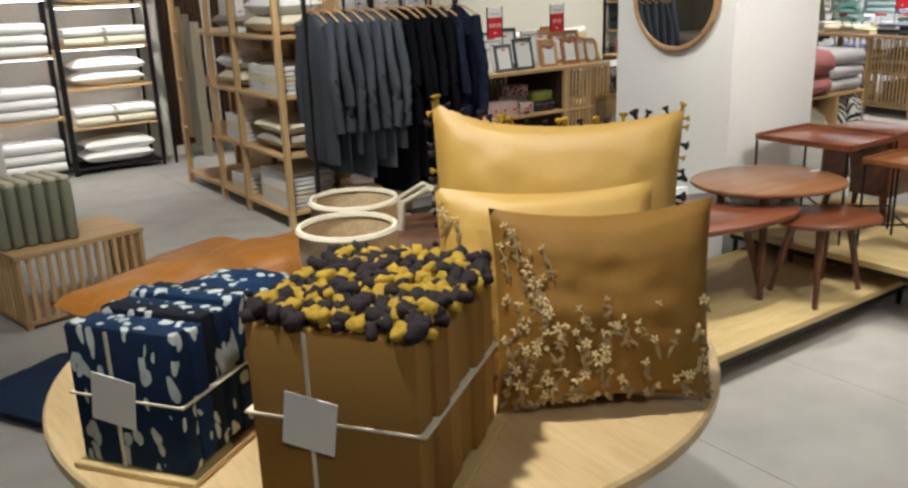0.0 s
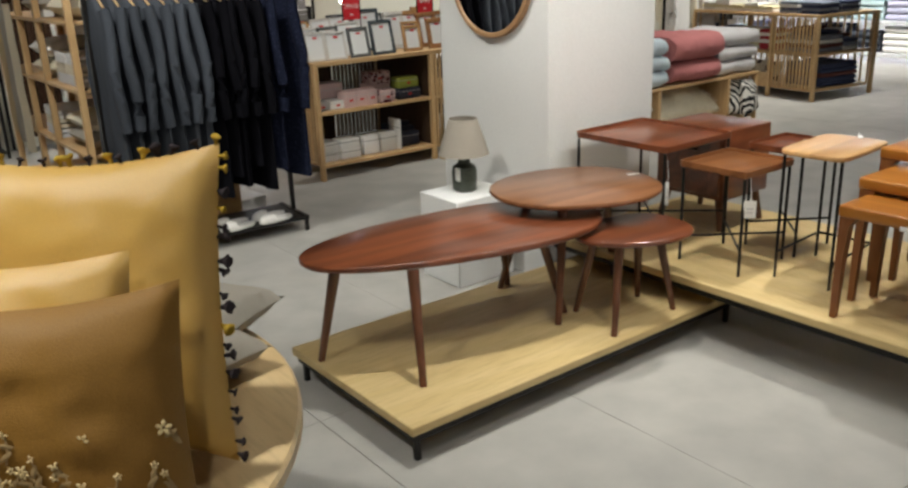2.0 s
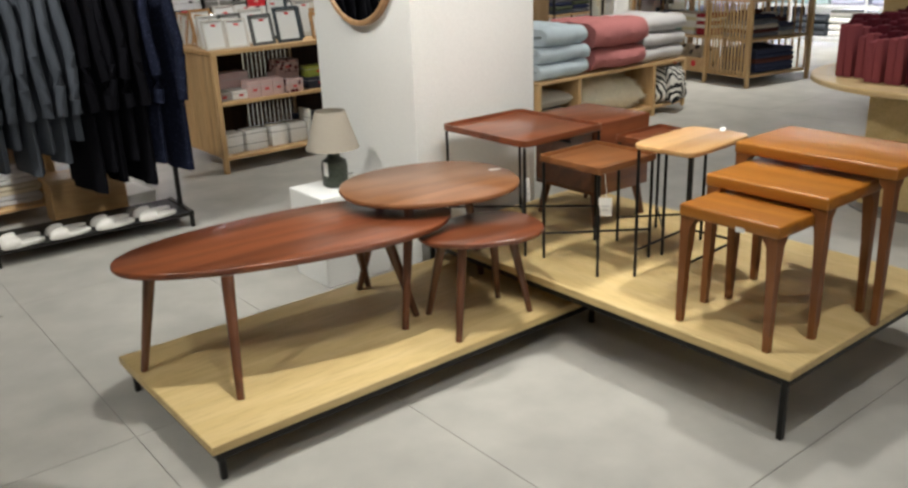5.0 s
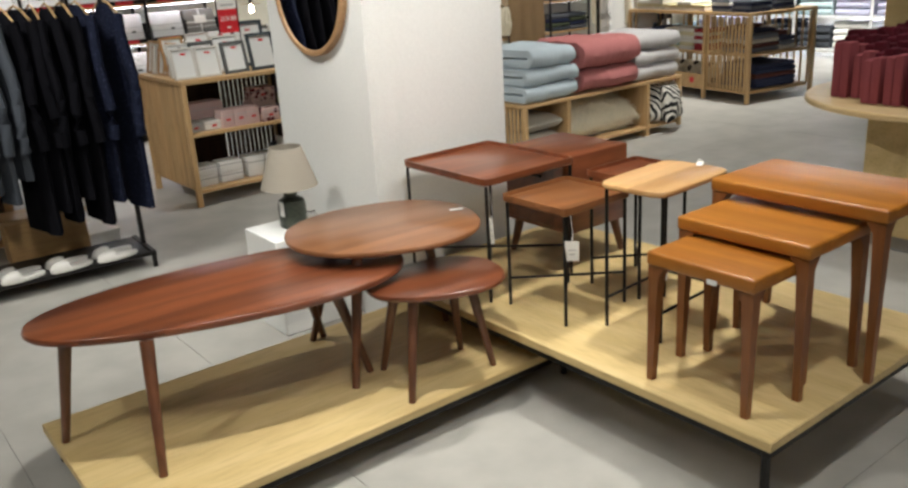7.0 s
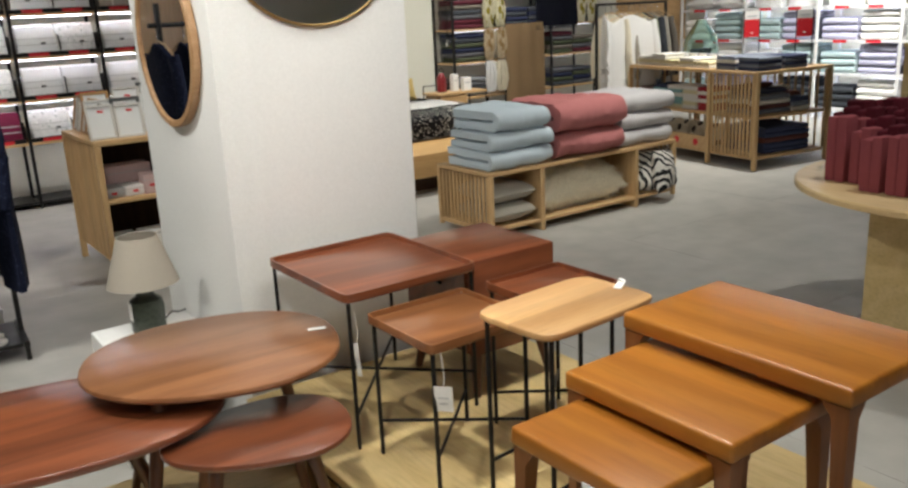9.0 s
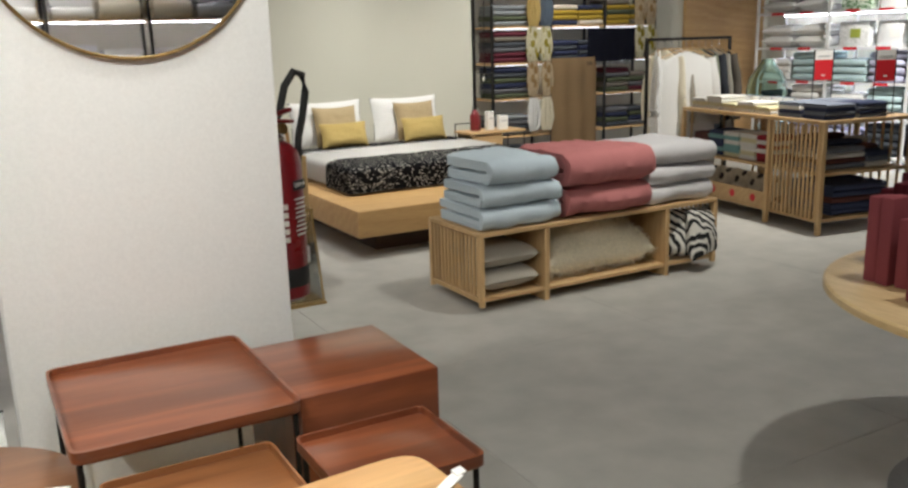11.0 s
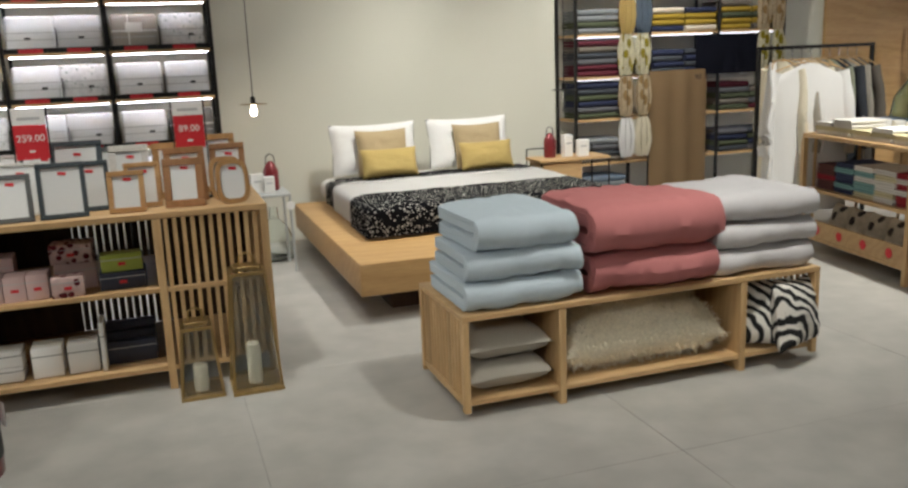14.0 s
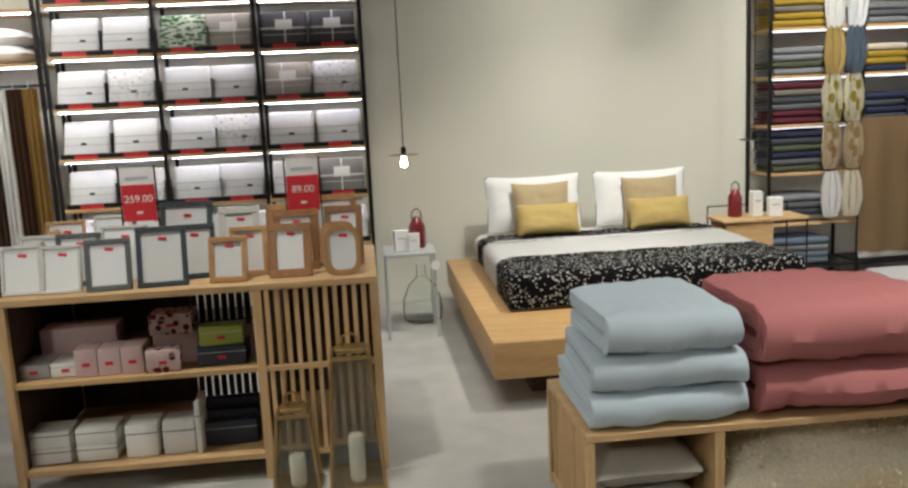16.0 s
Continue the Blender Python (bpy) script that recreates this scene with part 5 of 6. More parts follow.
def linen_block(x, y, z, w, d, h, rz, mats, label, seed, pom=False, ly=0.02):
    """Upright stack of folded table linen on a wooden tray, tied with string and a label."""
    o = thing("linen_bundle", x, y, z, rz, label, "linen")
    part("tray", span(-w / 2 - 0.012, w / 2 + 0.012, -d / 2 - 0.012, d / 2 + 0.012, 0, 0.012, 0.002), PLY, o, "wooden tray")
    n = 6
    for k in range(n):
        x0 = -w / 2 + w * k / n
        bm = box((x0 + w / n / 2, 0, 0.0125 + h / 2), (w / n * 0.98, d * (0.97 + 0.03 * math.sin(k * 2 + seed)), h * (0.97 + 0.03 * math.cos(k * 3 + seed))), 0.008, None, 2)
        part("folded_linen", bm, mats[k % len(mats)], o)
    part("string", span(-w / 2 - 0.003, w / 2 + 0.003, -d / 2 - 0.003, d / 2 + 0.003, h * 0.55, h * 0.562, 0), CREAM, o)
    part("string", span(-w / 2 - 0.003, -w / 2 - 0.0005, ly - 0.003, ly + 0.003, 0.013, h + 0.006, 0), CREAM, o)
    part("paper_label", box((-w * 0.5 - 0.006, ly, h * 0.55), (0.002, 0.085, 0.085), 0, rot=Euler((radians(8), 0, 0)).to_matrix()), WHITECARD, o, "white square paper label")
    if pom:
        rg = random.Random(seed)
        k = 0
        nx, ny = 21, 13
        protos = []
        for q in range(6):
            bm2 = bmesh.new()
            bmesh.ops.create_icosphere(bm2, subdivisions=2, radius=0.0095 + 0.0007 * q)
            for vv in bm2.verts:
                vv.co *= 1 + 0.75 * noise.noise(vv.co * 260 + Vector((q * 3, 0, 0)))
                vv.co.y *= 1.35
            protos.append(part("pompom", bm2, POMS[q % 2], o, sharp=180, at=Matrix.Translation((-w / 2 + 0.03 + 0.05 * q, -d / 2, h + 0.012))))
        for i in range(nx):
            for j in range(ny):
                px_ = -w / 2 + w * (i + 0.5) / nx + rg.uniform(-0.007, 0.007)
                py_ = -d / 2 + d * (j + 0.5) / ny + rg.uniform(-0.007, 0.007)
                yel = (noise.noise(Vector((i * 0.42, j * 0.55, 4))) > 0.10) != (rg.random() < 0.16)
                m = Matrix.Translation((px_, py_, h + 0.014 + rg.uniform(0, 0.016))) @ Euler((rg.uniform(-1, 1), rg.uniform(-1, 1), rg.uniform(0, 6))).to_matrix().to_4x4()
                shared("pompom", protos[2 * rg.randrange(3) + (0 if yel else 1)], o, m)
    return o


DENIMS = [patterned("indigo_shibori_%d" % i, c, (0.50, 0.56, 0.54), 34, cc, "F1", (1, 1, 0.5), 2.2) for i, (c, cc) in enumerate((((0.012, 0.026, 0.06), 0.37), ((0.012, 0.032, 0.08), 0.35), ((0.014, 0.017, 0.024), 0.30)))]
TANLINEN = [cloth("tan_linen_%d" % i, c, 0.08) for i, c in enumerate(((0.29, 0.155, 0.042), (0.25, 0.13, 0.036), (0.33, 0.18, 0.05)))]
linen_block(0.149, 0.927, T1, 0.34, 0.285, 0.298, 35, TANLINEN, "bundle of tan table linen topped with yellow and black pompoms", 81, pom=True, ly=0.035)
linen_block(-0.096, 1.229, T1, 0.24, 0.22, 0.25, 35, DENIMS, "bundle of indigo and white dyed table linen", 82)
flat_cushion(0.08, 1.38, T1, 0.28, 0.28, 0.22, 35, DENIMS[1], 83, "indigo and white dyed cushion on the table")
flat_cushion(0.95, 4.05, 0.0, 0.62, 0.62, 0.16, 20, LEATHER, 76, "tan leather floor cushion", "floor_cushion")
flat_cushion(-0.02, 3.05, 0.0, 0.46, 0.46, 0.12, 30, cloth("navy_cotton", (0.02, 0.035, 0.07), 0.1), 77, "navy cotton floor cushion", "floor_cushion")
BROWN = surface("brown_leather", (0.13, 0.055, 0.028), 0.5, 0, 140, 5, 0.12, 0.2)


def bag(x, y, z, w, d, h, rz, mat, label):
    o = thing("storage_bag", x, y, z, rz, label, "bag")
    part("body", soft_slab(w, d, h, 10, 5, 0.1, 0.01), mat, o)
    for s in (-1, 1):
        part("handle", tube([(-0.07, s * 0.03, h * 0.98), (-0.06, s * 0.03, h + 0.07), (0, s * 0.03, h + 0.10), (0.06, s * 0.03, h + 0.07), (0.07, s * 0.03, h * 0.98)], 0.008, 8), CREAM, o)
    return o


bag(0.70, 1.62, T1, 0.34, 0.26, 0.17, -25, BROWN, "dark brown leather bag with pale handles on the table")

# ---- second round table with wrapped boxes ----
T2 = 0.68
round_table(5.62, 1.42, 0.65, T2, 0.37, "round beech display table stacked with burgundy wrapped towels", True)
MAROON = cloth("burgundy_towel", (0.082, 0.011, 0.018), 0.12, 0.85, rand=0.2)
PALEPINK = cloth("rose_towel", (0.26, 0.065, 0.075), 0.1)


def towel_slab(w, d, h, seed):
    """A towel folded to an upright slab with crisp, slightly uneven edges."""
    bm = box((0, 0, h / 2), (w, d, h), 0.007, None, 2)
    for v in bm.verts:
        q = noise.noise(v.co * 14 + Vector((seed, seed * 0.7, 0))) * 0.004
        v.co += Vector((q, q, q if v.co.z > h / 2 else 0))
    return bm


rg = random.Random(9)
for i in range(10):
    for j in range(10):
        px_, py_ = 5.62 - 0.42 + 0.1 * i, 1.42 - 0.45 + 0.1 * j
        if math.hypot(px_ - 5.62, py_ - 1.42) > 0.48:
            continue
        hh = 0.15 + 0.0085 * (i + j) + 0.02 * ((i * 3 + j) % 2) + rg.uniform(0, 0.015)
        pale = (i == 0 and j >= 5) or (i == 1 and j >= 7) or (i == 2 and j == 8)
        o = thing("wrapped_towel", px_, py_, T2, rg.uniform(-4, 4), ("rose pink" if pale else "burgundy") + " rolled towel standing upright on the table", "towel", "towels standing on the round table")
        part("roll", towel_slab(0.08, 0.042, hh, i * 7 + j), PALEPINK if pale else MAROON, o)
        part("roll", towel_slab(0.077, 0.041, hh * rg.uniform(0.9, 1.0), i * 7 + j + 60), PALEPINK if pale else MAROON, o, at=Matrix.Translation((0.003, 0.0435, 0)))
wp = thing("display_cabinet", 7.63, 2.24, 0, 0, "tall plain plywood display cabinet behind the round table", "cabinet")
part("body", span(-0.38, 0.3, -0.35, 0.33, 0, 1.065, 0.004), PLYY, wp)
part("top_board", span(-0.385, 0.305, -0.355, 0.335, 1.0655, 1.09, 0.003), PLYY, wp)

# ---- clothes rack with shoes ----
rk = thing("clothes_rack", 1.62, 4.17, 0, -3, "black metal clothes rack with a low shoe shelf", "rack")
RL, RD = 1.0, 0.36
for x in (0.02, RL - 0.02):
    part("post", span(x - 0.011, x + 0.011, -0.011, 0.011, 0.09, 1.50, 0.001), BLACKMETAL, rk)
    part("foot", span(x - 0.012, x + 0.012, -RD / 2, RD / 2, 0.065, 0.089, 0.001), BLACKMETAL, rk)
    for y in (-RD / 2 + 0.012, RD / 2 - 0.012):
        part("leg", span(x - 0.01, x + 0.01, y - 0.01, y + 0.01, 0, 0.0645, 0.001), BLACKMETAL, rk)
part("shoe_shelf", span(0.035, RL - 0.035, -RD / 2 + 0.002, RD / 2 - 0.002, 0.066, 0.084, 0.001), BLACKMETAL, rk)
part("hanging_rail", rod((0.0, 0, 1.40), (RL + 0.03, 0, 1.40), 0.011, n=12), BLACKMETAL, rk)


def garment(x, y, rail, mat, seed, label, length=0.92, width=0.40, sleeves=True, group="clothes on the rack", rz=0):
    """A robe or jacket on a hanger; its shoulders run across the rail."""
    o = thing("hanging_garment", x, y, 0, rz, label, "garment", group)
    hk = tube([(0, 0, rail - 0.07), (0, 0, rail - 0.02), (0, 0.018, rail + 0.006), (0, 0.0, rail + 0.016), (0, -0.016, rail + 0.006)], 0.0025, 6)
    part("hook", hk, CHROME, o)
    part("hanger", tube([(0, -width * 0.45, rail - 0.13), (0, -width * 0.2, rail - 0.085), (0, 0, rail - 0.07), (0, width * 0.2, rail - 0.085), (0, width * 0.45, rail - 0.13)], 0.005, 6), PINE, o)
    bm = bmesh.new()
    n, mz = 28, 16
    rings = []
    for j in range(mz + 1):
        v = j / mz
        z = rail - 0.08 - length * v
        wv = width * (0.30 + 0.70 * min(v / 0.09, 1) ** 0.7) * (1 + 0.10 * v)
        tv = 0.022 + 0.020 * min(v / 0.25, 1)
        ring = []
        for i in range(n):
            a = 2 * math.pi * i / n
            fold = 0.012 * math.sin(a * 5 + seed) * v + 0.010 * noise.noise(Vector((math.cos(a) * 2, math.sin(a) * 2, v * 3 + seed)))
            ring.append(bm.verts.new((math.cos(a) * (tv + fold), math.sin(a) * wv / 2 + fold, z + 0.02 * abs(math.sin(a)) * (-1 if v < 0.1 else 0))))
        rings.append(ring)
    for a, b in zip(rings, rings[1:]):
        for i in range(n):
            bm.faces.new((a[i], b[i], b[(i + 1) % n], a[(i + 1) % n]))
    bm.faces.new(rings[0])
    bm.faces.new(rings[-1][::-1])
    part("body", bm, mat, o)
    if sleeves:
        for s in (-1, 1):
            pts = []
            for k in range(9):
                t_ = k / 8
                pts.append((0.012 * math.sin(k + seed), s * (width * 0.44 + 0.05 * math.sin(t_ * 2.2) + 0.02 * t_), rail - 0.14 - 0.56 * t_))
            sb = tube(pts, 0.042, 12)
            for vv in sb.verts:
                vv.co.x *= 0.62
                vv.co += Vector((0, 1, 0)) * 0.008 * noise.noise(vv.co * 9 + Vector((seed, 0, 0)))
            part("sleeve", sb, mat, o)
    return o


BLUEGREY = cloth("blue_grey_cotton", (0.058, 0.066, 0.08), 0.12, rand=0.12)
BLACKC = cloth("black_velvet", (0.006, 0.006, 0.008), 0.1, rand=0.2, spec=0.03)
NAVYC = patterned("navy_dot_cotton", (0.009, 0.012, 0.027), (0.03, 0.034, 0.07), 60, 0.25)
for k in range(14):
    gx = 0.065 + 0.0665 * k if k < 13 else 0.99
    mt, lab = (BLUEGREY, "blue-grey cotton robe on a hanger") if k < 7 else (BLACKC, "black robe on a hanger")
    if k > 11:
        mt, lab = NAVYC, "navy patterned robe on a hanger at the rack end"
    garment(1.62 + gx, 4.17 - gx * 0.052, 1.40, mt, k * 1.7, lab, (0.80, 0.86, 0.76, 0.9)[k % 4] + (0.14 if k >= 7 else 0), 0.42, rz=(k * 37 % 9) - 4)
SOLE = surface("white_slipper", (0.72, 0.70, 0.66), 0.8, grain=200)


def slipper(x, y, z, rz, label):
    o = thing("slipper", x, y, z, rz, label, "shoe", "slippers on the shoe shelf")
    part("sole", plate(ellipse(0, 0, 0.105, 0.038, 0, 28, 2.3), 0, 0.018, 0.005), SOLE, o)
    bm = bmesh.new()
    bmesh.ops.create_uvsphere(bm, u_segments=16, v_segments=10, radius=1)
    bmesh.ops.delete(bm, geom=[v for v in bm.verts if v.co.z < -0.05 or v.co.x > 0.45], context="VERTS")
    for v in bm.verts:
        v.co = Vector((v.co.x * 0.062 - 0.04, v.co.y * 0.037, v.co.z * 0.032 + 0.018))
    bmesh.ops.solidify(bm, geom=bm.faces[:], thickness=0.004)
    part("upper", bm, SOLE, o)
    return o


for k in range(4):
    for q in range(2):
        slipper(1.76 + 0.22 * k, 4.02 + 0.09 * q - 0.012 * k, 0.0845, 8, "white towelling slipper on the shoe shelf")

# ---- low timber chest and shoe box behind the rack ----
lc = thing("low_chest", 2.0, 4.39, 0, -3, "low brown timber chest standing behind the clothes rack", "chest")
part("body", span(0.01, 0.40, 0.01, 0.22, 0.03, 0.26, 0.003), OAK, lc)
part("top_board", span(0, 0.41, 0, 0.23, 0.2605, 0.282, 0.003), PINE, lc)
for x in (0.02, 0.36):
    part("foot", span(x, x + 0.03, 0.03, 0.19, 0, 0.0295, 0.001), OAK, lc)
sb_ = thing("shoe_box", 2.47, 4.40, 0, 6, "white card shoe box on the floor behind the rack", "box")
part("body", span(-0.06, 0.10, 0, 0.26, 0, 0.105, 0.003), WHITECARD, sb_)
part("lid", span(-0.063, 0.103, -0.003, 0.263, 0.0955, 0.12, 0.002), WHITECARD, sb_)

# ---- tall shelf with cushions behind the rack ----
cs = thing("tall_shelf", 1.67, 4.66, 0, 0, "tall open pine shelf stacked with cushions and bedding", "shelf")
SH = 1.75
ys_ = [0, 0.68, 1.14, 1.86]
for y in ys_:
    for x in (0.0, 0.40):
        part("post", span(x, x + 0.036, y - 0.018, y + 0.018, 0, SH, 0.002), PINEZ, cs)
for z in (0.10, 0.46, 0.82, 1.18, 1.72):
    for a, b in zip(ys_, ys_[1:]):
        part("shelf_board", span(0.002, 0.43, a + 0.019, b - 0.019, z - 0.02, z, 0.002), PINE, cs)
part("back_board", span(0.4365, 0.448, 0, 1.86, 0.08, SH, 0), PINEZ, cs)


def lying(x, y, z, w, d, t, rz, mat, seed, label, cat="cushion"):
    o = flat_cushion(x, y, z, w, d, t, rz, mat, seed, label)
    o["category"] = cat
    return o


sd = 200
for (yc, z, mats, t) in ((4.96, 1.18, (CREAM, WHITECLOTH), 0.12), (5.53, 1.18, (GREYLINEN,), 0.14), (4.96, 0.46, (GREYLINEN, CREAM), 0.11), (5.53, 0.82, (CREAM, WHITECLOTH), 0.12)):
    zz = z
    for m_ in mats:
        sd += 1
        lying(1.88, yc, zz, 0.42, 0.36, t, 90, m_, sd, "pale cushion lying on the tall shelf")
        zz += t * 0.86
for (yc, z, n_, w_) in ((4.85, 0.82, 3, 0.24), (5.10, 0.82, 3, 0.22), (4.96, 0.10, 4, 0.42), (5.53, 0.10, 2, 0.34), (5.53, 0.46, 3, 0.34)):
    for k in range(n_):
        sd += 1
        o = thing("folded_bedding", 1.87, yc, z + 0.001 + 0.058 * k, 90, ("white", "grey", "cream")[sd % 3] + " folded bedding on the tall shelf", "bedding", "folded bedding on the tall shelf")
        part("fabric", turned(folded(0.34, w_, 0.06, 2, sd, 0.004)), (WHITECLOTH, SETS[2], CREAM)[sd % 3], o)
for k in range(2):
    card_box(1.76, 5.42 + 0.16 * k, 1.181, (0.06, 0.14, 0.22), 0, WHITECARD, "pale boxed bedding on the tall shelf")
for k, mt in enumerate((CREAM, GREYLINEN, BEIGE)):
    o = hanging_cloth(1.68, 6.10 - 0.13 * k + 0.22, 1.42, 0.15, 0.95, mt, k, "pale cotton towel hung on the tall shelf", 0.05, "hanging_towel", "towel")
    o.matrix_basis = pose(1.655, 5.95 + 0.16 * k, 0.30 + 0.05 * k, 0, 0, -90)

# ---- lit wall shelf with pillows ----
steel_shelf(1.04, [0.72], [0.06, 0.40, 0.72, 1.05, 1.38, 1.72, 2.07], 7.425, 0.37, "black steel wall shelf lit by LED strips, full of white pillows", 2.4)
for r_, z in enumerate((0.06, 0.40, 0.72, 1.05, 1.38, 1.72)):
    if r_ % 2 == 0:
        for k in range(2):
            sd += 1
            lying(1.40 + 0.02 * k, 7.61, z + 0.10 * k, 0.60, 0.34, 0.12, 0, WHITECLOTH, sd, "white pillow lying on the lit wall shelf", "pillow")
    else:
        for q in range(2):
            for k in range(2):
                sd += 1
                o = thing("folded_bedding", 1.24 + 0.34 * q, 7.60, z + 0.001 + 0.075 * k, 0, "white folded bedding on the lit wall shelf", "bedding", "folded bedding on the wall shelf")
                part("fabric", turned(folded(0.34, 0.31, 0.075, 2, sd, 0.004)), WHITECLOTH if k else CREAM, o)
steel_shelf(0.30, [0.72], [0.06, 0.5, 1.0, 1.45, 1.9], 7.425, 0.37, "black steel wall shelf lit by LED strips, with white bedding", 2.4)
for r_, z in enumerate((0.06, 0.5, 1.0, 1.45)):
    for k in range(3):
        sd += 1
        o = thing("folded_bedding", 0.66, 7.60, z + 0.001 + 0.085 * k, 0, "white folded bedding on the lit wall shelf", "bedding", "folded bedding on the wall shelf")
        part("fabric", turned(folded(0.34, 0.60, 0.085, 2, sd, 0.004)), WHITECLOTH, o)
CURT = [cloth("brown_curtain", (0.075, 0.04, 0.025), 0.1), cloth("tan_curtain", (0.34, 0.20, 0.06), 0.1), WHITECLOTH]
for k in range(7):
    hanging_cloth(1.92 + 0.095 * k, 7.50 - 0.02 * (k % 2), 1.66, 0.10, 1.52, CURT[0] if k < 4 else CURT[(2, 0, 1)[k - 4]], 20 + k, ("dark brown", "tan", "white")[0 if k < 4 else (2, 0, 1)[k - 4]] + " curtain length hung from the wall rail", 0.02, "hanging_curtain", "curtain")
rl = thing("curtain_rail", 1.86, 7.52, 1.68, 0, "black metal rail with white hangers on the wall", "rail")
part("bar", rod((0, 0, 0), (0.74, 0, 0), 0.009), BLACKMETAL, rl)
for k in range(3):
    part("bracket", rod((0.02 + 0.25 * k, 0, 0), (0.02 + 0.25 * k, 0.28, 0), 0.007), BLACKMETAL, rl)
for k in range(7):
    part("hanger", tube([(0.05 + 0.095 * k, -0.03, -0.03), (0.05 + 0.095 * k, 0, 0.03), (0.05 + 0.095 * k, 0.03, -0.03)], 0.005, 6), WHITEMETAL, rl)

steel_shelf(1.87, [0.72], [1.82, 2.16], 7.425, 0.37, "black steel wall shelf over the curtains with white pillows", 2.4)
for k in range(2):
    lying(2.23, 7.61, 1.821 + 0.10 * k, 0.60, 0.34, 0.12, 0, WHITECLOTH, 270 + k, "white pillow lying on the shelf over the curtains", "pillow")

# ---- lit shelf on the rear wall ----
rs2, rx = steel_shelf(0.0, [0.8] * 5, [0.06, 0.45, 0.85, 1.25, 1.65, 2.05, 2.45], 0.0, 0.37, "black steel wall shelf lit by LED strips along the rear wall", 2.6)
rs2.matrix_basis = pose(5.3, -3.19, 0, 0, 0, 180)
for b in range(5):
    for r_, z in enumerate((0.45, 0.85, 1.25, 1.65, 2.05)):
        for q in range(2):
            sd += 1
            o = thing("folded_bedding", 5.3 - 0.8 * b - 0.22 - 0.37 * q, -3.39, z + 0.001, 180, ("white", "grey", "cream")[sd % 3] + " folded bedding on the rear wall shelf", "bedding", "folded bedding on the rear shelf")
            part("fabric", turned(folded(0.30, 0.32, 0.16 + 0.04 * (sd % 3), 3, sd, 0.004)), (WHITECLOTH, SETS[2], CREAM)[sd % 3], o)

# ---- slatted crate with linen ----
cr = thing("slatted_crate", 0.27, 4.15, 0, 12, "low slatted timber crate with folded linen on top", "crate")
part("top_board", span(-0.31, 0.31, -0.2, 0.2, 0.335, 0.36, 0.003), PINE, cr)
part("bottom_board", span(-0.30, 0.30, -0.19, 0.19, 0.02, 0.04, 0.003), PINE, cr)
slats_row(cr, 14, (-0.29, -0.19, 0.1875), (0.29, -0.19, 0.1875), (0.02, 0.014, 0.293), PINEZ)
slats_row(cr, 8, (-0.30, -0.16, 0.1875), (-0.30, 0.17, 0.1875), (0.014, 0.02, 0.293), PINEZ)
slats_row(cr, 8, (0.30, -0.16, 0.1875), (0.30, 0.17, 0.1875), (0.014, 0.02, 0.293), PINEZ)
for sx in (-1, 1):
    for sy in (-1, 1):
        part("foot", box((sx * 0.28, sy * 0.17, 0.0095), (0.03, 0.03, 0.0185), 0.002), PINEZ, cr)
SAGE = cloth("sage_linen", (0.26, 0.27, 0.20), 0.1, rand=0.1)
for k in range(6):
    o = thing("folded_linen", -0.02 + 0.058 * k, 4.13, 0.361, 12, "sage green linen folded upright on the crate", "linen", "linen on the crate")
    part("fabric", box((0, 0, 0.14), (0.05, 0.26, 0.28), 0.018, None, 3), SAGE, o)
    part("lace", box((0, 0, 0.29), (0.044, 0.25, 0.025), 0.01, None, 2), CREAM, o, "cream lace edge")
lk = thing("white_chest", -0.25, 5.35, 0, 0, "white painted display chest with linen cushions on top", "chest")
part("body", span(-0.5, 0.45, -0.3, 0.3, 0, 0.72, 0.004), PILLARPAINT, lk)
part("top_board", span(-0.51, 0.46, -0.31, 0.31, 0.7205, 0.745, 0.003), PILLARPAINT, lk)
for k in range(2):
    lying(0.0, 5.25, 0.746 + 0.09 * k, 0.42, 0.42, 0.11, 0, (SAGE, GREYLINEN)[k], 260 + k, "sage linen cushion on the white chest")
leaning("display_cushion", 0.08, 5.42, 0.93, 0.42, 0.42, 0.13, 12, SAGE, 264, "sage linen cushion leaning on the white chest", -10)

# ---- picture frames, signs and gifts on the console ----
FRW = {"grey": surface("grey_painted_wood", (0.10, 0.105, 0.105), 0.6, grain=90), "slate": surface("slate_painted_wood", (0.045, 0.06, 0.07), 0.6, grain=90),
       "white": surface("white_painted_wood", (0.62, 0.60, 0.56), 0.6, grain=90), "pale": PALEACACIA, "brown": wood("frame_walnut", (0.26, 0.12, 0.045), (0.36, 0.18, 0.075), "z"),
       "honey": wood("frame_honey", (0.36, 0.19, 0.07), (0.47, 0.27, 0.11), "z")}
INSERT = surface("frame_insert", (0.74, 0.75, 0.74), 0.35, grain=200, var=0.03, bump=0.0)


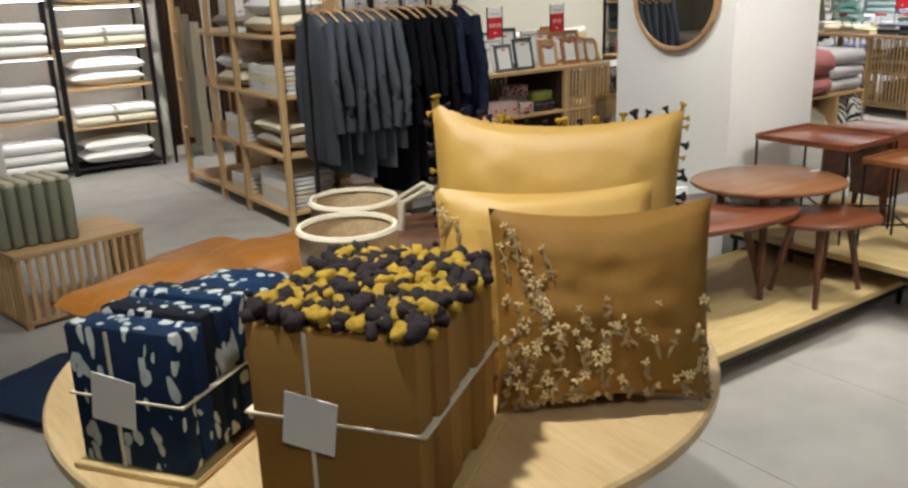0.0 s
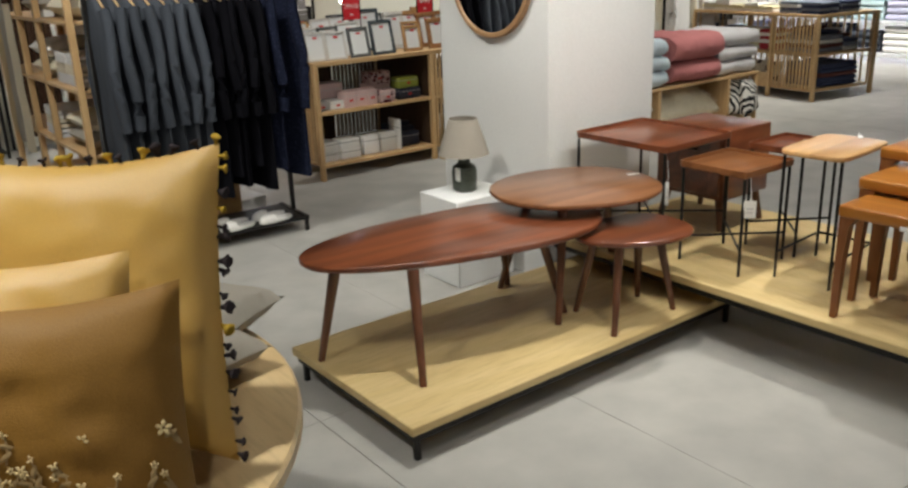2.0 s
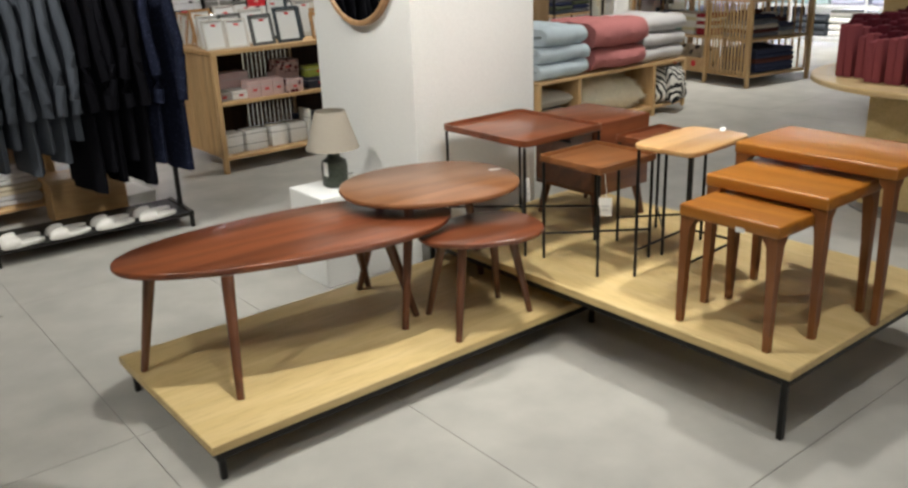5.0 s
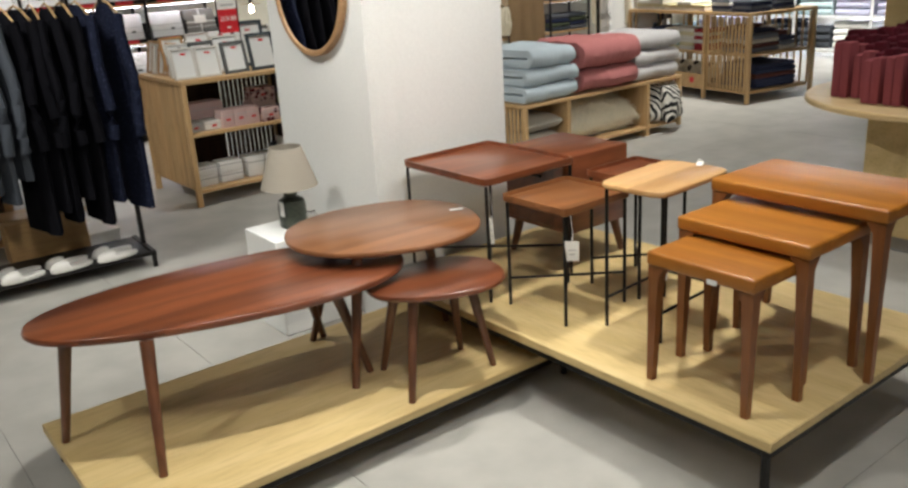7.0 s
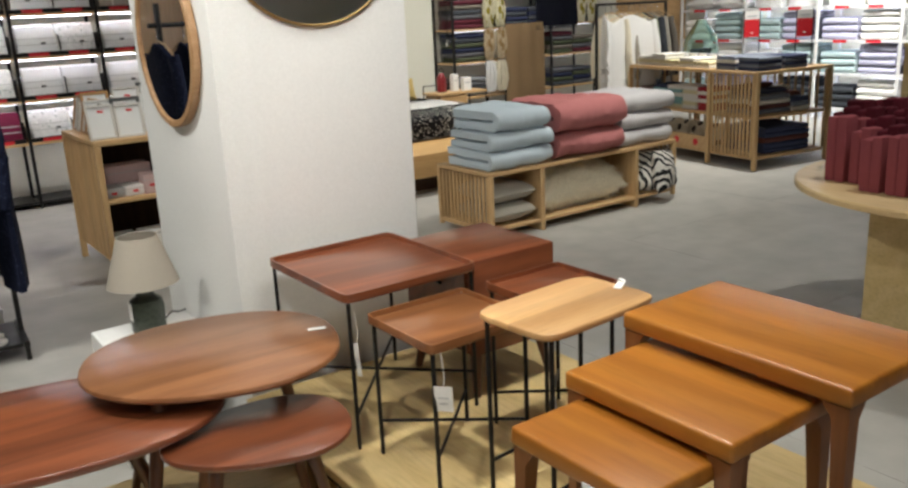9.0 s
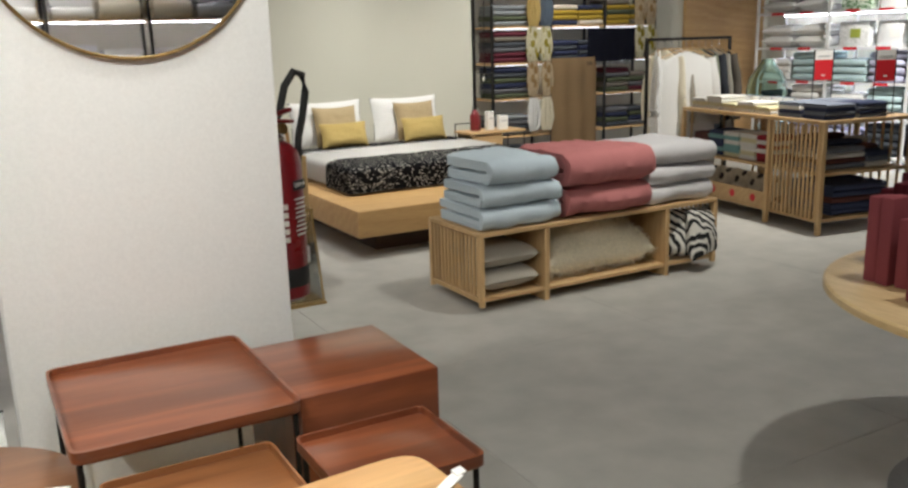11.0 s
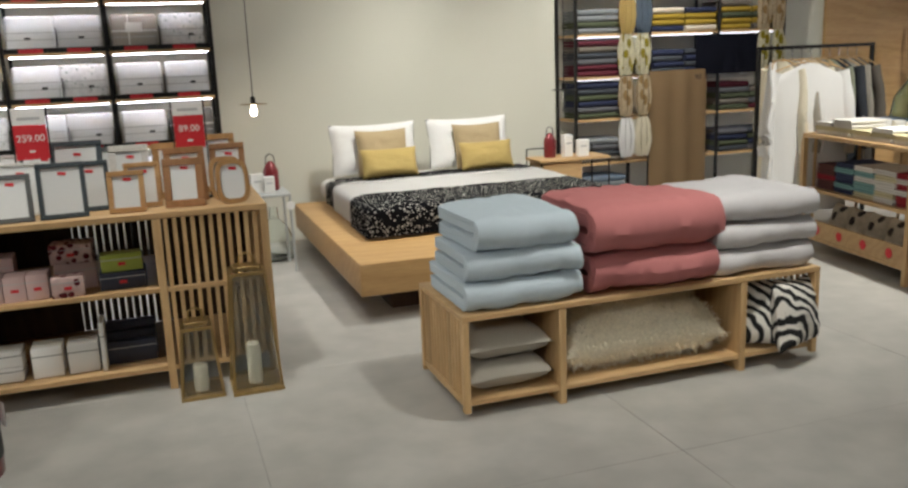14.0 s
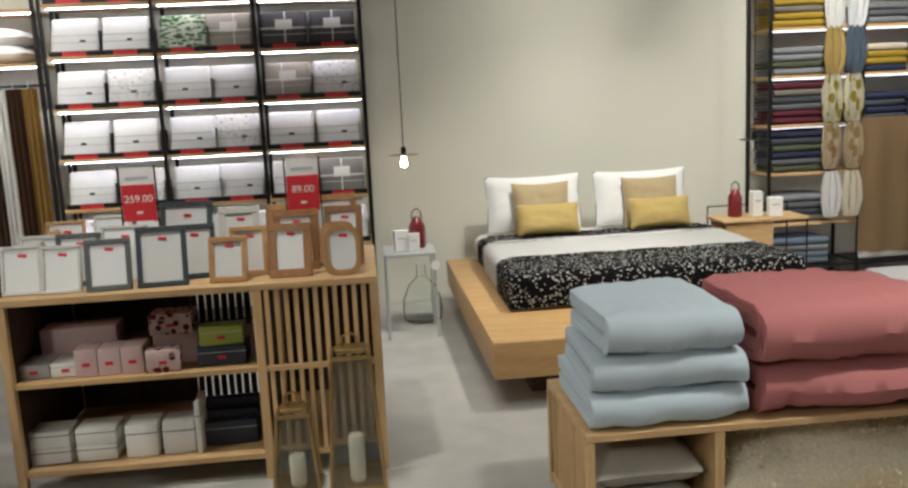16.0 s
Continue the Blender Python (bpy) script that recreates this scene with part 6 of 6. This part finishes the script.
def picture_frame(x, y, z, w, h, rz, kind, bar=0.02, lean=12, label="", rounded=False):
    o = thing("picture_frame", label=label or kind + " wooden picture frame standing on the console", category="picture frame", group="picture frames on the console")
    o.matrix_basis = pose(x, y, z, -lean, 0, rz)
    m = FRW[kind]
    if rounded:
        out = ellipse(0, h / 2, w / 2, h / 2, 0, 40, 3.6)
        inn = ellipse(0, h / 2, w / 2 - bar, h / 2 - bar, 0, 40, 3.6)
        bm = bmesh.new()
        rs = [[bm.verts.new((a, yy, b)) for a, b in ol] for ol, yy in ((out, 0.008), (out, -0.008), (inn, -0.008), (inn, 0.008))]
        for a, b in zip(rs, rs[1:] + rs[:1]):
            for i in range(40):
                bm.faces.new((a[i], a[(i + 1) % 40], b[(i + 1) % 40], b[i]))
        bmesh.ops.recalc_face_normals(bm, faces=bm.faces)
        part("frame", bm, m, o)
    else:
        for q in (0, h - bar):
            part("frame_bar", span(-w / 2, w / 2, -0.009, 0.009, q, q + bar, 0.002), m, o)
        for s in (-w / 2, w / 2 - bar):
            part("frame_bar", span(s, s + bar, -0.009, 0.009, bar + 0.0005, h - bar - 0.0005, 0.002), m, o)
    part("insert", span(-w / 2 + bar * 0.8, w / 2 - bar * 0.8, -0.001, 0.004, bar * 0.8, h - bar * 0.8, 0), INSERT, o, "pale grey paper insert")
    part("price_sticker", box((0.006, -0.0025, h * 0.80), (0.032, 0.002, 0.012), 0, rot=Euler((0, radians(6), 0)).to_matrix()), REDCARD, o, "red price sticker")
    part("strut", box((0, 0.035, h * 0.33), (0.03, 0.003, h * 0.66), 0, rot=Euler((radians(12), 0, 0)).to_matrix()), FRW["grey"], o)
    return o


CT = 0.801
for x, y, w, h, rz, kd, bar, rd in (
    (3.27, 4.88, 0.15, 0.19, 3, "white", 0.012, False), (3.30, 5.00, 0.16, 0.21, 0, "white", 0.012, False), (3.42, 4.87, 0.15, 0.185, -2, "white", 0.012, False),
    (3.45, 5.0, 0.17, 0.21, 4, "grey", 0.018, False), (3.60, 4.86, 0.17, 0.20, 5, "grey", 0.02, False), (3.62, 5.02, 0.18, 0.23, 0, "white", 0.012, False),
    (3.80, 4.87, 0.19, 0.235, 3, "slate", 0.02, False), (3.90, 5.0, 0.17, 0.22, 6, "slate", 0.02, False), (3.84, 5.14, 0.22, 0.30, -8, "slate", 0.022, False),
    (4.05, 4.87, 0.15, 0.18, -4, "pale", 0.022, False), (4.12, 4.98, 0.15, 0.20, 2, "pale", 0.02, False), (4.07, 5.1, 0.17, 0.27, 0, "white", 0.03, False),
    (4.29, 4.89, 0.17, 0.215, -2, "brown", 0.032, False), (4.31, 5.03, 0.18, 0.25, 5, "brown", 0.03, False), (4.27, 5.2, 0.2, 0.26, 0, "honey", 0.03, False),
    (4.50, 4.87, 0.145, 0.195, 6, "honey", 0.02, True), (4.48, 4.97, 0.15, 0.20, 3, "honey", 0.02, True), (4.50, 5.09, 0.16, 0.25, -4, "brown", 0.028, False),
    (4.46, 5.28, 0.2, 0.28, 2, "honey", 0.028, False), (3.34, 5.2, 0.16, 0.24, 5, "pale", 0.015, False), (3.52, 5.22, 0.16, 0.25, -3, "white", 0.012, False),
    (3.70, 5.25, 0.2, 0.27, 2, "grey", 0.018, False), (4.0, 5.3, 0.2, 0.25, 0, "grey", 0.018, False)):
    picture_frame(x + 0.015, y + 0.053, CT, w, h, rz, kd, bar, 12, "", rd)
for k in range(9):
    picture_frame(3.28 + 0.012 * (k % 2), 5.12 + 0.05 * k, CT, 0.15, 0.19 + 0.01 * (k % 3), -85, "pale" if k % 3 else "white", 0.012, 12, "thin pale picture frame in a row on the console")


def price_sign(x, y, z, text, rz=0):
    o = thing("price_sign", x, y, z, rz, "red price sign on a thin black stand", "sign")
    part("stand", span(-0.075, -0.069, -0.003, 0.003, 0.006, 0.46, 0), BLACKMETAL, o)
    part("stand", span(0.069, 0.075, -0.003, 0.003, 0.006, 0.46, 0), BLACKMETAL, o)
    part("base", span(-0.08, 0.08, -0.03, 0.03, 0, 0.0055, 0.001), BLACKMETAL, o)
    part("white_card", span(-0.066, 0.066, -0.002, 0.002, 0.385, 0.455, 0), WHITECARD, o, "white header card")
    part("red_card", span(-0.066, 0.066, -0.003, 0.001, 0.235, 0.384, 0), REDCARD, o, "red price card")
    part("print_line", span(-0.045, 0.045, -0.0035, -0.0022, 0.405, 0.417, 0), GREYCARD, o)
    if text:
        lettering(text, 0.042, WHITECARD, o, Matrix.Translation((0, -0.0035, 0.325)) @ Matrix.Rotation(radians(90), 4, "X"))
    part("print_line", span(-0.012, 0.012, -0.0042, -0.0032, 0.265, 0.275, 0), WHITECARD, o)
    return o


price_sign(3.70, 5.145, CT, "259.00", 0)
price_sign(4.36, 5.175, CT, "89.00", 0)

PINKBOX = surface("pink_card", (0.62, 0.44, 0.42), 0.6, grain=200, var=0.05)
GIFTPAT = patterned("red_flower_print", (0.62, 0.45, 0.42), (0.13, 0.02, 0.03), 30, 0.4)
GREENBOX = surface("green_card", (0.33, 0.38, 0.06), 0.5, grain=200, var=0.08)
NAVYBOX = surface("navy_card", (0.03, 0.035, 0.06), 0.5, grain=200)


def gift(x, y, z, s, rz, mat, label, tag=True):
    o = thing("gift_box", x + 0.01, y + 0.053, z, rz, label, "box", "boxes on the console shelves")
    part("body", box((0, 0, s[2] / 2), s, 0.004, None, 2), mat, o)
    # Black line on plain white boxes puts the shade at their lids into colour.
    part("lid_edge_shade", box((0, 0, s[2] * 0.72), (s[0] + 0.002, s[1] + 0.002, 0.003), 0), RUBBER if mat == WHITECARD and not tag else GREYCARD, o)
    if tag:
        part("price_sticker", box((0, -s[1] / 2 - 0.0012, s[2] * 0.45), (0.03, 0.002, 0.014), 0), REDCARD, o, "red price sticker")
    return o


zs_ = 0.468
for k in range(3):
    gift(3.28 + 0.12 * k, 4.95, zs_, (0.115, 0.16, 0.055), 0, GREYCARD if k < 1 else WHITECARD, "low white gift box on the console shelf")
for k in range(4):
    gift(3.40 + 0.088 * k, 4.90, zs_ + 0.0 if k else zs_ + 0.056, (0.085, 0.12, 0.11), 0, PINKBOX, "pink gift box on the console shelf") if k else None
gift(3.40, 5.12, zs_, (0.3, 0.14, 0.15), 2, PINKBOX, "pink gift box on the console shelf", False)
gift(3.80, 5.02, zs_, (0.17, 0.14, 0.12), 6, PINKBOX, "pink gift box on the console shelf")
gift(3.80, 5.0, zs_ + 0.121, (0.17, 0.12, 0.085), -4, GIFTPAT, "flower print gift box on a pink one")
gift(3.78, 4.86, zs_, (0.13, 0.07, 0.09), 3, GIFTPAT, "flower print gift box on the console shelf")
gift(4.00, 4.94, zs_, (0.19, 0.15, 0.075), 0, NAVYBOX, "navy gift box on the console shelf")
gift(4.00, 4.93, zs_ + 0.0765, (0.17, 0.10, 0.075), 2, GREENBOX, "green gift box on a navy one")
zb = 0.111
for x, n_ in ((3.30, 2), (3.48, 2), (3.655, 1), (3.80, 1)):
    for k in range(n_):
        hh = 0.066 if n_ == 2 else 0.134
        gift(x, 4.94, zb + (hh + 0.002) * k, (0.155 if n_ == 2 else 0.125, 0.13, hh), 0, WHITECARD, "plain white gift box on the lower console shelf", False)
for k in range(3):
    gift(3.99, 4.95 + 0.06 * k, zb, (0.23, 0.05, 0.10 + 0.03 * k), 0, NAVYBOX, "dark flat gift box on the lower console shelf", False)
gift(3.885, 4.92, zb, (0.02, 0.14, 0.22), 0, WHITECARD, "white flat gift box standing on the lower console shelf", False)


def floor_lantern(x, y, w, d, h, label):
    o = thing("floor_lantern", x, y, 0, 0, label, "lantern", "brass lanterns beside the console")
    k = 0.66
    for sx in (-1, 1):
        for sy in (-1, 1):
            part("corner_bar", rod((sx * (w / 2 - 0.006), sy * (d / 2 - 0.006), 0.012), (sx * (w / 2 * k), sy * (d / 2 * k), h - 0.05), 0.006, n=6), BRASS, o)
    for z, s in ((0.008, 1.0), (h - 0.045, k + 0.03)):
        part("rim", lathe([(0.72 * w * s / 1.02, -0.007), (0.72 * w * s / 1.02, 0.007), (0.72 * w * s / 1.02 - 0.014, 0.007), (0.72 * w * s / 1.02 - 0.014, -0.007)], 4, closed=True), BRASS, o, at=Matrix.Translation((0, 0, z)) @ Matrix.Rotation(radians(45), 4, "Z"))
    part("base", box((0, 0, 0.006), (w * 0.94, d * 0.94, 0.008), 0.001), BRASS, o)
    part("cap", box((0, 0, h - 0.028), (w * 0.5, d * 0.5, 0.018), 0.003), BRASS, o)
    part("handle", tube([(-0.03, 0, h - 0.02), (-0.028, 0, h + 0.02), (0, 0, h + 0.035), (0.028, 0, h + 0.02), (0.03, 0, h - 0.02)], 0.005, 8), BRASS, o)
    for sx, sy in ((0, -1), (0, 1), (-1, 0), (1, 0)):
        bm = bmesh.new()
        a, b = w / 2 - 0.014, w / 2 * k - 0.006
        ya, yb = d / 2 - 0.008, d / 2 * k - 0.002
        if sy:
            vs = [(-a, sy * ya, 0.02), (a, sy * ya, 0.02), (b, sy * yb, h - 0.055), (-b, sy * yb, h - 0.055)]
        else:
            vs = [(sx * (a + 0.006), -ya + 0.006, 0.02), (sx * (a + 0.006), ya - 0.006, 0.02), (sx * (b + 0.004), yb - 0.006, h - 0.055), (sx * (b + 0.004), -yb + 0.006, h - 0.055)]
        bm.faces.new([bm.verts.new(v) for v in vs])
        bmesh.ops.solidify(bm, geom=bm.faces[:], thickness=0.002)
        p = part("pane", bm, GLASS, o, "clear glass pane")
        p.visible_shadow = False
    part("candle", lathe([(0.03, 0.0105), (0.031, 0.013), (0.031, 0.14 * h / 0.5 + 0.02), (0.027, 0.15 * h / 0.5 + 0.02)], 24), CREAM, o, "cream pillar candle")
    return o


floor_lantern(4.287, 4.757, 0.185, 0.17, 0.355, "small brass and glass lantern with a cream candle")
floor_lantern(4.52, 4.745, 0.22, 0.18, 0.575, "tall brass and glass lantern with a cream candle")

# ---- far slatted fixture with homeware ----
ff_ = thing("display_fixture", 8.096, 4.15, 0, -8.5, "slatted pine display fixture with linens on top", "shelf")
FW, FD, FH = 0.87, 1.62, 0.80
part("top_board", span(0, FW, 0, FD, FH - 0.028, FH, 0.003), PINE, ff_)
part("shelf_board", span(0.035, FW - 0.035, 0.04, FD - 0.04, 0.41, 0.432, 0.002), PINE, ff_)
part("bottom_board", span(0.035, FW - 0.035, 0.04, FD - 0.04, 0.08, 0.104, 0.002), PINE, ff_)
part("front_panel", span(0.036, 0.05, 0.57, FD - 0.04, 0.1045, 0.22, 0.002), PINE, ff_)
for y in (0.0, 0.53, FD - 0.034):
    for x in (0.0, FW - 0.034):
        part("post", span(x, x + 0.034, y, y + 0.034, 0, FH - 0.0285, 0.002), PINEZ, ff_)
slats_row(ff_, 12, (0.017, 0.06, 0.43), (0.017, 0.505, 0.43), (0.012, 0.018, 0.66))
slats_row(ff_, 20, (FW - 0.017, 0.06, 0.43), (FW - 0.017, FD - 0.06, 0.43), (0.012, 0.018, 0.66))
slats_row(ff_, 3, (0.10, FD - 0.016, 0.43), (FW - 0.1, FD - 0.016, 0.43), (0.018, 0.012, 0.66))


def on_fixture(x, y):
    a = radians(-8.5)
    return 8.096 + x * math.cos(a) - y * math.sin(a), 4.15 + x * math.sin(a) + y * math.cos(a)


LIN = [cloth("table_linen_%d" % i, c, 0.06) for i, c in enumerate(((0.70, 0.68, 0.64), (0.20, 0.36, 0.36), (0.05, 0.06, 0.11), (0.30, 0.03, 0.04), (0.62, 0.56, 0.36), (0.20, 0.22, 0.27), (0.12, 0.05, 0.045)))]
LNM = ["white", "teal", "navy", "red", "cream", "grey", "dark brown"]


def linen_pile(x, y, z, cols, w, d, th, seed, rz=-9):
    gx, gy = on_fixture(x, y)
    for k, c in enumerate(cols):
        o = thing("folded_linen", gx + 0.004 * math.sin(seed + 2 * k), gy, z + 0.001 + (th - 0.001) * k, rz + 2 * math.sin(seed + k), LNM[c] + " folded table linen on the display fixture", "linen", "linens on the display fixture")
        part("fabric", turned(folded(d, w, th, 2, seed + k, 0.002)), LIN[c], o)


for q, cols in enumerate(((2, 5, 2, 5), (5, 2, 0, 5))):
    linen_pile(0.16, 0.14 + 0.25 * q, FH, cols, 0.26, 0.22, 0.028, 300 + q * 9)
    linen_pile(0.45, 0.14 + 0.25 * q, FH, cols[::-1], 0.26, 0.22, 0.028, 340 + q * 9)
for q in range(5):
    linen_pile(0.16, 0.68 + 0.19 * q, FH, (0, 4, 0)[: 2 + q % 2] + ((0,) if q > 2 else ()), 0.24, 0.19, 0.028, 380 + q * 9)
    linen_pile(0.50, 0.68 + 0.19 * q, FH, (0, 0, 5)[: 3 - q % 2], 0.24, 0.19, 0.028, 420 + q * 9)
for q, cols in enumerate(((3, 3, 0, 3, 0, 3), (0, 4, 0, 0, 4, 0), (4, 1, 1, 0, 1, 0), (2, 1, 2, 2, 1, 2), (6, 6, 3, 6, 6))):
    linen_pile(0.20, 0.66 + 0.195 * q, 0.433, cols, 0.26, 0.19, 0.034, 460 + q * 9)
for q in range(4):
    linen_pile(0.30 + 0.06 * (q % 2), 0.16 + 0.1 * q, 0.433, (5, 6, 0, 5, 2, 6)[: 4 + q % 3], 0.40, 0.09, 0.04, 520 + q * 9)
    linen_pile(0.60, 0.14 + 0.1 * q, 0.433, (0, 5, 2, 6, 0)[: 3 + q % 3], 0.2, 0.09, 0.04, 560 + q * 9)
    linen_pile(0.45, 0.13 + 0.11 * q, 0.105, (2, 2, 6, 2, 2), 0.5, 0.1, 0.045, 600 + q * 9)
GLAZE = surface("white_glaze", (0.80, 0.79, 0.76), 0.25, 0, 120, 6, 0.03, 0.02)
SACK = patterned("printed_sack", (0.50, 0.44, 0.34), (0.05, 0.04, 0.04), 12, 0.35)
for q in range(5):
    gx, gy = on_fixture(0.19, 0.68 + 0.19 * q)
    leaning("small_cushion", gx, gy, 0.106, 0.20, 0.22, 0.10, 14, SACK, 640 + q, "small printed cotton cushion in the fixture", -99)
    gx, gy = on_fixture(0.032, 0.72 + 0.24 * q)
    if q < 4:
        rs_ = thing("round_sticker", gx, gy, 0.16, -99, "round red price sticker on the fixture front", "sticker")
        part("disc", lathe([(0.03, -0.001), (0.03, 0.001)], 20), REDCARD, rs_, at=Matrix.Rotation(radians(90), 4, "X"))
gx, gy = on_fixture(0.70, 1.40)
vs_ = thing("glass_vase", gx, gy, FH, 0, "wide clear glass vase on the display fixture", "vase")
part("body", lathe([(0.06, 0), (0.13, 0.012), (0.17, 0.09), (0.15, 0.22), (0.06, 0.35), (0.045, 0.38), (0.04, 0.378), (0.054, 0.345), (0.144, 0.218), (0.164, 0.09), (0.125, 0.016), (0.01, 0.014)], 32), GREENGLASS, vs_)
for q in range(7):
    gx, gy = on_fixture(0.33, 0.60 + 0.125 * q)
    cu = thing("ceramic_cup", gx, gy, FH, 20 * q, "plain white ceramic cup on the display fixture", "cup", "white cups on the display fixture")
    part("body", lathe([(0.03, 0), (0.036, 0.004), (0.04, 0.10), (0.037, 0.10), (0.033, 0.01), (0.004, 0.008)], 20), GLAZE, cu)
gx, gy = on_fixture(0.55, 0.62)
price_sign(gx, gy, FH, "", -30)
gx, gy = on_fixture(0.72, 0.20)
price_sign(gx, gy, FH, "", -30)

# ---- second clothes rack with white robes ----
rk2 = thing("clothes_rack", 8.16, 6.0, 0, 0, "black metal clothes rack hung with white robes", "rack")
for x in (0.0, 0.98):
    part("post", span(x - 0.012, x + 0.012, -0.012, 0.012, 0.02, 1.35, 0.001), BLACKMETAL, rk2)
    part("foot", span(x - 0.012, x + 0.012, -0.2, 0.2, 0, 0.0195, 0.001), BLACKMETAL, rk2)
part("hanging_rail", span(-0.012, 0.992, -0.012, 0.012, 1.3505, 1.374, 0.001), BLACKMETAL, rk2)
for k in range(10):
    lt = k < 6
    garment(8.28 + 0.08 * k, 6.0, 1.355, (WHITECLOTH, CREAM, GREYLINEN)[k % 3] if lt else (SAGE, BL[0], GREYLINEN, BL[5])[k - 6], 5 + k * 1.3,
            ("white cotton robe on a hanger" if lt else "muted cotton robe on a hanger"), 0.98 - 0.12 * (k % 3), 0.40, True, "robes on the far rack", (k * 29 % 30) - 40 if k == 0 else (k * 29 % 12) - 6)

garment(8.42, 5.80, 1.34, WHITECLOTH, 77.0, "white cotton robe hung facing outwards on the rack", 1.0, 0.52, True, "robes on the far rack", 72)

# ---- east side: timber wall panel and white lit shelving ----
pn = thing("timber_wall_panel", 9.9, 7.775, 0, 0, "oak veneer wall panel beside the white shelving", "panel")
part("veneer", span(0.40, 1.68, -0.02, 0.02, 0, 2.6, 0.003), OAK, pn)
WHITESTEEL = surface("white_steel", (0.72, 0.72, 0.72), 0.4, 0.1, 90, 5, 0.04, 0.02)


def white_shelf(y0, bays, zs, x=11.15, depth=0.5):
    o = thing("white_shelf", x, y0, 0, 0, "white steel wall shelf lit from above, with bedding and towels", "shelf")
    ys = [0]
    for b in bays:
        ys.append(ys[-1] + b)
    for y in ys:
        for xx in (0, depth - 0.024):
            part("upright", span(xx, xx + 0.024, y - 0.014, y + 0.014, 0, 2.6, 0.001), WHITESTEEL, o)
    for z in zs:
        for a, b in zip(ys, ys[1:]):
            part("shelf_board", span(0.002, depth, a + 0.015, b - 0.015, z - 0.025, z, 0.002), WHITESTEEL, o)
            part("led_strip", span(depth - 0.1, depth - 0.084, a + 0.04, b - 0.04, z - 0.034, z - 0.0255, 0), LED, o, "glowing white LED strip")
            if z > 0.8:
                for q in range(2):
                    part("price_strip", box((-0.002, a + (b - a) * (0.3 + 0.4 * q), z - 0.012), (0.002, 0.16, 0.03), 0), REDCARD, o, "red price strip")
    return o


WZ = [0.12, 0.5, 0.86, 1.22, 1.6, 2.0, 2.4]
WB = [0.95] * 5
white_shelf(2.72, WB, WZ)
LAV = cloth("lavender_bedding", (0.42, 0.42, 0.55), 0.06)
AQUA = cloth("aqua_towel", (0.42, 0.54, 0.56), 0.06)
sd = 700
for b in range(5):
    yb = 2.72 + 0.95 * b
    for r_, z in enumerate(WZ[:-1]):
        for q in range(2):
            yc = yb + 0.25 + 0.45 * q
            sd += 1
            if r_ >= 3 and b < 4:
                o = thing("bedding_set", 11.30, yc, z, -90, "white printed bedding pack on the white shelf", "bedding", "bedding packs on the white shelf")
                part("pack", box((0, 0, 0.13), (0.36, 0.12, 0.26), 0.02, None, 2), (PALEPRINT, WHITECLOTH, LEAFY, SETS[1])[sd % 4 if sd % 7 else 2], o)
                part("card", box((0.02, -0.062, 0.14), (0.12, 0.002, 0.09), 0), GREENBOX if sd % 3 == 0 else WHITECARD, o)
            elif r_ >= 3:
                for k in range(2):
                    lying(11.38, yc, z + 0.11 * k, 0.42, 0.40, 0.13, 90, WHITECLOTH, sd + k * 31, "white pillow on the white shelf", "pillow")
            else:
                for k in range(3 + (sd % 2)):
                    mt, nm = ((LAV, "lavender"), (AQUA, "aqua"), (WHITECLOTH, "white"), (BL[0], "charcoal"))[(b + r_ * 2 + q) % 4 if r_ < 2 else (b + q) % 3]
                    o = thing("folded_towel", 11.40, yc, z + 0.001 + 0.078 * k, -90, nm + " folded bedding on the white shelf", "bedding", "folded bedding on the white shelf")
                    part("fabric", turned(folded(0.40, 0.40, 0.078, 2, sd + k, 0.004)), mt, o)


# ---- floor slabs, each its own piece ----
def floor_slabs():
    fl = bpy.data.objects["floor"]
    xs = [XW, -1.3, 0.15, 1.585, 2.325, 4.45, 5.87, 7.3, 8.7, 10.1, XE]
    ys = [YS, -2.15, -0.77, 0.63, 2.03, 3.44, 4.85, 6.2, 7.4, YN]
    for i in range(len(xs) - 1):
        for j in range(len(ys) - 1):
            bm = span(xs[i] + 0.001, xs[i + 1] - 0.001, ys[j] + 0.001, ys[j + 1] - 0.001, -0.05, 0, 0.0008)
            part("floor_slab", bm, CONCRETE, fl)


floor_slabs()
